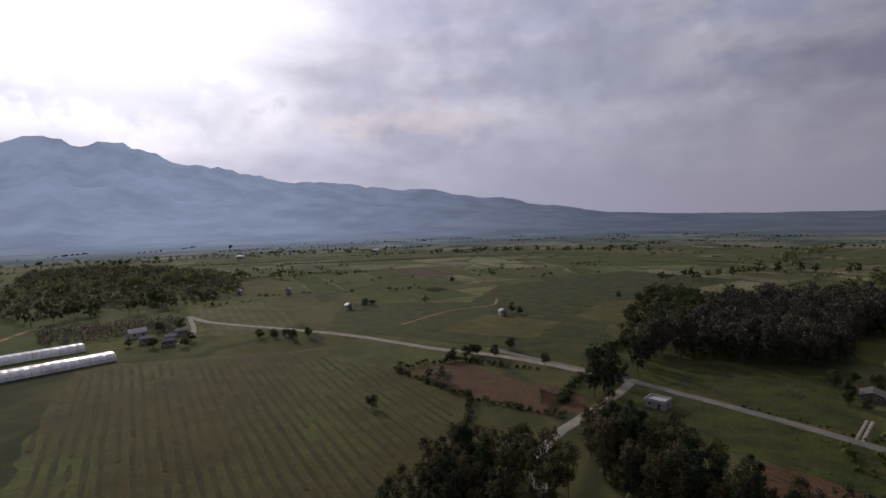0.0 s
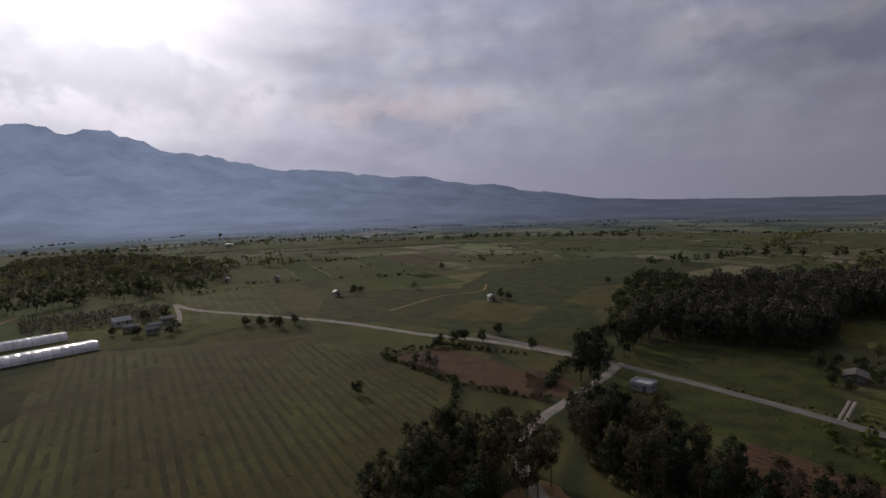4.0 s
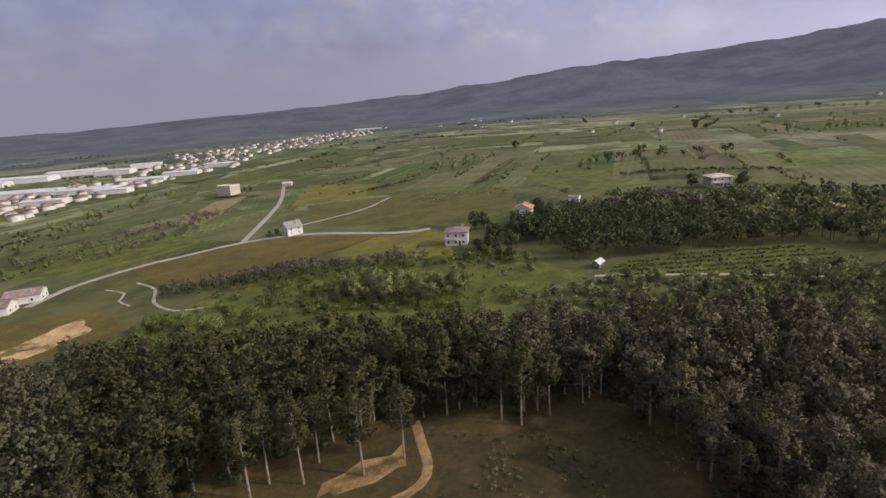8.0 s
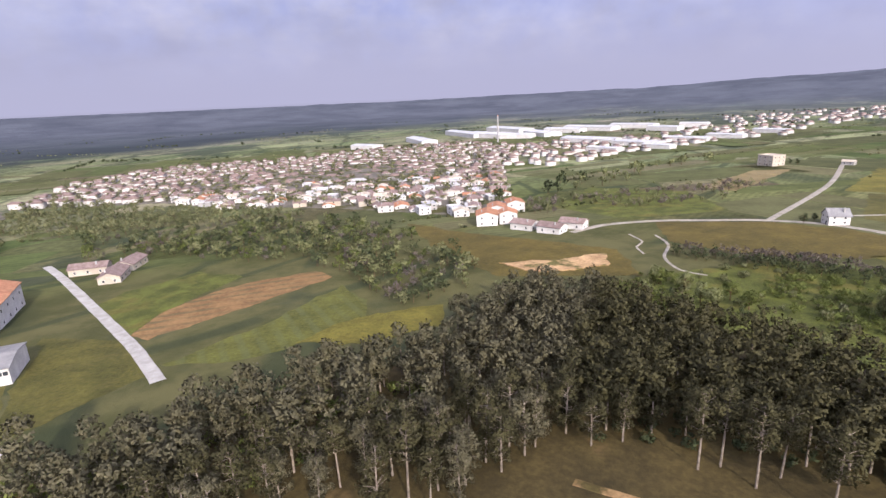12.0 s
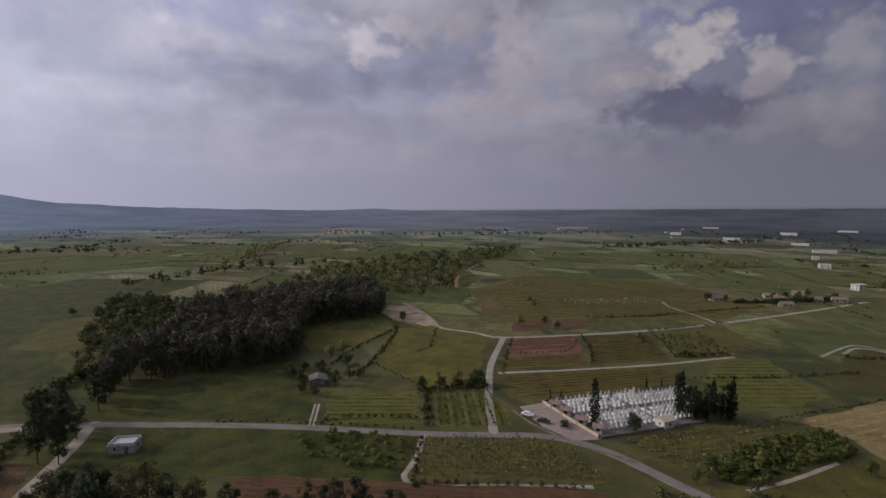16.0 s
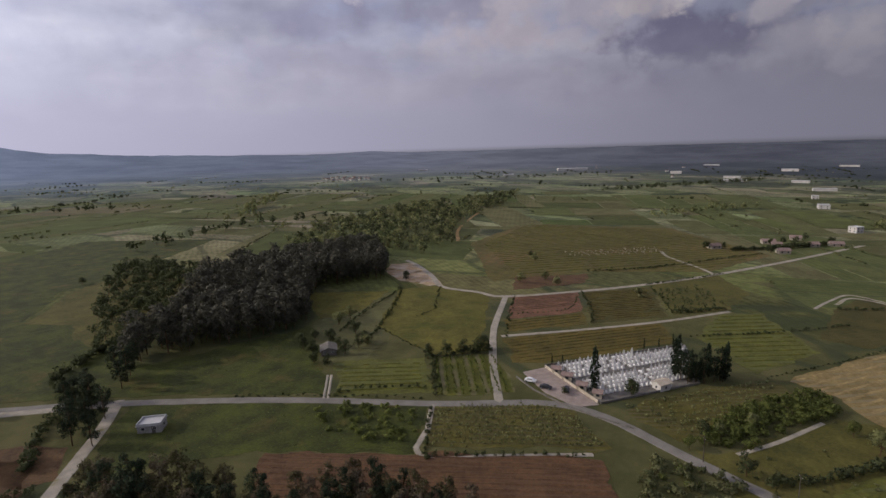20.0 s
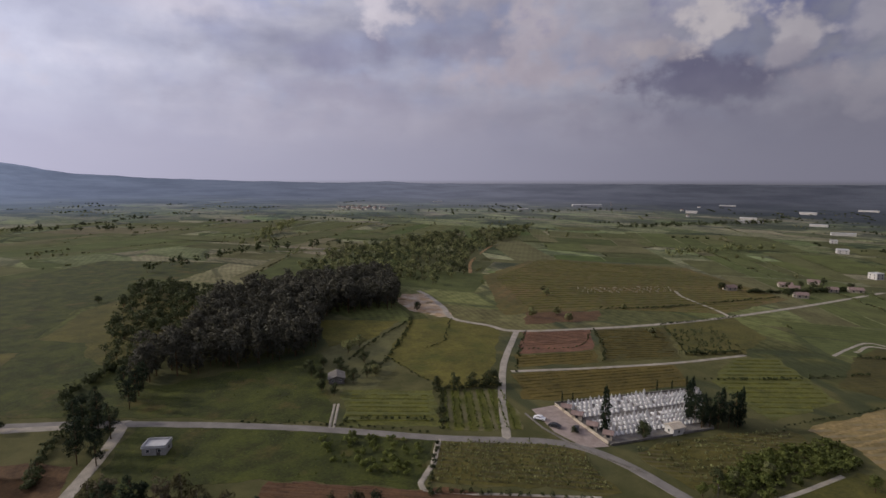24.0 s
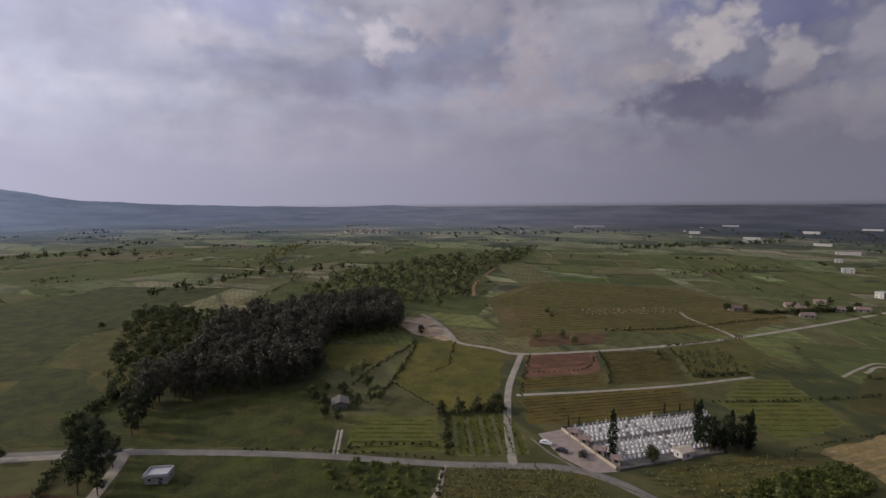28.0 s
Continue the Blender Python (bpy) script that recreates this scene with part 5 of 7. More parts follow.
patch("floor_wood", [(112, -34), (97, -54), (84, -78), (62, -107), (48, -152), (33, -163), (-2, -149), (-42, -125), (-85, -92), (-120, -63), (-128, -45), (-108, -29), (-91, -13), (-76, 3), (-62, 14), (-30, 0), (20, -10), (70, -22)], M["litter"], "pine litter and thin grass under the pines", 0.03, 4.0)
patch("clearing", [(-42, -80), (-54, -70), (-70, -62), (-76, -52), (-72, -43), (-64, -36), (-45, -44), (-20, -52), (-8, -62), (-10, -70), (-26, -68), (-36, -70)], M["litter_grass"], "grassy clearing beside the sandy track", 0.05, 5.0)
patch("sand_wood", [(-17, -76.5), (-21, -81.5), (-28, -81), (-35, -79), (-34.5, -76), (-28, -75.5), (-22, -75)], M["dirt"], "bare sandy soil under the first pines", 0.05, 4.0)
patch("field_hollow", HOLLOW, M["lush"], "green hollow between the pines and the lane", 0.045)
patch("field_terrace", [(-126, -118), (-158, -88), (-193, -74), (-201, -93), (-179, -112), (-142, -127)], M["lush"], "green terraced field")
strip("path_terrace", [(-128, -122), (-136, -114), (-157, -91), (-166, -78), (-174, -66)], 1.5, M["gravel"], "pale path along the terraces")
patch("field_bright", [(-316, -290), (-249, -200), (-221, -206), (-273, -345)], M["lush"], "bright green field on the hill")
patch("field_pale", [(-112, -184), (-131, -228), (-104, -246), (-72, -236), (-84, -196)], M["terrace"], "pale yellow green field below the lane")
patch("field_tan", [(-62, -515), (-18, -420), (-40, -400), (-92, -520)], M["straw"], "pale slope below the upper house")
patch("field_lower", [(8, -292), (-18, -296), (-46, -298), (-76, -284), (-106, -246), (-70, -232), (-30, -232), (0, -250)], M["olive"], "olive green field below the lane")
patch("field_hill", [(-88, -310), (-134, -244), (-190, -240), (-230, -300), (-170, -360), (-110, -390)], M["meadow"], "wide green field on the hill")
patch("field_ridge", [(-100, -400), (-150, -380), (-190, -440), (-150, -520)], M["terrace"], "yellow green field beside the lane")
patch("field_dell", [(20, -300), (70, -330), (60, -420), (-10, -400), (-30, -330)], M["lush"], "green fields below the village edge")
strip("path_bank", [(6, -262), (0, -244), (1, -222), (-5, -205), (-14, -200)], 1.0, M["gravel"], "curved pale path on the slope")
strip("path_slope", [(18, -262), (11, -248), (13, -238), (9, -226)], 0.7, M["gravel"], "short pale path on the slope")
strip("lane_bush", [(143, 50), (159, 44), (181, 38)], 1.3, M["gravel"], "pale lane through the scrub")
strip("lane_plain", [(322, 70), (346, 68), (370, 63), (366, 46)], 1.5, M["gravel"], "pale lane before the village")
strip("track_plain", [(421, 198), (402, 183), (381, 153), (367, 137)], 2.4, M["gravel"], "thin track across the plain")
strip("track_shack", [(77, 155.5), (88, 171)], 0.6, M["gravel"], "wheel track to the shack")
strip("track_shack", [(78.2, 154.8), (89.2, 170.3)], 0.6, M["gravel"], "wheel track to the shack")
strip("track_grove", [(329, 345), (395, 407), (538, 500), (717, 577)], 3.0, M["dirt"], "earth track beside the wood")
strip("track_hill", [(-85, -318), (-128, -329), (-162, -356)], 2.6, M["gravel"], "thin track up the hill")
patch("sand_lane", [(-11, 106), (-5, 113), (2, 112), (9, 104), (16, 92), (10, 84), (0, 88), (-6, 98)], M["dirt"], "bare sandy ground under the pines by the lane", 0.05, 3.0)
patch("sand_bend", [(10, 107), (20, 107), (30, 98), (26, 88), (15, 90)], M["litter_sand"], "dusty bare ground in a gap of the pines", 0.06, 3.0)
patch("quarry_sand", [(204, 290), (222, 306), (238, 300), (228, 276), (212, 240), (203, 244), (198, 268)], M["quarry"], "bare sandy ground at the end of the grove", 0.06, 3.0)


# ---- building kit ----
def box(bm, x0, x1, y0, y1, z0, z1):
    v = [bm.verts.new(p) for p in ((x0, y0, z0), (x1, y0, z0), (x1, y1, z0), (x0, y1, z0), (x0, y0, z1), (x1, y0, z1), (x1, y1, z1), (x0, y1, z1))]
    for f in ((0, 3, 2, 1), (4, 5, 6, 7), (0, 1, 5, 4), (1, 2, 6, 5), (2, 3, 7, 6), (3, 0, 4, 7)):
        bm.faces.new([v[i] for i in f])


def solid(verts, faces):
    bm = bmesh.new()
    vs = [bm.verts.new(v) for v in verts]
    for f in faces:
        bm.faces.new([vs[i] for i in f])
    bmesh.ops.recalc_face_normals(bm, faces=bm.faces)
    return bm


def box_part(name, dims, mat, parent, label=""):
    bm = bmesh.new()
    box(bm, *dims)
    return part(name, bm, mat, parent, label)


def gable_walls(w, d, h, rise):
    """Walls with pointed ends; the ridge runs along y."""
    a, b = w / 2, d / 2
    return solid([(-a, -b, -0.6), (a, -b, -0.6), (a, b, -0.6), (-a, b, -0.6), (-a, -b, h), (a, -b, h), (a, b, h), (-a, b, h), (0, -b, h + rise), (0, b, h + rise)],
                 [(0, 1, 2, 3), (0, 1, 5, 8, 4), (2, 3, 7, 9, 6), (1, 2, 6, 5), (3, 0, 4, 7), (4, 8, 9, 7), (5, 6, 9, 8)])


def gable_roof(w, d, h, rise, over=0.5, thick=0.18):
    a, b = w / 2 + over, d / 2 + over
    drop = rise * over / (w / 2)
    e, r = h - drop + 0.03, h + rise + 0.03
    t = thick
    return solid([(-a, -b, e), (0, -b, r), (a, -b, e), (-a, b, e), (0, b, r), (a, b, e), (-a, -b, e + t), (0, -b, r + t), (a, -b, e + t), (-a, b, e + t), (0, b, r + t), (a, b, e + t)],
                 [(0, 1, 4, 3), (1, 2, 5, 4), (6, 9, 10, 7), (7, 10, 11, 8), (0, 3, 9, 6), (2, 8, 11, 5), (0, 6, 7, 1), (1, 7, 8, 2), (3, 4, 10, 9), (4, 5, 11, 10)])


def hip_roof(w, d, h, rise, over=0.6, thick=0.18):
    a, b = w / 2 + over, d / 2 + over
    k = max(0.3, b - a)
    return solid([(-a, -b, h), (a, -b, h), (a, b, h), (-a, b, h), (-a, -b, h + thick), (a, -b, h + thick), (a, b, h + thick), (-a, b, h + thick), (0, -k, h + rise + thick), (0, k, h + rise + thick)],
                 [(0, 3, 2, 1), (0, 1, 5, 4), (1, 2, 6, 5), (2, 3, 7, 6), (3, 0, 4, 7), (4, 5, 8), (5, 6, 9, 8), (6, 7, 9), (7, 4, 8, 9)])


def windows(parent, w, d, h, storeys, across, along, frames=True):
    """Window frames with panes on all four sides."""
    for s in range(storeys):
        z = 0.95 + s * h / storeys
        tall = min(1.3, h / storeys - 1.3)
        spots = [(-w / 2 + w * (i + 0.5) / across, side * d / 2, 0) for i in range(across) for side in (-1, 1)]
        spots += [(side * w / 2, -d / 2 + d * (i + 0.5) / along, 1) for i in range(along) for side in (-1, 1)]
        for x, y, turned in spots:
            ox, oy = (0.07, 0.55) if turned else (0.55, 0.07)
            bm = bmesh.new()
            box(bm, x - ox, x + ox, y - oy, y + oy, z, z + tall)
            win = part("window", bm, M["white_wall"] if frames else M["glass"], parent)
            if frames:
                gx, gy = (0.10, 0.43) if turned else (0.43, 0.10)
                box_part("pane", (x - gx, x + gx, y - gy, y + gy, z + 0.12, z + tall - 0.12), M["glass"], win)


def house(name, w, d, h, storeys, wall, roof, style, label, across=2, along=2, frames=True, rise=1.7, chimney=True, balcony=False, group=""):
    ob = tagged(new(name), label, "house", group)
    if style == "gable":
        part("wall", gable_walls(w, d, h, rise), M[wall], ob)
        part("roof", gable_roof(w, d, h, rise), M[roof], ob)
    else:
        box_part("wall", (-w / 2, w / 2, -d / 2, d / 2, -0.6, h), M[wall], ob)
        if style == "hip":
            part("roof", hip_roof(w, d, h, rise), M[roof], ob)
        else:
            bm = bmesh.new()
            box(bm, -w / 2 - 0.25, w / 2 + 0.25, -d / 2 - 0.25, d / 2 + 0.25, h, h + 0.22)
            for sx in (-1, 1):
                box(bm, sx * w / 2 - 0.12, sx * w / 2 + 0.12, -d / 2, d / 2, h + 0.22, h + 0.75)
                box(bm, -w / 2 + 0.13, w / 2 - 0.13, sx * d / 2 - 0.12, sx * d / 2 + 0.12, h + 0.22, h + 0.75)
            part("roof", bm, M[roof], ob)
    windows(ob, w, d, h, storeys, across, along, frames)
    box_part("door", (w * 0.12, w * 0.12 + 1.0, -d / 2 - 0.06, -d / 2 + 0.06, 0, 2.1), M["wood"], ob)
    if chimney:
        box_part("chimney", (w * 0.22, w * 0.22 + 0.6, d * 0.2, d * 0.2 + 0.6, h - 0.5, h + (rise if style != "flat" else 0.6) + 0.7), M["grey_wall"], ob)
    if balcony:
        bal = box_part("balcony", (-w * 0.4, w * 0.05, -d / 2 - 1.3, -d / 2, h / storeys - 0.1, h / storeys + 0.1), M["white_wall"], ob)
        box_part("railing", (-w * 0.4, w * 0.05, -d / 2 - 1.3, -d / 2 - 1.22, h / storeys + 0.1, h / storeys + 1.0), M["white_wall"], bal)
    return ob


def stand(ob, x, y, turn, size=1.0):
    """Sets a thing on the ground; turn in degrees."""
    ob.matrix_basis = Matrix.Translation((x, y, gz(x, y))) @ Matrix.Rotation(radians(turn), 4, "Z") @ Matrix.Diagonal((size, size, size, 1))
    return ob


# ---- the village ----
WALLS = ["white_wall", "white_wall", "cream_wall", "white_wall", "grey_wall", "white_wall"]
FAMILY = []
VR = random.Random(5)
for i in range(12):
    st = 1 if i % 4 == 0 else 2
    style = ("gable", "hip", "gable", "flat", "hip", "gable")[i % 6]
    roof = ("terracotta", "brick_roof", "brick_roof", "pale_roof", "brick_roof", "tan_roof")[i % 6]
    words = {"terracotta": "red tiled roof", "brick_roof": "weathered brown tiled roof", "pale_roof": "flat pale roof", "tan_roof": "pale tan roof"}[roof]
    tone = {"white_wall": "white", "cream_wall": "cream", "grey_wall": "grey"}[WALLS[(i + i // 6) % 6]]
    FAMILY.append((house, dict(name="village_house", w=VR.uniform(8.5, 12), d=VR.uniform(9, 14), h=2.3 * st + 0.2, storeys=st, wall=WALLS[(i + i // 6) % 6], roof=roof, style=style, frames=False, across=2, along=1, label=f"{tone} plastered village house with a {words}", group="houses of the village")))


def house_arrays(w, d, h, rise):
    a, b = w / 2, d / 2
    o = 0.5
    wall = np.array([(-a, -b, -0.6), (a, -b, -0.6), (a, b, -0.6), (-a, b, -0.6), (-a, -b, h), (a, -b, h), (a, b, h), (-a, b, h)])
    wf = np.array([(0, 1, 5), (0, 5, 4), (1, 2, 6), (1, 6, 5), (2, 3, 7), (2, 7, 6), (3, 0, 4), (3, 4, 7)])
    roof = np.array([(-a - o, -b - o, h - 0.1), (a + o, -b - o, h - 0.1), (a + o, b + o, h - 0.1), (-a - o, b + o, h - 0.1), (0, -b * 0.6, h + rise), (0, b * 0.6, h + rise)])
    rf = np.array([(0, 1, 4), (1, 2, 5), (1, 5, 4), (2, 3, 5), (3, 0, 4), (3, 4, 5), (0, 2, 1), (0, 3, 2)])
    return wall, wf, roof, rf


def far_houses(name, spots, label, seed):
    """Houses too far and too many to count, as one object with walls and roofs."""
    rng = random.Random(seed)
    wv, wf, rv, rf = [], [], [], []
    for i, (x, y) in enumerate(spots):
        s = house_arrays(rng.uniform(6.5, 10), rng.uniform(7, 11.5), rng.choice((2.6, 4.2, 4.2, 5.4)), rng.uniform(1.0, 2.3))
        a = radians(rng.choice((30, 34, 120, 124)) + rng.uniform(-8, 8))
        t = np.array([[math.cos(a), -math.sin(a), 0], [math.sin(a), math.cos(a), 0], [0, 0, 1]])
        at = [x, y, gz(x, y)]
        wv.append(s[0] @ t.T + at), wf.append(s[1] + 8 * i), rv.append(s[2] @ t.T + at), rf.append(s[3] + 6 * i)
    ob = tagged(new(name), label, "houses", kind="stuff")
    new("walls", raw_mesh("walls", np.concatenate(wv), np.concatenate(wf), M["white_wall"])).parent = ob
    new("roofs", raw_mesh("roofs", np.concatenate(rv), np.concatenate(rf), M["brick_roof"])).parent = ob


WEST = [(472, 14), (402, -4), (394, -35), (407, -64), (442, -99), (500, -150), (485, -204), (520, -250), (700, -330), (834, -403), (942, -411), (1090, -281), (1154, -138), (1116, -82), (960, 0), (700, 20)]
EAST = [(560, -275), (533, -300), (427, -330), (321, -308), (282, -318), (230, -318), (153, -305), (118, -297), (100, -320), (128, -420), (170, -560), (205, -720), (240, -820), (350, -900), (450, -800), (553, -650), (690, -540), (660, -391)]
spots = [p for p in scatter(WEST, 17.0, 31, 0.5) + scatter(EAST, 15.5, 32, 0.5) if VR.random() > 0.14]
spots.sort(key=lambda p: math.hypot(p[0], p[1]))
patch("village_ground", WEST, M["yards"], "bare yards and lanes between the village houses", 0.05)
patch("village_ground", EAST, M["yards"], "bare yards and lanes of the lower village", 0.05)
made = {}
for i, (x, y) in enumerate(spots[:246]):
    v = VR.randrange(len(FAMILY))
    if v not in made:
        fn, kw = FAMILY[v]
        ob = made[v] = fn(**kw)
    else:
        ob = copy_thing(made[v], Matrix())
    stand(ob, x, y, VR.choice((32, 32, 122, 212)) + VR.uniform(-10, 10), VR.uniform(0.72, 1.02))
wood_stuff("village_trees", scatter([(392, -86), (440, -112), (505, -155), (488, -205), (440, -210), (370, -170), (330, -150), (360, -110)], 8.5, 55, 0.5), "twiggy", "garden_leaf", "leafy gardens between the two halves of the village", 56, (0.6, 1.2), 0.9, 0.95)
far_houses("village_quarter", spots[258:], "dense quarter of white houses with brown roofs", 33)
wood_stuff("garden_trees", [p for p in scatter(WEST, 15, 34, 0.5) + scatter(EAST, 13, 35, 0.5)], "twiggy", "garden_leaf", "scattered garden trees between the village houses", 36, size=(0.6, 1.1))
far_houses("village_quarter", scatter([(170, -560), (110, -600), (60, -670), (0, -760), (-70, -830), (60, -900), (150, -900), (240, -820), (205, -720)], 23, 53, 0.5), "loose quarter of white houses and workshops", 54)
far_houses("far_town", scatter([(60, -900), (-120, -840), (-220, -1060), (-470, -1330), (-700, -1540), (-640, -1580), (-380, -1360), (-60, -1120)], 36, 47, 0.5), "white buildings along the road to the town", 48)
far_houses("far_hamlet", scatter([(740, 1180), (860, 1200), (900, 1330), (760, 1360)], 30, 49, 0.5) + scatter([(-840, -1150), (-760, -1180), (-980, -700), (-990, -720), (-800, -320), (-480, -430), (-1350, -1690), (-860, -1690)], 140, 50, 0.5), "small white hamlet on the plain", 51)
TOWN = [(-120, -1150), (-300, -1250), (-560, -1500), (-820, -1750), (-700, -1900), (-350, -1600), (-60, -1350)]
far_houses("far_town", scatter(TOWN, 38, 37, 0.5), "distant white town on the plain", 38)
far_houses("far_hamlet", scatter([(-1500, -900), (-1900, -700), (-2000, -300), (-1750, -350), (-1400, -700)], 170, 39, 0.5) + scatter([(1200, 420), (1350, 410), (2300, 900), (2500, 1800), (2200, 1900), (1500, 950)], 210, 40, 0.5), "scattered white farmhouses far across the plain", 41)


def hall(name, cx, cy, length, width, h, turn, label, roof="pale_roof", wall="white_wall", bays=0):
    ob = tagged(new(name), label, "hall")
    part("wall", gable_walls(width, length, h, width * 0.07), M[wall], ob)
    part("roof", gable_roof(width, length, h, width * 0.07, 0.4), M[roof], ob)
    for i in range(bays):
        y = -length / 2 + length * (i + 0.5) / bays
        for sx in (-1, 1):
            win = box_part("window", (sx * width / 2 - 0.08, sx * width / 2 + 0.08, y - length / bays * 0.4, y + length / bays * 0.4, h - 2.0, h - 0.9), M["glass"], ob)
            box_part("mullion", (sx * width / 2 - 0.11, sx * width / 2 + 0.11, y - 0.08, y + 0.08, h - 2.0, h - 0.9), M["white_wall"], win)
    box_part("gate", (-1.8, 1.8, -length / 2 - 0.08, -length / 2 + 0.05, 0, 3.0), M["grey_wall"], ob)
    return stand(ob, cx, cy, turn)


for cx, cy, ln, wd, tn in ((495, -800, 55, 26, 75), (440, -905, 110, 30, 42), (405, -1050, 150, 34, 45), (330, -1000, 100, 40, 60), (270, -965, 60, 30, 85), (235, -1010, 90, 36, 40), (205, -1080, 80, 30, 70), (160, -1120, 110, 36, 65), (80, -1150, 90, 30, 70), (340, -1150, 130, 40, 50), (20, -1050, 60, 24, 60), (-30, -1120, 50, 22, 75)):
    hall("factory_hall", cx, cy, ln, wd, 8, tn, "long white factory hall with a pale sheet roof, beyond the village")
for cx, cy, ln, wd, tn in ((-1390, -1705, 170, 40, 40), (-1150, -1650, 90, 30, 50), (-760, -1800, 120, 36, 60), (2400, 1850, 200, 40, 29), (2150, 1150, 160, 36, 19), (1265, 420, 60, 14, 30), (1120, 225, 44, 12, 23), (1513, 996, 120, 24, 45), (-300, 915, 50, 16, 10), (-475, 760, 50, 14, 30), (3000, -300, 160, 50, 90), (2700, 2120, 110, 24, 29), (2192, 1189, 90, 20, 40), (2227, 1349, 60, 16, 22), (1369, 459, 44, 14, 10), (1290, 300, 40, 12, 4), (1169, 982, 36, 12, 52), (1257, 1452, 40, 12, 61), (1900, 700, 60, 16, 11), (1700, 420, 50, 14, 5), (1950, 330, 60, 16, 1), (1480, 640, 36, 12, 14)):
    hall("far_hall", cx, cy, ln * 0.8, wd * 0.7, 9.0 if cx > 2000 else 7.0 if cx > 1400 else 5.0, tn, "long pale hall far out on the plain")
for cx, cy, ln, wd, tn in ((122, -862, 95, 36, 62), (48, -788, 70, 26, 60), (84, -716, 46, 18, 62), (-14, -830, 62, 22, 66), (-66, -862, 50, 18, 62), (20, -736, 40, 16, 60), (-130, -930, 48, 18, 58)):
    hall("factory_hall", cx, cy, ln, wd, 6, tn, "white works hall with a pale sheet roof by the town")
mast = tagged(new("factory_chimney"), "tall thin factory chimney beyond the village", "chimney")
bm = bmesh.new()
bmesh.ops.create_cone(bm, cap_ends=True, segments=12, radius1=1.6, radius2=1.0, depth=46, matrix=Matrix.Translation((0, 0, 22.5)))
part("shaft", bm, M["grey_wall"], mast)
bm = bmesh.new()
bmesh.ops.create_cone(bm, cap_ends=True, segments=12, radius1=1.25, radius2=1.25, depth=1.2, matrix=Matrix.Translation((0, 0, 45.4)))
part("rim", bm, M["terracotta"], mast)
stand(mast, 283, -886, 0)

# ---- single houses ----
stand(house("white_house", 10, 8.5, 6.0, 2, "white_wall", "brick_roof", "hip", "white two storey house with balcony among trees", 3, 2, balcony=True), -122, -199, 140)
stand(house("hill_house", 8.5, 8, 8.2, 3, "white_wall", "terracotta", "gable", "tall white house with red tiled roof on the slope", 2, 2, balcony=True), -165, -204, 130)
stand(house("farm_house", 8, 9, 4.6, 2, "white_wall", "grey_roof", "gable", "white farmhouse with a steep grey roof", 2, 2, rise=3.0), -73, -297, 100)
stand(house("upper_house", 16, 14, 9, 3, "cream_wall", "tan_roof", "flat", "tall cream house at the top of the lane", 3, 3, chimney=False), -80, -552, 130)
stand(house("stone_villa", 12, 10, 5.8, 2, "cream_wall", "tan_roof", "hip", "pale stone villa above the ravine", 3, 2, balcony=True), -287, -180, 150)
stand(house("field_shed", 4, 6, 2.8, 1, "white_wall", "pale_roof", "flat", "small white shed in a field", 1, 1, chimney=False), -216, -221, 30)
stand(house("ravine_hut", 2.4, 4.2, 1.9, 1, "stone", "pale_roof", "gable", "low dark hut beside the terraces", 1, 1, rise=0.8, chimney=False), -136, -128, 110)
stand(house("barn", 6, 9, 3.0, 1, "grey_wall", "tan_roof", "gable", "small barn at the end of the lane", 1, 2, rise=1.2, chimney=False), -136, -545, 60)
for x, y, w, d, t in ((97, -278, 12, 14, 20), (86, -283, 10, 10, 20), (98, -300, 11, 13, 20), (92, -318, 11, 12, 25)):
    stand(house("red_house", w, d, 6.4, 2, "white_wall", "terracotta", "gable", "white house with a bright red roof at the village edge", 2, 2, balcony=True, group="red roofed houses"), x, y, t)
for x, y, t in ((56, -262, 75), (47, -274, 80), (72, -268, 75)):
    stand(house("edge_house", 9, 13, 3.6, 1, "white_wall", "brick_roof", "gable", "low white house with a brown roof above the clay bank", 2, 2, group="houses above the bank"), x, y, t)
stand(house("orange_house", 9, 11, 3.6, 1, "cream_wall", "terracotta", "hip", "small house with an orange roof in the fields", 2, 2), 314, 22, 60)
for x, y, t in ((228, -143, 40), (252, -148, 130), (240, -160, 30)):
    stand(house("drive_house", 9, 16, 3.4, 1, "cream_wall", "brick_roof", "gable", "low house with weathered red roof at the end of the drive", 2, 3, group="houses on the drive"), x, y, t)
for x, y, w, t in ((850, 172, 13, 20), (969, 207, 9, 20), (663, 107, 9, 60)):
    stand(house("plain_house", w, w, 5.6, 2, "white_wall", "pale_roof", "flat", "white flat roofed house standing alone on the plain", 2, 2, frames=False, group="houses on the plain"), x, y, t)
for x, y, w, t in ((532, 150, 8, 30), (489, 127, 7, 40), (563, 105, 8, 30), (470, 174, 7, 60), (576, 139, 7, 20), (520, 140, 6, 20), (545, 118, 6, 40)):
    stand(house("roadside_farm", w, w * 1.3, 2.8, 1, "cream_wall", "brick_roof", "gable", "low farm building with a brown roof along the road", 1, 2, frames=False, chimney=False, group="farms along the road"), x, y, t)
for x, y in ((526, 146), (540, 140), (500, 132), (512, 126), (555, 112), (572, 110), (580, 132), (482, 134), (476, 168), (463, 178), (548, 132), (535, 124)):
    deep.plant(x, y, R.uniform(0.7, 1.1), R)
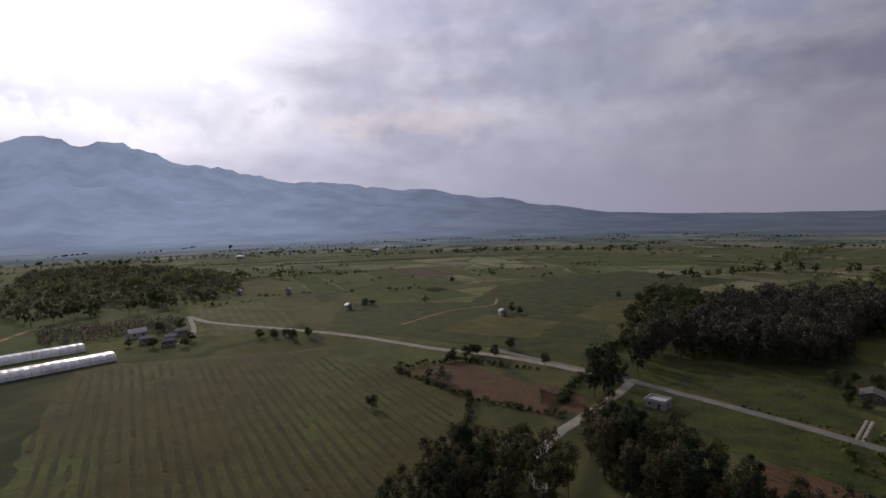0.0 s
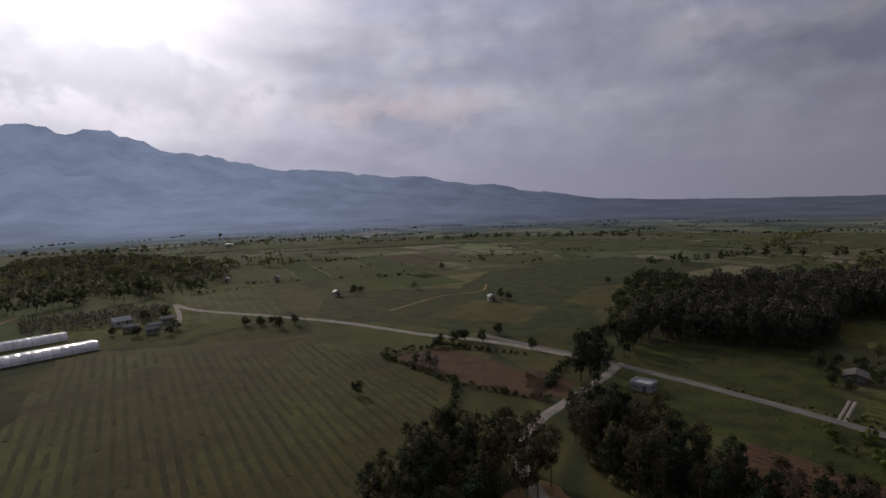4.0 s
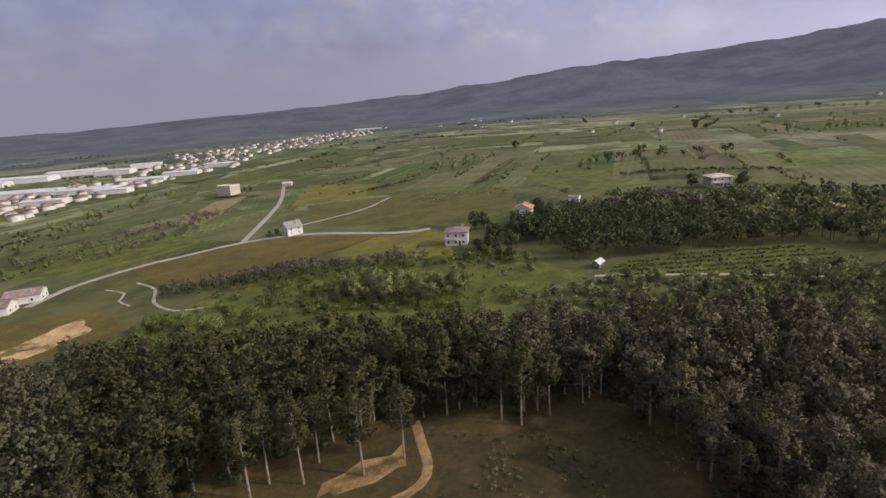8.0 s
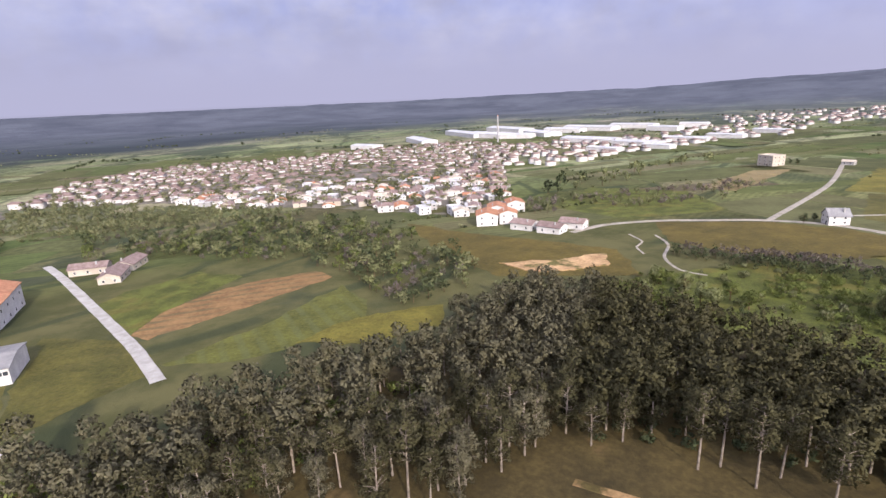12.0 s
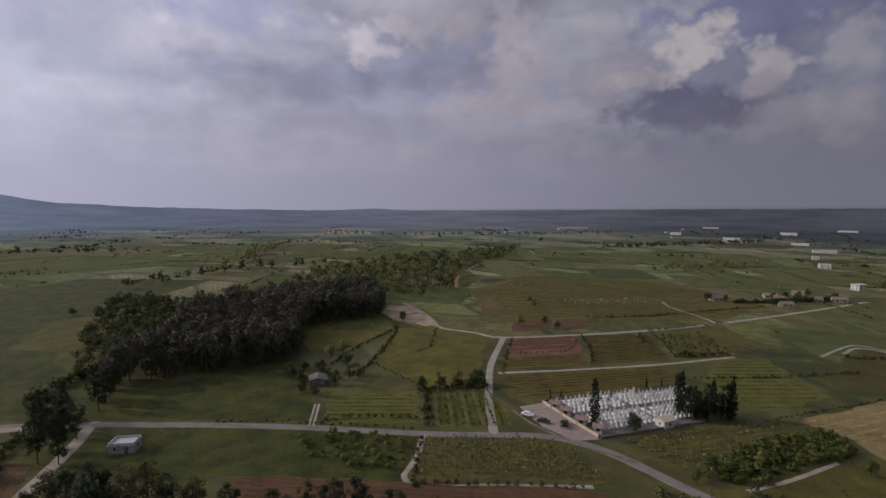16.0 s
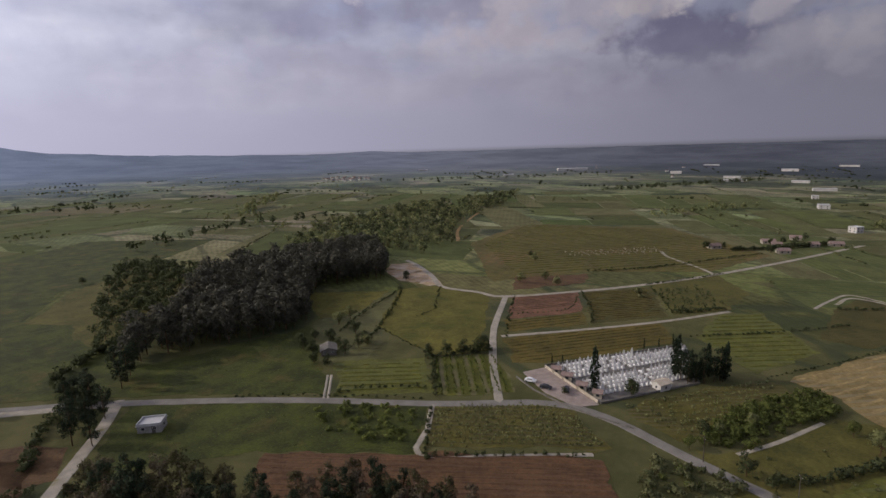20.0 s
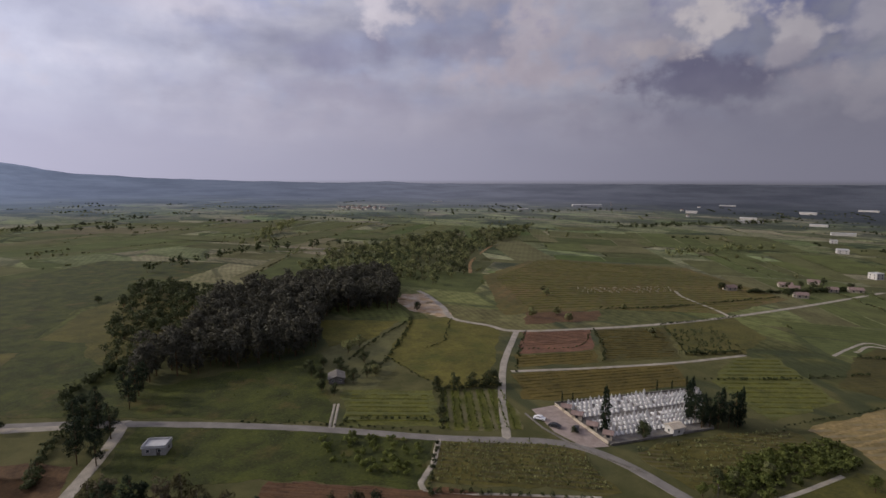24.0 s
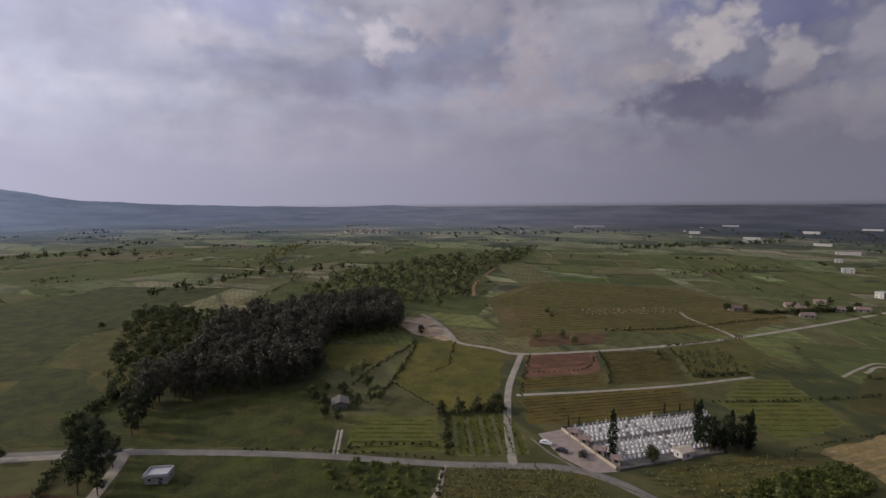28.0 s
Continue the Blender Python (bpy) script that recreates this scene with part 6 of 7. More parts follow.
for x, y, w, t in ((-29, 314, 4, 20), (-129, 320, 3.6, 40), (-236, 368, 3.4, 10), (-201, 380, 3.4, 10)):
    stand(house("field_hut", w, w, 3.0, 1, "white_wall", "pale_roof", "gable", "small pale hut in the western fields", 1, 1, rise=1.0, chimney=False, group="field huts"), x, y, t)

# ---- the school and its yard ----
patch("yard_school", [(206, -50), (230, -46), (268, -62), (322, -96), (300, -112), (262, -112), (214, -68)], M["asphalt"], "grey asphalt school yard", 0.07)
SA = math.degrees(math.atan2(-27, -24))
hall("sports_hall", 176.5, -57, 36, 17, 5.2, SA - 90, "long white hall with grey corrugated roof and window band", "grey_roof", "white_wall", 12)
for i, (x, y, h) in enumerate(((210.5, -77.5, 7.6), (221.5, -87.5, 8.2), (233, -97.5, 8.8))):
    stand(house("school_wing", 17, 15, h, 2, "white_wall", "terracotta", "gable", "white gabled school wing with a red tiled roof", 3, 2, rise=3.0, chimney=False, group="school wings"), x, y, 228)
for x, y, w, d, h in ((252, -98, 12, 26, 4.2), (262, -82, 9, 9, 4.0), (272, -104, 14, 18, 4.6), (286, -96, 10, 16, 4.2)):
    stand(house("school_annex", w, d, h, 1, "white_wall", "terracotta", "gable", "low white school annex with a red roof", 2, 2, rise=1.6, chimney=False, group="school annexes"), x, y, 140)
stand(house("roadside_house", 10, 22, 4.4, 1, "cream_wall", "terracotta", "gable", "long low house with a red roof beside the road", 2, 3), 352, -143, 130)
stand(house("gate_house", 5, 6, 3.0, 1, "white_wall", "pale_roof", "flat", "small white gatehouse of the school", 1, 1, chimney=False), 298, -86, 40)

# ---- sheds by the road ----
stand(house("white_shed", 6.5, 5, 2.3, 1, "grey_wall", "pale_roof", "flat", "small grey shed with a flat pale roof beside the road", 2, 1, chimney=False), 30, 173, 325)
stand(house("shack", 6, 7, 2.2, 1, "stone", "stone", "gable", "low grey shack with a sheet roof under trees", 2, 2, rise=1.1, chimney=False), 100, 190, 150)


# ---- farm with greenhouses ----
def greenhouse(cx, cy, length, width, turn, label):
    ob = tagged(new("greenhouse"), label, "greenhouse", "greenhouses")
    bays = int(length / 3.2)
    for i in range(bays):
        y0, y1 = -length / 2 + length * i / bays, -length / 2 + length * (i + 1) / bays
        vs, fs, n = [], [], 9
        for y, puff in ((y0, 0.0), ((y0 + y1) / 2, 0.12), (y1, 0.0)):
            vs += [(-(width / 2 + puff) * math.cos(math.pi * j / n), y, (3.4 + puff) * math.sin(math.pi * j / n) ** 0.8) for j in range(n + 1)]
        for a in (0, n + 1):
            fs += [(a + j, a + j + 1, a + n + 2 + j, a + n + 1 + j) for j in range(n)]
        new("film", mesh("film", vs, fs, M["plastic"])).parent = ob
        hoop = [Vector((-(width / 2 + 0.05) * math.cos(math.pi * j / n), y0, 3.45 * math.sin(math.pi * j / n) ** 0.8)) for j in range(n + 1)]
        hv, hf = [], []
        for p, q in zip(hoop, hoop[1:]):
            limb(hv, hf, p, q, 0.06, 0.06, 4)
        new("hoop", mesh("hoop", hv, hf, M["metal"])).parent = ob
    for y in (-length / 2, length / 2):
        end = [(-(width / 2) * math.cos(math.pi * j / 9), y, 3.4 * math.sin(math.pi * j / 9) ** 0.8) for j in range(10)]
        new("end_wall", mesh("end_wall", end, [tuple(range(10))], M["plastic"])).parent = ob
    return stand(ob, cx, cy, turn)


greenhouse(-204, 173, 52, 11, -31.5, "long white plastic greenhouse beside the crop field")
greenhouse(-227, 188, 42, 8, -32, "narrower white plastic greenhouse behind the first")
stand(house("farm_store", 6, 8, 2.8, 1, "white_wall", "pale_roof", "gable", "white farm store with a pale roof", 2, 2, rise=1.6, chimney=False), -210, 232, -30)
for x, y, w, d in ((-196, 222, 3.5, 6), (-187, 227, 3.5, 5), (-182, 219, 3, 5), (-190, 240, 3.5, 6)):
    stand(house("farm_shed", w, d, 2.7, 1, "grey_wall", "grey_roof", "gable", "low grey farm shed", 1, 2, rise=0.8, chimney=False, group="farm sheds"), x, y, -40)
strip("track_farm", [(-218, 284), (-194, 255), (-182, 236), (-179, 222)], 2.2, M["gravel"], "earth track through the farm")
strip("track_orchard", [(-245, 160), (-262, 185), (-282, 240)], 3.0, M["dirt"], "earth track beside the greenhouses")

# ---- pool house and garden ----
patch("terrace_pool", [(-168, -20), (-169, 1), (-153, 3), (-142, -2), (-140, -16), (-146, -24), (-158, -24)], M["flagstone"], "pale stone pool terrace", 0.08)
patch("parking_pool", [(-173, 41), (-183, 49), (-187, 58), (-184, 76), (-190, 94), (-174, 88), (-171, 72), (-178, 60)], M["asphalt"], "grey gravel car park", 0.07)
pool = tagged(new("swimming_pool"), "turquoise swimming pool set in a pale terrace", "pool")
rim = [(-6.8, -5), (-2, -6.8), (6.5, -6.5), (7, 5.5), (0, 6.6), (-6, 5)]
bm = bmesh.new()
top = [bm.verts.new((x, y, 0.34)) for x, y in rim]
low = [bm.verts.new((x * 1.12, y * 1.12, 0.34)) for x, y in rim]
foot = [bm.verts.new((x * 1.14, y * 1.14, -0.3)) for x, y in rim]
for i in range(6):
    j = (i + 1) % 6
    bm.faces.new((low[i], low[j], top[j], top[i]))
    bm.faces.new((foot[i], foot[j], low[j], low[i]))
part("coping", bm, M["white_wall"], pool)
bm = bmesh.new()
bm.faces.new([bm.verts.new((x, y, 0.26)) for x, y in rim])
part("water", bm, M["water"], pool)
stand(pool, -156, -8.5, 20, 0.74)
for x, y, w, d, h, t, rf in ((-184, -1, 10, 13, 5.4, 20, "terracotta"), (-175, 6, 9, 13, 3.6, 110, "terracotta"), (-167, 15, 6, 8, 2.8, 110, "brick_roof"), (-183, 26, 9, 12, 3.2, 30, "brick_roof"), (-186, 40, 8, 10, 3.0, 120, "brick_roof"), (-181, -54, 7, 9, 2.8, 20, "tan_roof"), (-141, 8, 7, 5, 2.8, 30, "brick_roof"), (-206, 44, 10, 12, 4.4, 30, "terracotta"), (-196, 27, 8, 9, 3.2, 30, "tan_roof"), (-200, 14, 7, 9, 3.4, 10, "brick_roof")):
    stand(house("garden_house", w, d, h, 2 if h > 5 else 1, "cream_wall", rf, "gable", "garden house with a tiled roof among trees", 2, 2, rise=1.3, group="garden houses"), x, y, t)
for x, y, w, d, t in ((-135, -11, 9, 16, 35), (-156, -34, 8, 9, 10), (-127, -32, 7, 9, 20)):
    stand(house("pavilion", w, d, 2.7, 1, "cream_wall", "tan_roof", "hip", "low pavilion with a pale tan roof", 2, 2, rise=1.3, chimney=False, group="pavilions"), x, y, t)


# ---- graveyard ----
def grave(v):
    rng = random.Random(v)
    ob = tagged(new("grave"), "white marble grave with headstone and cross", "grave", "graves of the graveyard")
    bm = bmesh.new()
    box(bm, -0.55, 0.55, -1.1, 1.1, -0.3, 0.38)
    box(bm, -0.45, 0.45, -0.95, 0.8, 0.382, 0.52)
    part("slab", bm, M["marble"], ob)
    hh = rng.uniform(1.0, 1.9)
    bm = bmesh.new()
    box(bm, -0.5, 0.5, 0.82, 1.06, 0.383, 0.4 + hh)
    box(bm, -0.32, 0.32, 0.84, 1.04, 0.401 + hh, 0.6 + hh)
    part("headstone", bm, M["marble"], ob)
    bm = bmesh.new()
    box(bm, -0.07, 0.07, 0.88, 1.0, 0.6 + hh, 1.35 + hh)
    box(bm, -0.28, 0.28, 0.885, 0.995, 0.95 + hh, 1.09 + hh)
    part("cross", bm, M["marble"], ob)
    return ob


YARD = [(142, 91), (154, 122), (216, 95), (182, 75)]
patch("graveyard", YARD, M["stone"], "gravelled graveyard ground", 0.06, 0.2)
patch("plaza", [(143, 124), (153, 121), (147, 106), (141, 91), (134, 95), (135, 108)], M["paving"], "pinkish paved forecourt of the graveyard", 0.11, 0.2)
ux, uy = 0.932, -0.362
GR = random.Random(3)
graves, n = [], 0
for row in range(14):
    for k in range(44):
        along, back = 1.0 + k * 1.95, 1.5 + row * 3.0
        if row in (4, 9) or k in (15, 30) or n >= 295:
            continue
        x, y = 152 + ux * along + uy * back, 121 + uy * along - ux * back
        if inside(x, y, [(155, 120), (214, 94), (182, 77), (147, 91), (150, 104)]) and GR.random() < 0.93:
            v = n % 5
            if n < 5:
                graves.append(grave(v))
                g = graves[-1]
            else:
                g = copy_thing(graves[v], Matrix())
            stand(g, x, y, 159 + GR.uniform(-3, 3), GR.uniform(0.9, 1.12))
            n += 1


def wall_run(name, points, h, thick, mat, label):
    ob = tagged(new(name), label, "wall")
    for (ax, ay), (bx, by) in zip(points, points[1:]):
        ln = math.hypot(bx - ax, by - ay)
        for i in range(max(1, int(ln / 6))):
            k = max(1, int(ln / 6))
            p, q = (ax + (bx - ax) * i / k, ay + (by - ay) * i / k), (ax + (bx - ax) * (i + 1) / k, ay + (by - ay) * (i + 1) / k)
            nx, ny = -(q[1] - p[1]) / (ln / k) * thick / 2, (q[0] - p[0]) / (ln / k) * thick / 2
            vs = [(x + s * nx, y + s * ny, gz(x, y) + z) for z in (-0.4, h) for (x, y) in (p, q) for s in (-1, 1)]
            part("segment", solid(vs, [(0, 1, 3, 2), (4, 6, 7, 5), (0, 2, 6, 4), (1, 5, 7, 3), (0, 4, 5, 1), (2, 3, 7, 6)]), mat, ob)
    return ob


wall_run("graveyard_wall", [(154, 122), (216, 95), (182, 75), (142, 91)], 0.7, 0.35, M["stone"], "low grey stone wall round the graveyard")
wall_run("forecourt_wall", [(142, 92), (147, 106), (153, 121)], 1.0, 0.4, M["tan_roof"], "low tan stone wall of the graveyard forecourt")
stand(house("chapel", 5, 6, 3.2, 1, "white_wall", "tan_roof", "gable", "small white chapel in the graveyard", 1, 1, rise=1.0, chimney=False), 168, 82.5, 70, 0.8)
for x, y, s in ((148, 97, 1.35), (182, 84, 1.3), (187, 85, 1.2), (193, 70, 1.15), (190, 70, 1.05), (192, 76, 1.1), (181, 78, 1.0), (156, 120, 0.32), (160, 118, 0.3), (206, 101, 0.3), (199, 104, 0.33), (213, 98, 0.36), (133, -39, 0.95)):
    cypress.plant(x, y, s, R, 1.0 if s > 0.5 else 1.2)
wall_run("forecourt_kerb", [(138, 123), (134, 112), (132.5, 100), (133, 88), (135, 76)], 0.45, 0.5, M["stone"], "dark low kerb wall along the road by the graveyard")
for x, y in ((179, 78), (181, 76), (183, 74), (185, 76), (187, 72), (190, 71), (182, 80), (186, 79), (190, 75), (192, 73), (184, 77), (188, 76), (180, 81)):
    dark = R.choice((dark_pine, cypress, dark_pine))
    dark.plant(x, y, R.uniform(0.5, 1.05), R)
for x, y, z in ((154.5, 86.5, 0.8), (156, 87.5, 0.8), (139, 103, 0.4), (150, 111, 0.35), (146, 101, 0.35)):
    deep.plant(x, y, z, R)
for x, y, w, t in ((150, 115, 2.2, 24), (148, 109, 2.6, 24), (145, 101, 2.4, 24), (143.5, 94, 2.0, 24)):
    stand(house("gate_lodge", w, w * 1.3, 2.3, 1, "cream_wall", "brick_roof", "gable", "small tan gate lodge beside the forecourt wall", 1, 1, rise=0.7, chimney=False, frames=False, group="gate lodges"), x + 1.8, y, t)


def car(paint, label):
    ob = tagged(new("car"), label, "car", "parked cars")
    prof = [(-2.1, 0.35), (-2.1, 0.8), (-1.3, 0.95), (-0.7, 1.42), (0.9, 1.45), (1.6, 0.98), (2.05, 0.85), (2.1, 0.35)]
    vs = [(x, s * 0.82 * (0.86 if z > 1.2 else 1), z) for s in (-1, 1) for x, z in prof]
    fs = [tuple(range(8)), tuple(range(15, 7, -1))] + [(i, 8 + i, 8 + (i + 1) % 8, (i + 1) % 8) for i in range(8)]
    part("body", solid(vs, fs), paint, ob)
    for s in (-1, 1):
        box_part("side_window", (-0.75, 1.0, s * 0.76 - 0.03, s * 0.76 + 0.03, 1.0, 1.34), M["glass"], ob)
        for x in (-1.3, 1.35):
            bm = bmesh.new()
            bmesh.ops.create_cone(bm, cap_ends=True, segments=12, radius1=0.33, radius2=0.33, depth=0.22, matrix=Matrix.Translation((x, s * 0.78, 0.33)) @ Matrix.Rotation(math.pi / 2, 4, "X"))
            wheel = part("wheel", bm, M["glass"], ob)
            bm = bmesh.new()
            bmesh.ops.create_cone(bm, cap_ends=True, segments=10, radius1=0.19, radius2=0.19, depth=0.25, matrix=Matrix.Translation((x, s * 0.78, 0.33)) @ Matrix.Rotation(math.pi / 2, 4, "X"))
            part("rim", bm, M["metal"], wheel)
    return ob


M["white_paint"] = material("white car paint", (0.72, 0.72, 0.72), (0.8, 0.8, 0.8), 0.5, 0.25, 0)
M["dark_paint"] = material("dark car paint", (0.03, 0.03, 0.035), (0.05, 0.05, 0.055), 0.5, 0.25, 0)
for x, y, t, p in ((138.5, 117, 110, "white_paint"), (138, 110, 110, "dark_paint"), (142, 104, 30, "dark_paint"), (-180, 66, 10, "white_paint"), (-183, 72, 20, "dark_paint"), (-186, 80, 20, "white_paint"), (233, -49, 215, "dark_paint"), (300, -95, 30, "white_paint")):
    stand(car(M[p], f"{'white' if p[0] == 'w' else 'dark'} car parked on the paving"), x, y, t)
for ob in [o for o in scene.objects if o.name.split(".")[0] == "car"]:
    ob.location.z += 0.12


# ---- rows of plants ----
def plant_rows(name, poly, turn, row_gap, gap, height, leaf, label, seed, size=0.32, per=7, wide=0.45):
    """Vines or young trees in rows across a field, as one object."""
    rng = random.Random(seed)
    a = radians(turn)
    ca, sa = math.cos(a), math.sin(a)
    us = [x * ca + y * sa for x, y in poly]
    ws = [-x * sa + y * ca for x, y in poly]
    clumps = []
    w = min(ws)
    while w < max(ws):
        u = min(us)
        while u < max(us):
            uu, ww = u + rng.uniform(-0.3, 0.3) * gap, w + rng.uniform(-0.12, 0.12) * row_gap
            x, y = uu * ca - ww * sa, uu * sa + ww * ca
            if inside(x, y, poly) and rng.random() < 0.9:
                h = height * rng.uniform(0.7, 1.2)
                clumps.append((x, y, gz(x, y) + h * 0.5, wide * rng.uniform(0.7, 1.3), h * 0.5))
            u += gap
        w += row_gap
    ob = tagged(new(name), label, "crop rows", kind="stuff")
    new("foliage", leaf_mesh("foliage", leaf_cloud(clumps, per, size, seed, False), M[leaf])).parent = ob


plant_rows("vine_rows", [(101, 126), (123, 109), (131, 96), (120, 77), (116, 79), (84, 110)], 315, 2.4, 1.1, 1.3, "sage_leaf", "rows of green vines in the corner field", 71)
plant_rows("strip_rows", [(129, 157), (148, 142), (128, 116), (107, 132)], 50, 2.5, 1.0, 1.1, "green_leaf", "green rows with pale soil between", 72)


def ridge_rows(name, poly, turn, row_gap, wide, high, mat, label, seed):
    """Long low mounds of crop that run across a field, broken where plants are missing."""
    rng = random.Random(seed)
    a = radians(turn)
    ca, sa = math.cos(a), math.sin(a)
    us = [x * ca + y * sa for x, y in poly]
    ws = [-x * sa + y * ca for x, y in poly]
    vs, fs = [], []
    w = min(ws)
    while w < max(ws):
        u, last = min(us), False
        while u < max(us):
            ww = w + 0.5 * noise.noise((u * 0.05, w * 0.3, 2))
            x, y = u * ca - ww * sa, u * sa + ww * ca
            now = inside(x, y, poly) and rng.random() > 0.04
            if now:
                h, half = high * rng.uniform(0.5, 1.2), wide * 0.5 * rng.uniform(0.6, 1.25)
                for side, up in ((-half, 0.02), (-half * 0.4, h), (half * 0.4, h * 0.9), (half, 0.02)):
                    px, py = x - side * sa, y + side * ca
                    vs.append((px, py, gz(px, py) + 0.05 + up))
                if last:
                    b = len(vs) - 8
                    fs += [(b + i, b + 4 + i, b + 5 + i, b + 1 + i) for i in range(3)]
            last = now
            u += 2.4
        w += row_gap
    tagged(new(name, mesh(name, vs, fs, mat, True)), label, "crop rows", kind="stuff")


ridge_rows("crop_rows", [(-192, 180), (-110, 216), (-64, 196), (-34, 166), (-32, 140), (-40, 112), (-36, 76), (-24, 52), (-46, 34), (-80, 52), (-95, 64), (-150, 122)], 131, 3.4, 1.5, 0.18, M["crop_leaf"], "long low rows of an olive brown crop", 75)
plant_rows("farm_orchard", [(-272, 232), (-222, 280), (-196, 243), (-236, 204)], 45, 5.0, 2.6, 3.2, "brown_leaf", "pinkish budding orchard behind the greenhouses", 76, 0.45, 22, 1.3)
plant_rows("grave_orchard", [(146, 84), (182, 71), (202, 59), (190, 53), (160, 58), (140, 63)], 335, 3.6, 2.2, 1.6, "sage_leaf", "rows of low grey green trees below the graveyard", 77, 0.34, 12, 0.8)
plant_rows("field_orchard", [(300, 146), (322, 128), (290, 102), (250, 116)], 335, 6.0, 5.0, 2.6, "deep_leaf", "small dark orchard by the field path", 78, 0.45, 16, 1.3)
plant_rows("hill_orchard", [(-185, -345), (-235, -300), (-215, -275), (-160, -310)], 35, 8.0, 5.5, 2.4, "sage_leaf", "young orchard in rows on the hill", 79, 0.45, 12, 1.2)
plant_rows("plain_rows", [(345, 232), (420, 195), (432, 212), (356, 250)], 60, 7.0, 4.0, 1.6, "straw_leaf", "pale young trees in rows on the plain", 80, 0.4, 10, 0.9)

plant_rows("terrace_rows", [(-128, -117), (-158, -90), (-193, -76), (-200, -92), (-179, -111), (-142, -125)], 142, 4.8, 1.0, 1.0, "deep_leaf", "terraced rows of vines below the wooded slope", 73, 0.36, 10, 0.6)
M["furrow"] = material("umber furrows", (0.054, 0.036, 0.028), (0.090, 0.060, 0.046), 0.2, bump=0.6, fine=10)
M["stubble"] = material("pale stubble rows", (0.16, 0.142, 0.085), (0.23, 0.205, 0.13), 0.2, bump=0.5, fine=10)
M["sward"] = material("thick green sward", (0.042, 0.056, 0.012), (0.080, 0.096, 0.022), 0.25, bump=0.7, fine=10)
M["weeds"] = material("olive weeds in rows", (0.044, 0.044, 0.014), (0.082, 0.076, 0.026), 0.25, bump=0.7, fine=10)
for name, poly, turn, gap, wide, high, mat, label, seed in (
    ("plough_rows", [(50, 137), (79, 110), (113, 75), (101, 61), (38, 121)], 315, 2.2, 1.1, 0.22, "furrow", "furrows of the ploughed field", 301),
    ("red_rows", [(222, 192), (254, 175), (233, 158), (199, 175)], 335, 2.6, 1.1, 0.22, "furrow", "furrows of the red soil field", 302),
    ("straw_rows", [(210, 54), (280, 30), (250, -6), (204, 13), (192, 20), (206, 40)], 341, 4.2, 1.8, 0.12, "stubble", "pale stubble rows across the straw field", 303),
    ("mown_rows", [(272, 100), (290, 87), (249, 54), (208, 65), (230, 94)], 322, 5.0, 2.0, 0.35, "sward", "thick mown rows of grass", 304),
    ("upper_rows", [(166, 152), (236, 115), (219, 100), (157, 125), (150, 132)], 335, 3.2, 1.2, 0.3, "weeds", "olive weeds in rows behind the graveyard", 305),
    ("dark_rows", [(258, 170), (298, 150), (250, 119), (216, 138)], 330, 3.0, 1.2, 0.35, "weeds", "rows of a dark olive crop", 306),
    ("cottage_rows", [(98, 179), (124, 158), (106, 136), (83, 156)], 322, 3.6, 1.4, 0.3, "sward", "rows of thick grass beside the shack", 307),
    ("plain_weed_rows", [(262, 222), (335, 320), (465, 372), (550, 248), (468, 136), (374, 146), (312, 202)], 335, 7.0, 1.5, 0.35, "sward", "long rows of green weeds across the wide field", 309),
    ("bend_rows", [(142, 28), (158, 21), (170, 15), (165, 0), (147, 4), (138, 13)], 335, 3.2, 1.4, 0.12, "sward", "striped rows inside the bend", 310),
    ("fallow_rows", [(186, 167), (223, 149), (210, 140), (176, 158)], 335, 3.4, 1.4, 0.3, "weeds", "rows of fallow weeds below the red field", 311),
):
    ridge_rows(name, poly, turn, gap, wide, high, M[mat], label, seed)
tuft_spots = scatter([(30, 192), (76, 152), (98, 128), (79, 112), (49, 140), (12, 158)], 2.6, 321) + scatter([(36, 206), (42, 222), (110, 222), (92, 186), (79, 160), (36, 198)], 3.0, 322)
tuft_rng = random.Random(323)
wood_stuff("field_tufts", [p for p in tuft_spots if noise.noise((p[0] * 0.05, p[1] * 0.05, 7)) + tuft_rng.uniform(-0.35, 0.35) > 0.05], "bush", "green_leaf", "tall tufts of grass in the dark meadows", 324, (0.07, 0.16), 0.15, 2.6)
# ---- scrub, hedges and single trees ----
wood_stuff("bramble", scatter([(140, 60), (166, 60), (196, 50), (206, 42), (190, 36), (160, 47), (143, 50)], 3.0, 51), "bush", "green_leaf", "dense green scrub below the graveyard", 52, (0.7, 1.2), 0.8, 1.2)
wood_stuff("bramble", scatter([(109, 32), (123, 34), (126, 22), (126, 4), (118, 0), (108, 14), (104, 27)], 3.4, 153), "bush", "green_leaf", "green thicket beside the bend of the road", 154, (0.7, 1.3), 0.8, 1.2)
wood_stuff("bramble", scatter([(122, 66), (130, 58), (127, 40), (116, 44), (99, 54), (108, 62)], 3.8, 155), "bush", "garden_leaf", "olive thicket between road and plough", 156, (0.5, 1.1), 0.8, 1.2)
wood_stuff("bramble", scatter([(98, 24), (104, 10), (96, -8), (112, -26), (96, -22), (84, 6), (88, 16)], 5.0, 53), "bush", "garden_leaf", "rough green scrub beside the bend of the road", 54, (0.5, 1.1), 0.8, 1.2)
verge = [p for p in scatter([(82, 52), (128, 62), (127, 22), (118, -2), (104, -14), (92, -6), (82, 14), (76, 34)], 3.4, 58) if noise.noise((p[0] * 0.07, p[1] * 0.07, 3)) > -0.05]
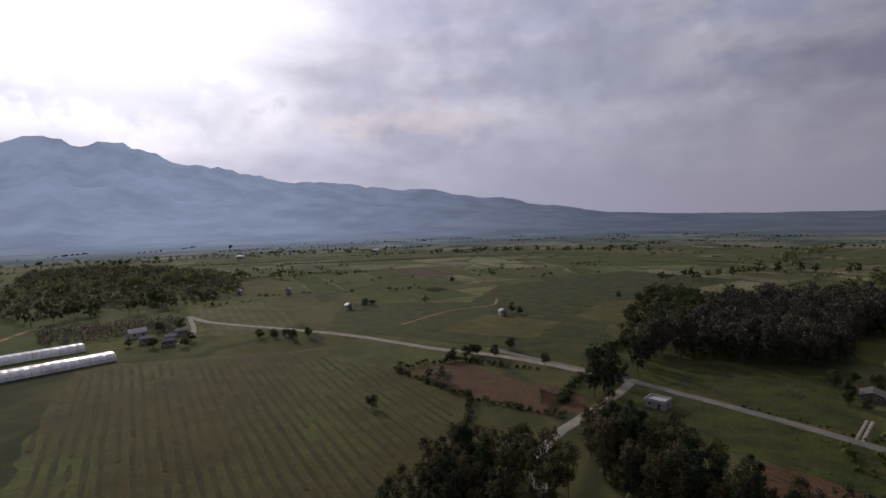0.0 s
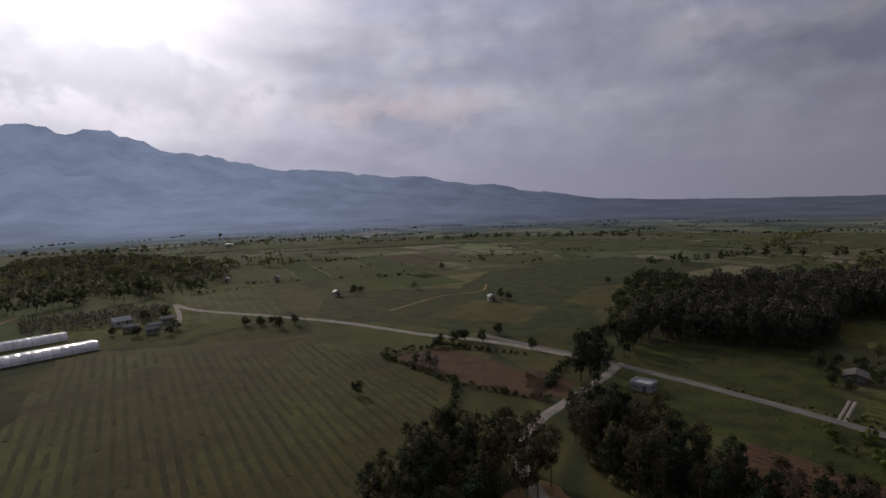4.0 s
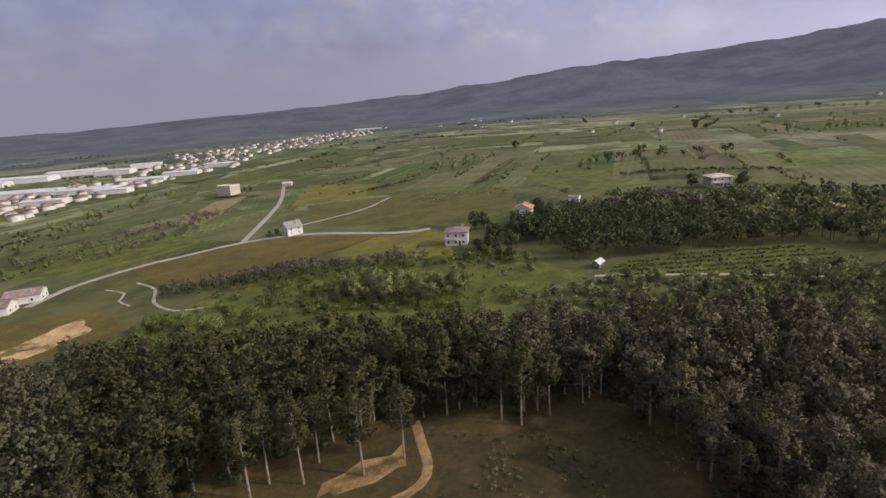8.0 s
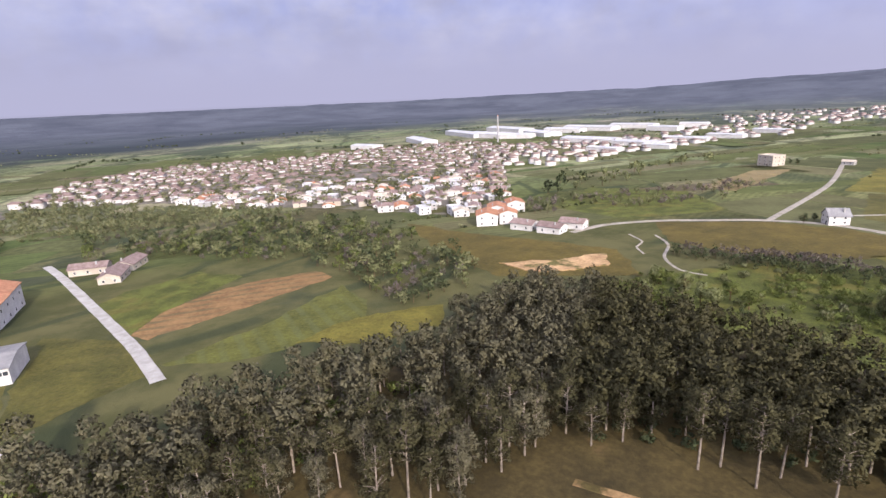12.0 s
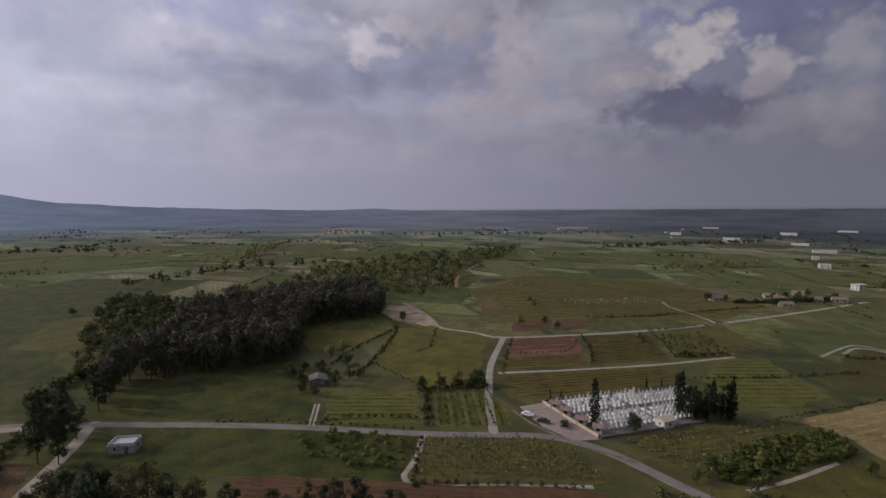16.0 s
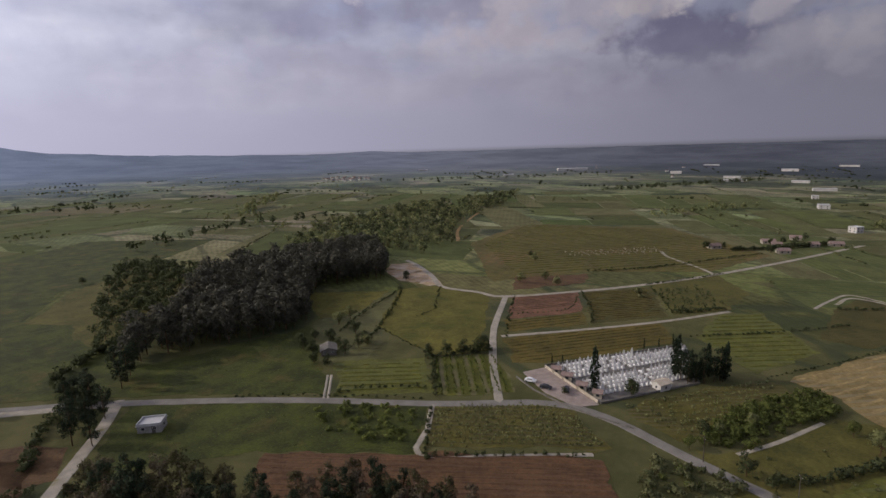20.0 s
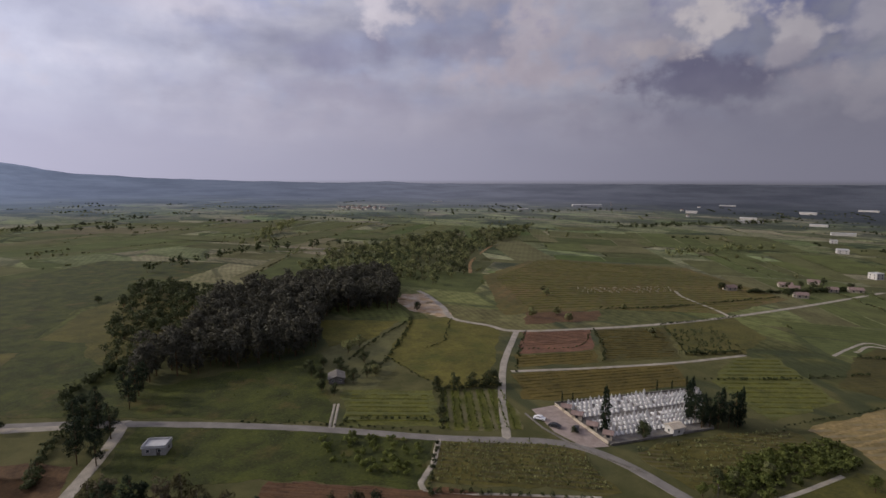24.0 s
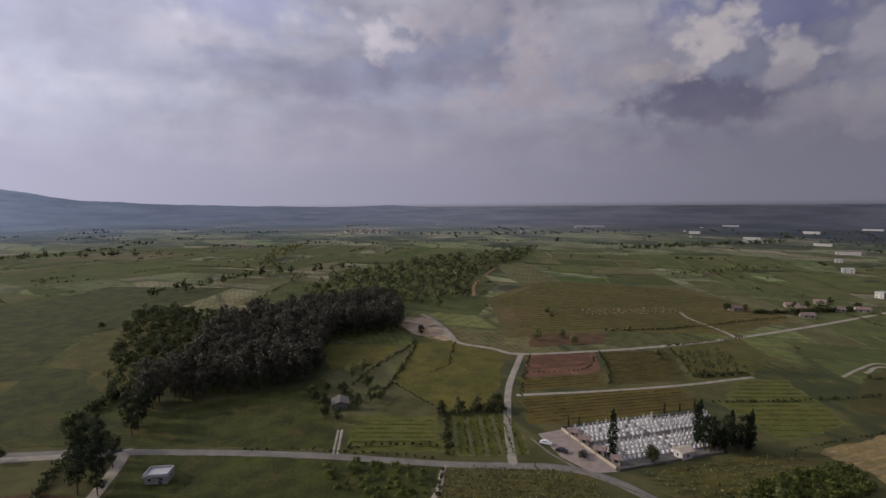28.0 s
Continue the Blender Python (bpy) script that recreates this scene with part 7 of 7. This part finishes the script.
wood_stuff("bramble", verge[::2], "bush", "garden_leaf", "rough olive weeds and brambles by the road", 59, (0.2, 0.7), 0.7, 1.2)
wood_stuff("bramble", verge[1::2], "bush", "green_leaf", "rough green weeds and brambles by the road", 60, (0.2, 0.8), 0.7, 1.2)
wood_stuff("bramble", [p for p in scatter([(124, 44), (131, 14), (150, -2), (196, -24), (193, 20), (160, 44), (140, 52)], 4.5, 61) if noise.noise((p[0] * 0.06, p[1] * 0.06, 8)) > 0.12], "bush", "garden_leaf", "low weeds inside the bend of the road", 62, (0.12, 0.4), 0.6, 1.4)
wood_stuff("bramble", scatter([(97, 131), (84, 145), (70, 150), (66, 138), (70, 126), (80, 113)], 4.0, 55), "bush", "green_leaf", "green scrub along the road", 56, (0.4, 0.9), 0.8, 1.2)
wood_stuff("bramble", scatter([(-110, 12), (-128, 14), (-136, -2), (-124, -20), (-100, -18), (-88, -4), (-92, 10)], 4.2, 57), "broad", "sage_leaf", "fresh green trees between the pines and the meadow", 58, (0.55, 0.95), 0.4, 1.4)
wood_stuff("garden_wood", [p for p in scatter([(-120, -36), (-132, -60), (-165, -66), (-196, -64), (-204, -6), (-212, 60), (-200, 36), (-176, 22), (-150, 14), (-142, 10), (-128, -4), (-118, -16)], 6.2, 59) if not inside(*p, [(-174, -18), (-176, 6), (-192, 8), (-192, -10)]) and not inside(*p, [(-173, -19), (-174, 4), (-150, 6), (-134, 0), (-136, -14), (-150, -20)])], "broad", "garden_leaf", "mixed garden trees round the pool", 60, (0.5, 1.0), 0.4, 1.4)
wood_stuff("meadow_wood", scatter([(-205, 100), (-201, 134), (-170, 112), (-160, 84), (-176, 88)], 5.5, 64) + scatter([(-118, 62), (-98, 66), (-104, 76), (-135, 90), (-150, 100)], 6.0, 65), "broad", "deep_leaf", "dark trees between the meadow and the crop field", 66, (0.6, 1.1), 0.4, 1.4)
sage_bush = Wood("broad", "willow_bush", "sage_leaf", "dark_bark", "large rounded grey green bush in the meadow", "meadow bushes", 4, 520)
tufts = scatter([(-170, 42), (-156, 74), (-180, 108), (-150, 96), (-98, 60), (-60, 50), (-46, 32), (-58, 8), (-100, -4), (-126, 4), (-139, 18)], 2.3, 68)
tr = random.Random(69)
wood_stuff("meadow_tufts", [p for p in tufts if noise.noise((p[0] * 0.06, p[1] * 0.06, 1)) + tr.uniform(-0.3, 0.3) > 0.1], "bush", "green_leaf", "tall tufts of grass and weeds in the meadow", 70, (0.10, 0.24), 0.15, 2.6)
for x, y, s in ((-95, 24, 2.6), (-96, 29, 2.2), (-85, 21, 2.7), (-90, 37, 2.8), (-87, 42, 2.4), (-86, 30, 2.3), (-109, 59, 2.3), (-105, 62, 2.5), (-120, 59, 1.6), (-133, 68, 1.7), (-103, 12, 1.5), (-80, 28, 2.3), (-76, 36, 2.5), (-72, 46, 2.5), (-94, 48, 1.6), (-66, 36, 2.3), (-100, 66, 1.9), (-128, 72, 1.3), (-112, 50, 1.0), (-140, 60, 0.8), (-146, 52, 0.7), (-130, 36, 0.6), (-138, 44, 0.6), (-120, 34, 0.6), (-150, 48, 0.7), (-114, 3, 1.7), (-121, 9, 1.6), (-125, -2, 1.8), (-80, 20, 1.6)):
    sage_bush.plant(x, y, s * 0.56, R, 0.85)
for x, y, s in ((-163, 9, 0.9), (-158, 12, 1.0), (-155, 8, 0.8), (-150, 7, 0.9), (-168, 14, 1.0), (-161, -24, 1.7), (-136, -20, 1.0), (-132, -16, 0.9), (-131, -2, 0.9), (-149, -24, 1.3), (-144, -27, 1.0), (-172, 8, 1.0), (-166, 18, 1.1), (-150, 14, 0.9), (-132, 6, 0.9), (-128, -10, 0.9), (-134, -22, 1.0), (-160, -24, 0.9), (-170, -26, 1.0), (-178, -16, 1.0), (-182, 20, 1.1), (-190, 40, 1.0), (-196, 52, 1.0), (-176, 30, 0.8), (-214, 40, 1.1)):
    (sage, broad, deep)[int(abs(x)) % 3].plant(x, y, s, R)
for x, y in scatter([(-122, -34), (-134, -52), (-165, -60), (-196, -58), (-204, -6), (-210, 56), (-198, 40), (-176, 30), (-150, 20), (-140, 12), (-124, 2)], 8.5, 93):
    if not inside(x, y, [(-168, -16), (-169, 1), (-150, 4), (-138, -2), (-140, -14), (-150, -17)]):
        (sage, broad, deep, sage)[R.randrange(4)].plant(x, y, R.uniform(0.55, 0.95), R)
blossom = Wood("broad", "blossom_tree", "pink_leaf", "dark_bark", "small tree covered in pink blossom in the meadow", "", 1, 900)
blossom.plant(-108, 17, 0.95, R)
cone_tree = Wood("cypress", "conifer", "cypress_leaf", "dark_bark", "small dark conical conifer in the row by the car park", "conifers of the row", 2, 950)
for i in range(13):
    u = i / 12
    cone_tree.plant(-182 + 28 * u + R.uniform(-0.5, 0.5), 45 + 29 * u + R.uniform(-0.5, 0.5), R.uniform(1.25, 1.5), R, 0.36)
for i in range(9):
    bush.plant(-139 - 2.4 * i, 18 + 2.1 * i, R.uniform(0.9, 1.3), R)
for x, y in scatter([(-176, 62), (-188, 66), (-186, 76), (-175, 72)], 3.4, 67):
    cone_tree.plant(x, y, R.uniform(0.9, 1.1), R, 0.55)
HOUSE_TREES = [(94, 192), (104, 184), (106, 192), (92, 178), (-122, -182), (-124, -172), (-128, -167), (-135, -190), (-146, -212), (-178, -210), (-169, -193), (-160, -177), (-155, -167), (-150, -172), (-165, -185), (-172, -200), (-117, -172), (-119, -164), (-122, -160), (-142, -214), (-166, -190), (-163, -177), (-132, -186), (-137, -190), (-126, -180), (-140, -182), (-148, -190), (-143, -176), (-152, -182), (-178, -200), (-186, -208), (-156, -200), (-172, -196), (-176, -204), (-158, -192), (-180, -210), (-172, -212), (-60, -296), (-66, -304), (-290, -168), (-278, -190), (-296, -184), (-300, -172), (-96, -560), (-100, -550), (96, 196), (106, 196), (112, 186), (90, 184), (94, 200), (118, 190), (108, 202), (-38, 218), (-34, 224), (-44, 213), (-26, 222), (-5, 214), (16, 196), (-130, 242), (-126, 236), (-122, 244), (-60, 157), (-19, 318), (-24, 322), (-83, 452), (-120, 325), (-48, 190), (-42, 186), (128, 160), (134, 156), (140, 152), (146, 149), (150, 150), (245, -52), (238, -50), (200, 262), (205, 268)]
for x, y in HOUSE_TREES:
    deep.plant(x, y, R.uniform(0.55, 0.85) * (1.6 if x < -125 and y < 0 else 1), R)
for x, y in ((311, 245), (321, 256), (251, 211), (269, 205), (262, 191), (323, 189), (682, 243), (718, 280), (702, 221), (104, 208), (96, 206), (121, 202), (117, 187), (122, 217), (131, 221), (-142, 246), (-138, 240), (-134, 244), (-145, 238), (-186, 214), (-176, 228), (-199, 214), (-172, 218), (-206, 244), (-198, 250), (-44, 222), (-36, 224), (-20, 236), (-124, 340), (-118, 336), (48, 386), (-62, 199)):
    (deep, sage)[int(y) % 2].plant(x, y, R.uniform(0.6, 1.0), R, 0.85)
for x, y in ((-45, 188), (-40, 184)):
    Wood("broad", "blossom_tree", "straw_leaf", "dark_bark", "small tree in pale white blossom by the brown field", "", 1, 970 + x).plant(x, y, 0.6, R)


for x, y, z in ((171, 23, 1.0), (174, 21, 0.9), (189, 14, 0.7), (192, 18, 0.8), (134, 45, 0.8), (146, 60, 0.7), (150, 57, 0.6), (162, 52, 0.7), (124, -7, 0.8), (136, 60, 0.6), (178, 30, 0.7)):
    (sage, broad, deep)[int(x) % 3].plant(x, y, z, R)


def hedge(points, size, seed, leaf="deep_leaf"):
    rng = random.Random(seed)
    line = smooth_line(points, 2.6)
    wood_stuff("hedge", [(p.x + rng.uniform(-0.7, 0.7), p.y + rng.uniform(-0.7, 0.7)) for p in line], "bush", leaf, "ragged hedge between two fields", seed, (size * 0.6, size * 1.3), 0.7, 1.2)


for i, (pts, s) in enumerate((([(168, 153), (185, 166), (222, 192)], 0.35), ([(99, 126), (88, 116), (79, 106)], 0.6), ([(84, 156), (96, 150), (112, 136)], 0.5), ([(196, 172), (224, 158), (256, 172)], 0.3), ([(128, 157), (117, 145), (107, 133)], 0.7), ([(134, 203), (131, 180), (129, 160)], 0.3), ([(118, 189), (150, 215), (173, 236), (186, 250)], 0.6), ([(126, 158), (150, 147)], 1.1), ([(56, 177), (78, 158), (101, 134)], 0.35), ([(176, 243), (145, 227), (118, 209)], 0.5), ([(214, 138), (236, 152), (258, 171)], 0.45), ([(258, 118), (282, 134), (301, 150)], 0.4), ([(230, 97), (250, 82), (275, 66), (300, 52)], 0.45), ([(304, 154), (340, 142), (372, 133)], 0.45), ([(310, 198), (350, 176), (400, 160), (470, 138)], 0.5), ([(205, 236), (190, 222), (172, 205), (158, 202)], 0.35), ([(-60, 201), (-40, 213), (-8, 206)], 0.8), ([(-62, 196), (-28, 170), (0, 160)], 0.7), ([(0, 172), (8, 196), (20, 204)], 1.0), ([(205, 60), (240, 46), (284, 30)], 0.35), ([(134, 39), (146, 31), (158, 25), (172, 18), (198, 12)], 0.9), ([(82, 106), (112, 78)], 0.4), ([(260, 116), (284, 102)], 0.9), ([(-30, 168), (-28, 140), (-36, 118)], 0.7), ([(20, 202), (14, 230), (30, 250), (48, 270)], 1.3), ([(470, 160), (500, 140), (560, 112)], 1.6), ([(330, 60), (350, 40), (360, 10)], 0.6), ([(-150, -406), (-180, -412), (-216, -421)], 0.8), ([(-200, 135), (-212, 145), (-222, 150)], 1.2), ([(-300, -260), (-330, -230), (-350, -180)], 0.8))):
    hedge(pts, s, 1200 + 10 * i)


BANK_WOOD = [(74, -306), (24, -330), (-20, -346), (-62, -428), (-40, -446), (10, -396), (70, -366), (110, -340)]
bank_wood = [p for p in scatter(BANK_WOOD, 7.0, 95) if noise.noise((p[0] * 0.03, p[1] * 0.03, 5)) > -0.1]
wood_stuff("bank_wood", bank_wood[::2], "twiggy", "garden_leaf", "olive bushes below the village edge", 96, (0.4, 0.9), 0.9, 0.9)
wood_stuff("bank_wood", bank_wood[1::2], "twiggy", "brown_leaf", "brown budding bushes below the village edge", 97, (0.4, 0.9), 0.9, 0.9)


def belt(points, width, gap, seed, leaf, label):
    """A belt of trees across the far plain."""
    rng = random.Random(seed)
    line = smooth_line(points, gap)
    out = []
    for p in line:
        for _ in range(max(1, int(width / gap))):
            out.append((p.x + rng.uniform(-width, width), p.y + rng.uniform(-width, width) * 0.5))
    wood_stuff("tree_belt", out, "twiggy", leaf, label, seed, (0.8, 1.6), 0.35, 1.7)


for i, (pts, w) in enumerate((([(-420, -540), (-450, -560)], 10), ([(-560, -300), (-640, -120), (-660, 40)], 14), ([(-480, -60), (-500, 60), (-470, 160)], 10), ([(-420, 300), (-330, 420), (-240, 470)], 18), ([(-380, 190), (-300, 260), (-250, 330)], 20), ([(-700, 620), (-520, 800), (-300, 900)], 16), ([(-200, 830), (0, 900), (180, 860)], 14), ([(240, 620), (330, 760), (420, 900)], 14), ([(100, 480), (220, 560), (330, 560)], 10), ([(620, 300), (720, 280), (800, 240)], 10), ([(900, 520), (1100, 460), (1300, 380)], 20), ([(-900, -600), (-1100, -300), (-1200, 100)], 30), ([(800, 1100), (1100, 900), (1400, 800)], 30), ([(-250, -430), (-330, -470), (-300, -520)], 10), ([(-330, -330), (-380, -300), (-420, -250)], 10), ([(60, -420), (30, -520), (-20, -600)], 16), ([(120, -350), (80, -420), (90, -480)], 14), ([(640, 60), (700, 90), (760, 80)], 8))):
    belt(pts, w, 9 if w < 25 else 16, 1500 + i, ("deep_leaf", "sage_leaf")[i % 2], "belt of trees far out on the plain")


def field_edges(name, inner, outer, count, seed, leaf, size, label):
    """Broken lines of bushes and small trees along the field edges of the plain."""
    rng = random.Random(seed)
    out = []
    for _ in range(count):
        r = inner * (outer / inner) ** rng.random()
        a = rng.uniform(0, 2 * math.pi)
        x, y = r * math.cos(a), r * math.sin(a)
        t = radians(38 + rng.choice((0, 0, 90)) + rng.gauss(0, 9))
        long = rng.uniform(0.05, 0.16) * r
        for i in range(int(long / (0.008 * r))):
            u = i * 0.008 * r
            px, py = x + u * math.cos(t) + rng.gauss(0, 1.0), y + u * math.sin(t) + rng.gauss(0, 1.0)
            if rng.random() < 0.72 and not inside(px, py, WEST) and not inside(px, py, EAST) and not any(inside(px, py, q) for q in KEEP):
                out.append((px, py))
    wood_stuff(name, out, "bush", leaf, label, seed, size, 0.25, 2.2)


# open fields that carry no bushes
KEEP = [[(240, 225), (330, 330), (470, 380), (560, 250), (470, 130), (372, 142), (310, 198)], [(-120, 262), (-50, 245), (20, 222), (30, 300), (-30, 360), (-140, 340)], [(256, 116), (300, 150), (305, 152), (368, 136), (330, 40), (230, 0), (228, -9), (186, 24), (200, 100)], [(8, -292), (-18, -296), (-46, -298), (-76, -284), (-106, -246), (-70, -232), (-30, -232), (0, -250)], [(200, -20), (335, -60), (340, -150), (160, -170), (120, -80)], [(-316, -290), (-249, -200), (-221, -206), (-273, -345)], [(-190, 230), (-110, 330), (0, 400), (60, 400), (60, 200), (-120, 200)]]
field_edges("field_bushes", 290, 800, 40, 2001, "garden_leaf", (0.4, 1.1), "broken lines of bushes along the field edges")
field_edges("plain_trees", 900, 2300, 200, 2005, "deep_leaf", (0.9, 2.0), "dark belts of trees far across the plain")
field_edges("plain_trees", 800, 1700, 170, 2003, "garden_leaf", (0.6, 1.4), "lines of dark trees across the plain")


# ---- narrow fields of the plain, with hedges on their borders ----
def crop_material(name, angle):
    """Many crops, one for each field, in faint rows that run at the given angle in degrees."""
    m = bpy.data.materials.new(name)
    m.use_nodes = True
    m.node_tree.nodes.clear()
    k = Nodes(m.node_tree)
    co = k.put("ShaderNodeTexCoord").outputs["Object"]
    own = k.put("ShaderNodeNewGeometry").outputs["Random Per Island"]
    base = k.ramp(own, [(0.0, (0.052, 0.062, 0.022)), (0.16, (0.074, 0.084, 0.028)), (0.30, (0.060, 0.064, 0.026)), (0.44, (0.084, 0.086, 0.034)), (0.56, (0.054, 0.074, 0.022)), (0.68, (0.076, 0.076, 0.032)), (0.80, (0.098, 0.092, 0.044)), (0.90, (0.064, 0.072, 0.026)), (0.97, (0.118, 0.108, 0.058)), (1.0, (0.082, 0.066, 0.040))])
    sp = k.put("ShaderNodeSeparateXYZ", {0: co})
    across = k.math("ADD", k.math("MULTIPLY", sp.outputs[0], -math.sin(radians(angle))), k.math("MULTIPLY", sp.outputs[1], math.cos(radians(angle))))
    wave = k.step(k.math("SINE", k.math("MULTIPLY", k.math("ADD", across, k.math("MULTIPLY", k.noise(co, 0.2, 2.0), 1.2)), 1.15)), -0.6, 0.8)
    keep = k.step(k.math("FRACT", k.math("MULTIPLY", own, 7.3)), 0.35, 0.6)
    worn = k.step(k.noise(co, 0.045, 6.0, 0.65), 0.3, 0.7)
    fine = k.step(k.noise(co, 0.5, 6.0, 0.7), 0.3, 0.7)
    tone = k.math("ADD", 0.78, k.math("ADD", k.math("MULTIPLY", worn, 0.50), k.math("ADD", k.math("MULTIPLY", fine, 0.30), k.math("MULTIPLY", k.math("MULTIPLY", wave, keep), 0.16))))
    base = k.put("ShaderNodeVectorMath", {0: base, 1: k.put("ShaderNodeCombineXYZ", {0: tone, 1: tone, 2: tone}).outputs[0]}, op="MULTIPLY").outputs[0]
    bs = k.put("ShaderNodeBsdfPrincipled", {"Base Color": base, "Roughness": 0.95})
    bs.inputs["Specular IOR Level"].default_value = 0.1
    k.tree.links.new(bs.outputs[0], k.put("ShaderNodeOutputMaterial").inputs[0])
    return m


def narrow_fields():
    """Splits the plain into blocks and the blocks into narrow fields; returns the hedge spots."""
    rng = random.Random(2100)
    slabs, lines = {38: ([], []), 128: ([], [])}, []
    main = radians(38)
    for bu in range(-6, 6):
        for bv in range(-8, 8):
            u0, v0 = bu * 190 + rng.uniform(-14, 14), bv * 135 + rng.uniform(-10, 10)
            lean = main + rng.gauss(0, 0.10)
            cx, cy = (u0 + 95) * math.cos(main) - (v0 + 67) * math.sin(main), (u0 + 95) * math.sin(main) + (v0 + 67) * math.cos(main)
            rows_along = rng.random() < 0.6
            cells, at = [], -67.0
            while at < 55:
                wide = rng.choice((18, 24, 30, 40, 55)) * rng.uniform(0.85, 1.15)
                cut = rng.uniform(-50, 50)
                for lo, hi in (((-95, cut), (cut, 95)) if rng.random() < 0.6 else ((-95, 95),)):
                    cells.append((lo + 1.0, hi - 1.0, at + 0.7, min(at + wide, 67) - 0.7))
                at += wide
            for a0, a1, b0, b1 in cells:
                if not rows_along:
                    a0, a1, b0, b1 = b0 * 1.4, b1 * 1.4, a0 * 0.7, a1 * 0.7
                put = lambda a, b: (cx + a * math.cos(lean) - b * math.sin(lean), cy + a * math.sin(lean) + b * math.cos(lean))
                mx, my = put((a0 + a1) / 2, (b0 + b1) / 2)
                r = math.hypot(mx, my)
                if not 235 < r < 1000 or any(inside(mx, my, q) for q in PLOTS) or any(inside(mx, my, q) for q in WOODS) or rng.random() < 0.12:
                    continue
                vs, fs = slabs[38 if rows_along else 128]
                n = len(vs)
                ring = []
                for (pa, pb), (qa, qb) in zip(((a0, b0), (a1, b0), (a1, b1), (a0, b1)), ((a1, b0), (a1, b1), (a0, b1), (a0, b0))):
                    cuts = max(2, int(math.hypot(qa - pa, qb - pb) / 14))
                    for i in range(cuts):
                        x, y = put(pa + (qa - pa) * i / cuts, pb + (qb - pb) * i / cuts)
                        x += 1.6 * noise.noise((x * 0.06, y * 0.06, 4))
                        y += 1.6 * noise.noise((x * 0.06, y * 0.06, 8))
                        far = min(1.0, max(0.0, (math.hypot(x, y) - 640) / 80))
                        ring.append((x, y, gz(x, y) + 0.02 + 0.9 * far))
                vs += ring
                fs.append(tuple(range(n, n + len(ring))))
                for side in (b0, b1):
                    if rng.random() < (0.26 if r < 600 else 0.34):
                        s0, s1 = sorted((rng.uniform(a0, a1), rng.uniform(a0, a1)))
                        a = s0
                        while a < s1:
                            lines.append((*put(a, side + rng.gauss(0, 0.8)), r))
                            a += rng.uniform(2.2, 6.0) * (1 if r < 600 else 1.5)
                if rng.random() < 0.14:
                    for _ in range(rng.randrange(2, 9)):
                        lines.append((*put(rng.choice((a0, a1)) + rng.gauss(0, 3), rng.choice((b0, b1)) + rng.gauss(0, 3)), r))
    for angle, (vs, fs) in slabs.items():
        tagged(new("narrow_fields", mesh("narrow_fields", vs, fs, crop_material("crops of the plain", angle))), "narrow green, olive and straw coloured fields of the plain", "fields", kind="stuff")
    return [(x, y) for x, y, r in lines if not any(inside(x, y, q) for q in KEEP + [WEST, EAST])]


WOODS = [GROVE, SCRUB, RAVINE, VILLAGE_WOOD, PINES_SOUTH]
borders = narrow_fields()
random.Random(2101).shuffle(borders)
cut = len(borders) // 10
for lo, hi, shape, leaf, size, words in ((0, 5, "bush", "garden_leaf", (0.25, 0.9), "olive green bushes on the borders of the narrow fields"), (5, 7, "bush", "deep_leaf", (0.25, 0.9), "dark bushes on the borders of the narrow fields"), (7, 9, "bush", "sage_leaf", (0.25, 0.9), "grey green bushes on the borders of the narrow fields"), (9, 10, "twiggy", "garden_leaf", (0.4, 0.9), "single dark trees on the borders of the narrow fields")):
    wood_stuff("border_bushes", borders[cut * lo:cut * hi], shape, leaf, words, 2110 + lo, size, 0.28, 2.0)

for x, y in scatter([(-52, -165), (-82, -132), (-92, -142), (-62, -178)], 6.0, 91):
    sage.plant(x, y, R.uniform(0.8, 1.2), R, 1.15)
for x, y in scatter([(20, -168), (0, -158), (-40, -138), (-44, -150), (-10, -190), (6, -192)], 11, 94):
    (sage, broad, deep)[R.randrange(3)].plant(x, y, R.uniform(0.5, 1.0), R)
for x, y in scatter([(-130, -115), (-160, -86), (-188, -70), (-180, -60), (-136, -58), (-104, -84)], 11, 92):
    (sage, broad, deep)[R.randrange(3)].plant(x, y, R.uniform(0.45, 0.8), R)


# ---- utility poles ----
def utility_pole():
    ob = tagged(new("utility_pole"), "slim weathered wooden utility pole beside the road", "pole", "poles along the road")
    vs, fs = [], []
    limb(vs, fs, (0, 0, -0.4), (0, 0, 7.6), 0.13, 0.09, 8)
    new("post", mesh("post", vs, fs, M["wood"])).parent = ob
    arm = box_part("crossarm", (-0.7, 0.7, -0.05, 0.05, 6.9, 7.02), M["wood"], ob)
    for x in (-0.6, 0.0, 0.6):
        box_part("insulator", (x - 0.04, x + 0.04, -0.04, 0.04, 7.022, 7.18 if x else 7.5), M["white_wall"], arm)
    return ob


first = None
for x, y in ((131, 13), (136, 2), (150, -10), (127, 30), (128, 52), (176, -20), (206, -32)):
    pole = utility_pole() if first is None else copy_thing(first, Matrix())
    first = first or pole
    stand(pole, x + 4.5, y + 3, 40)
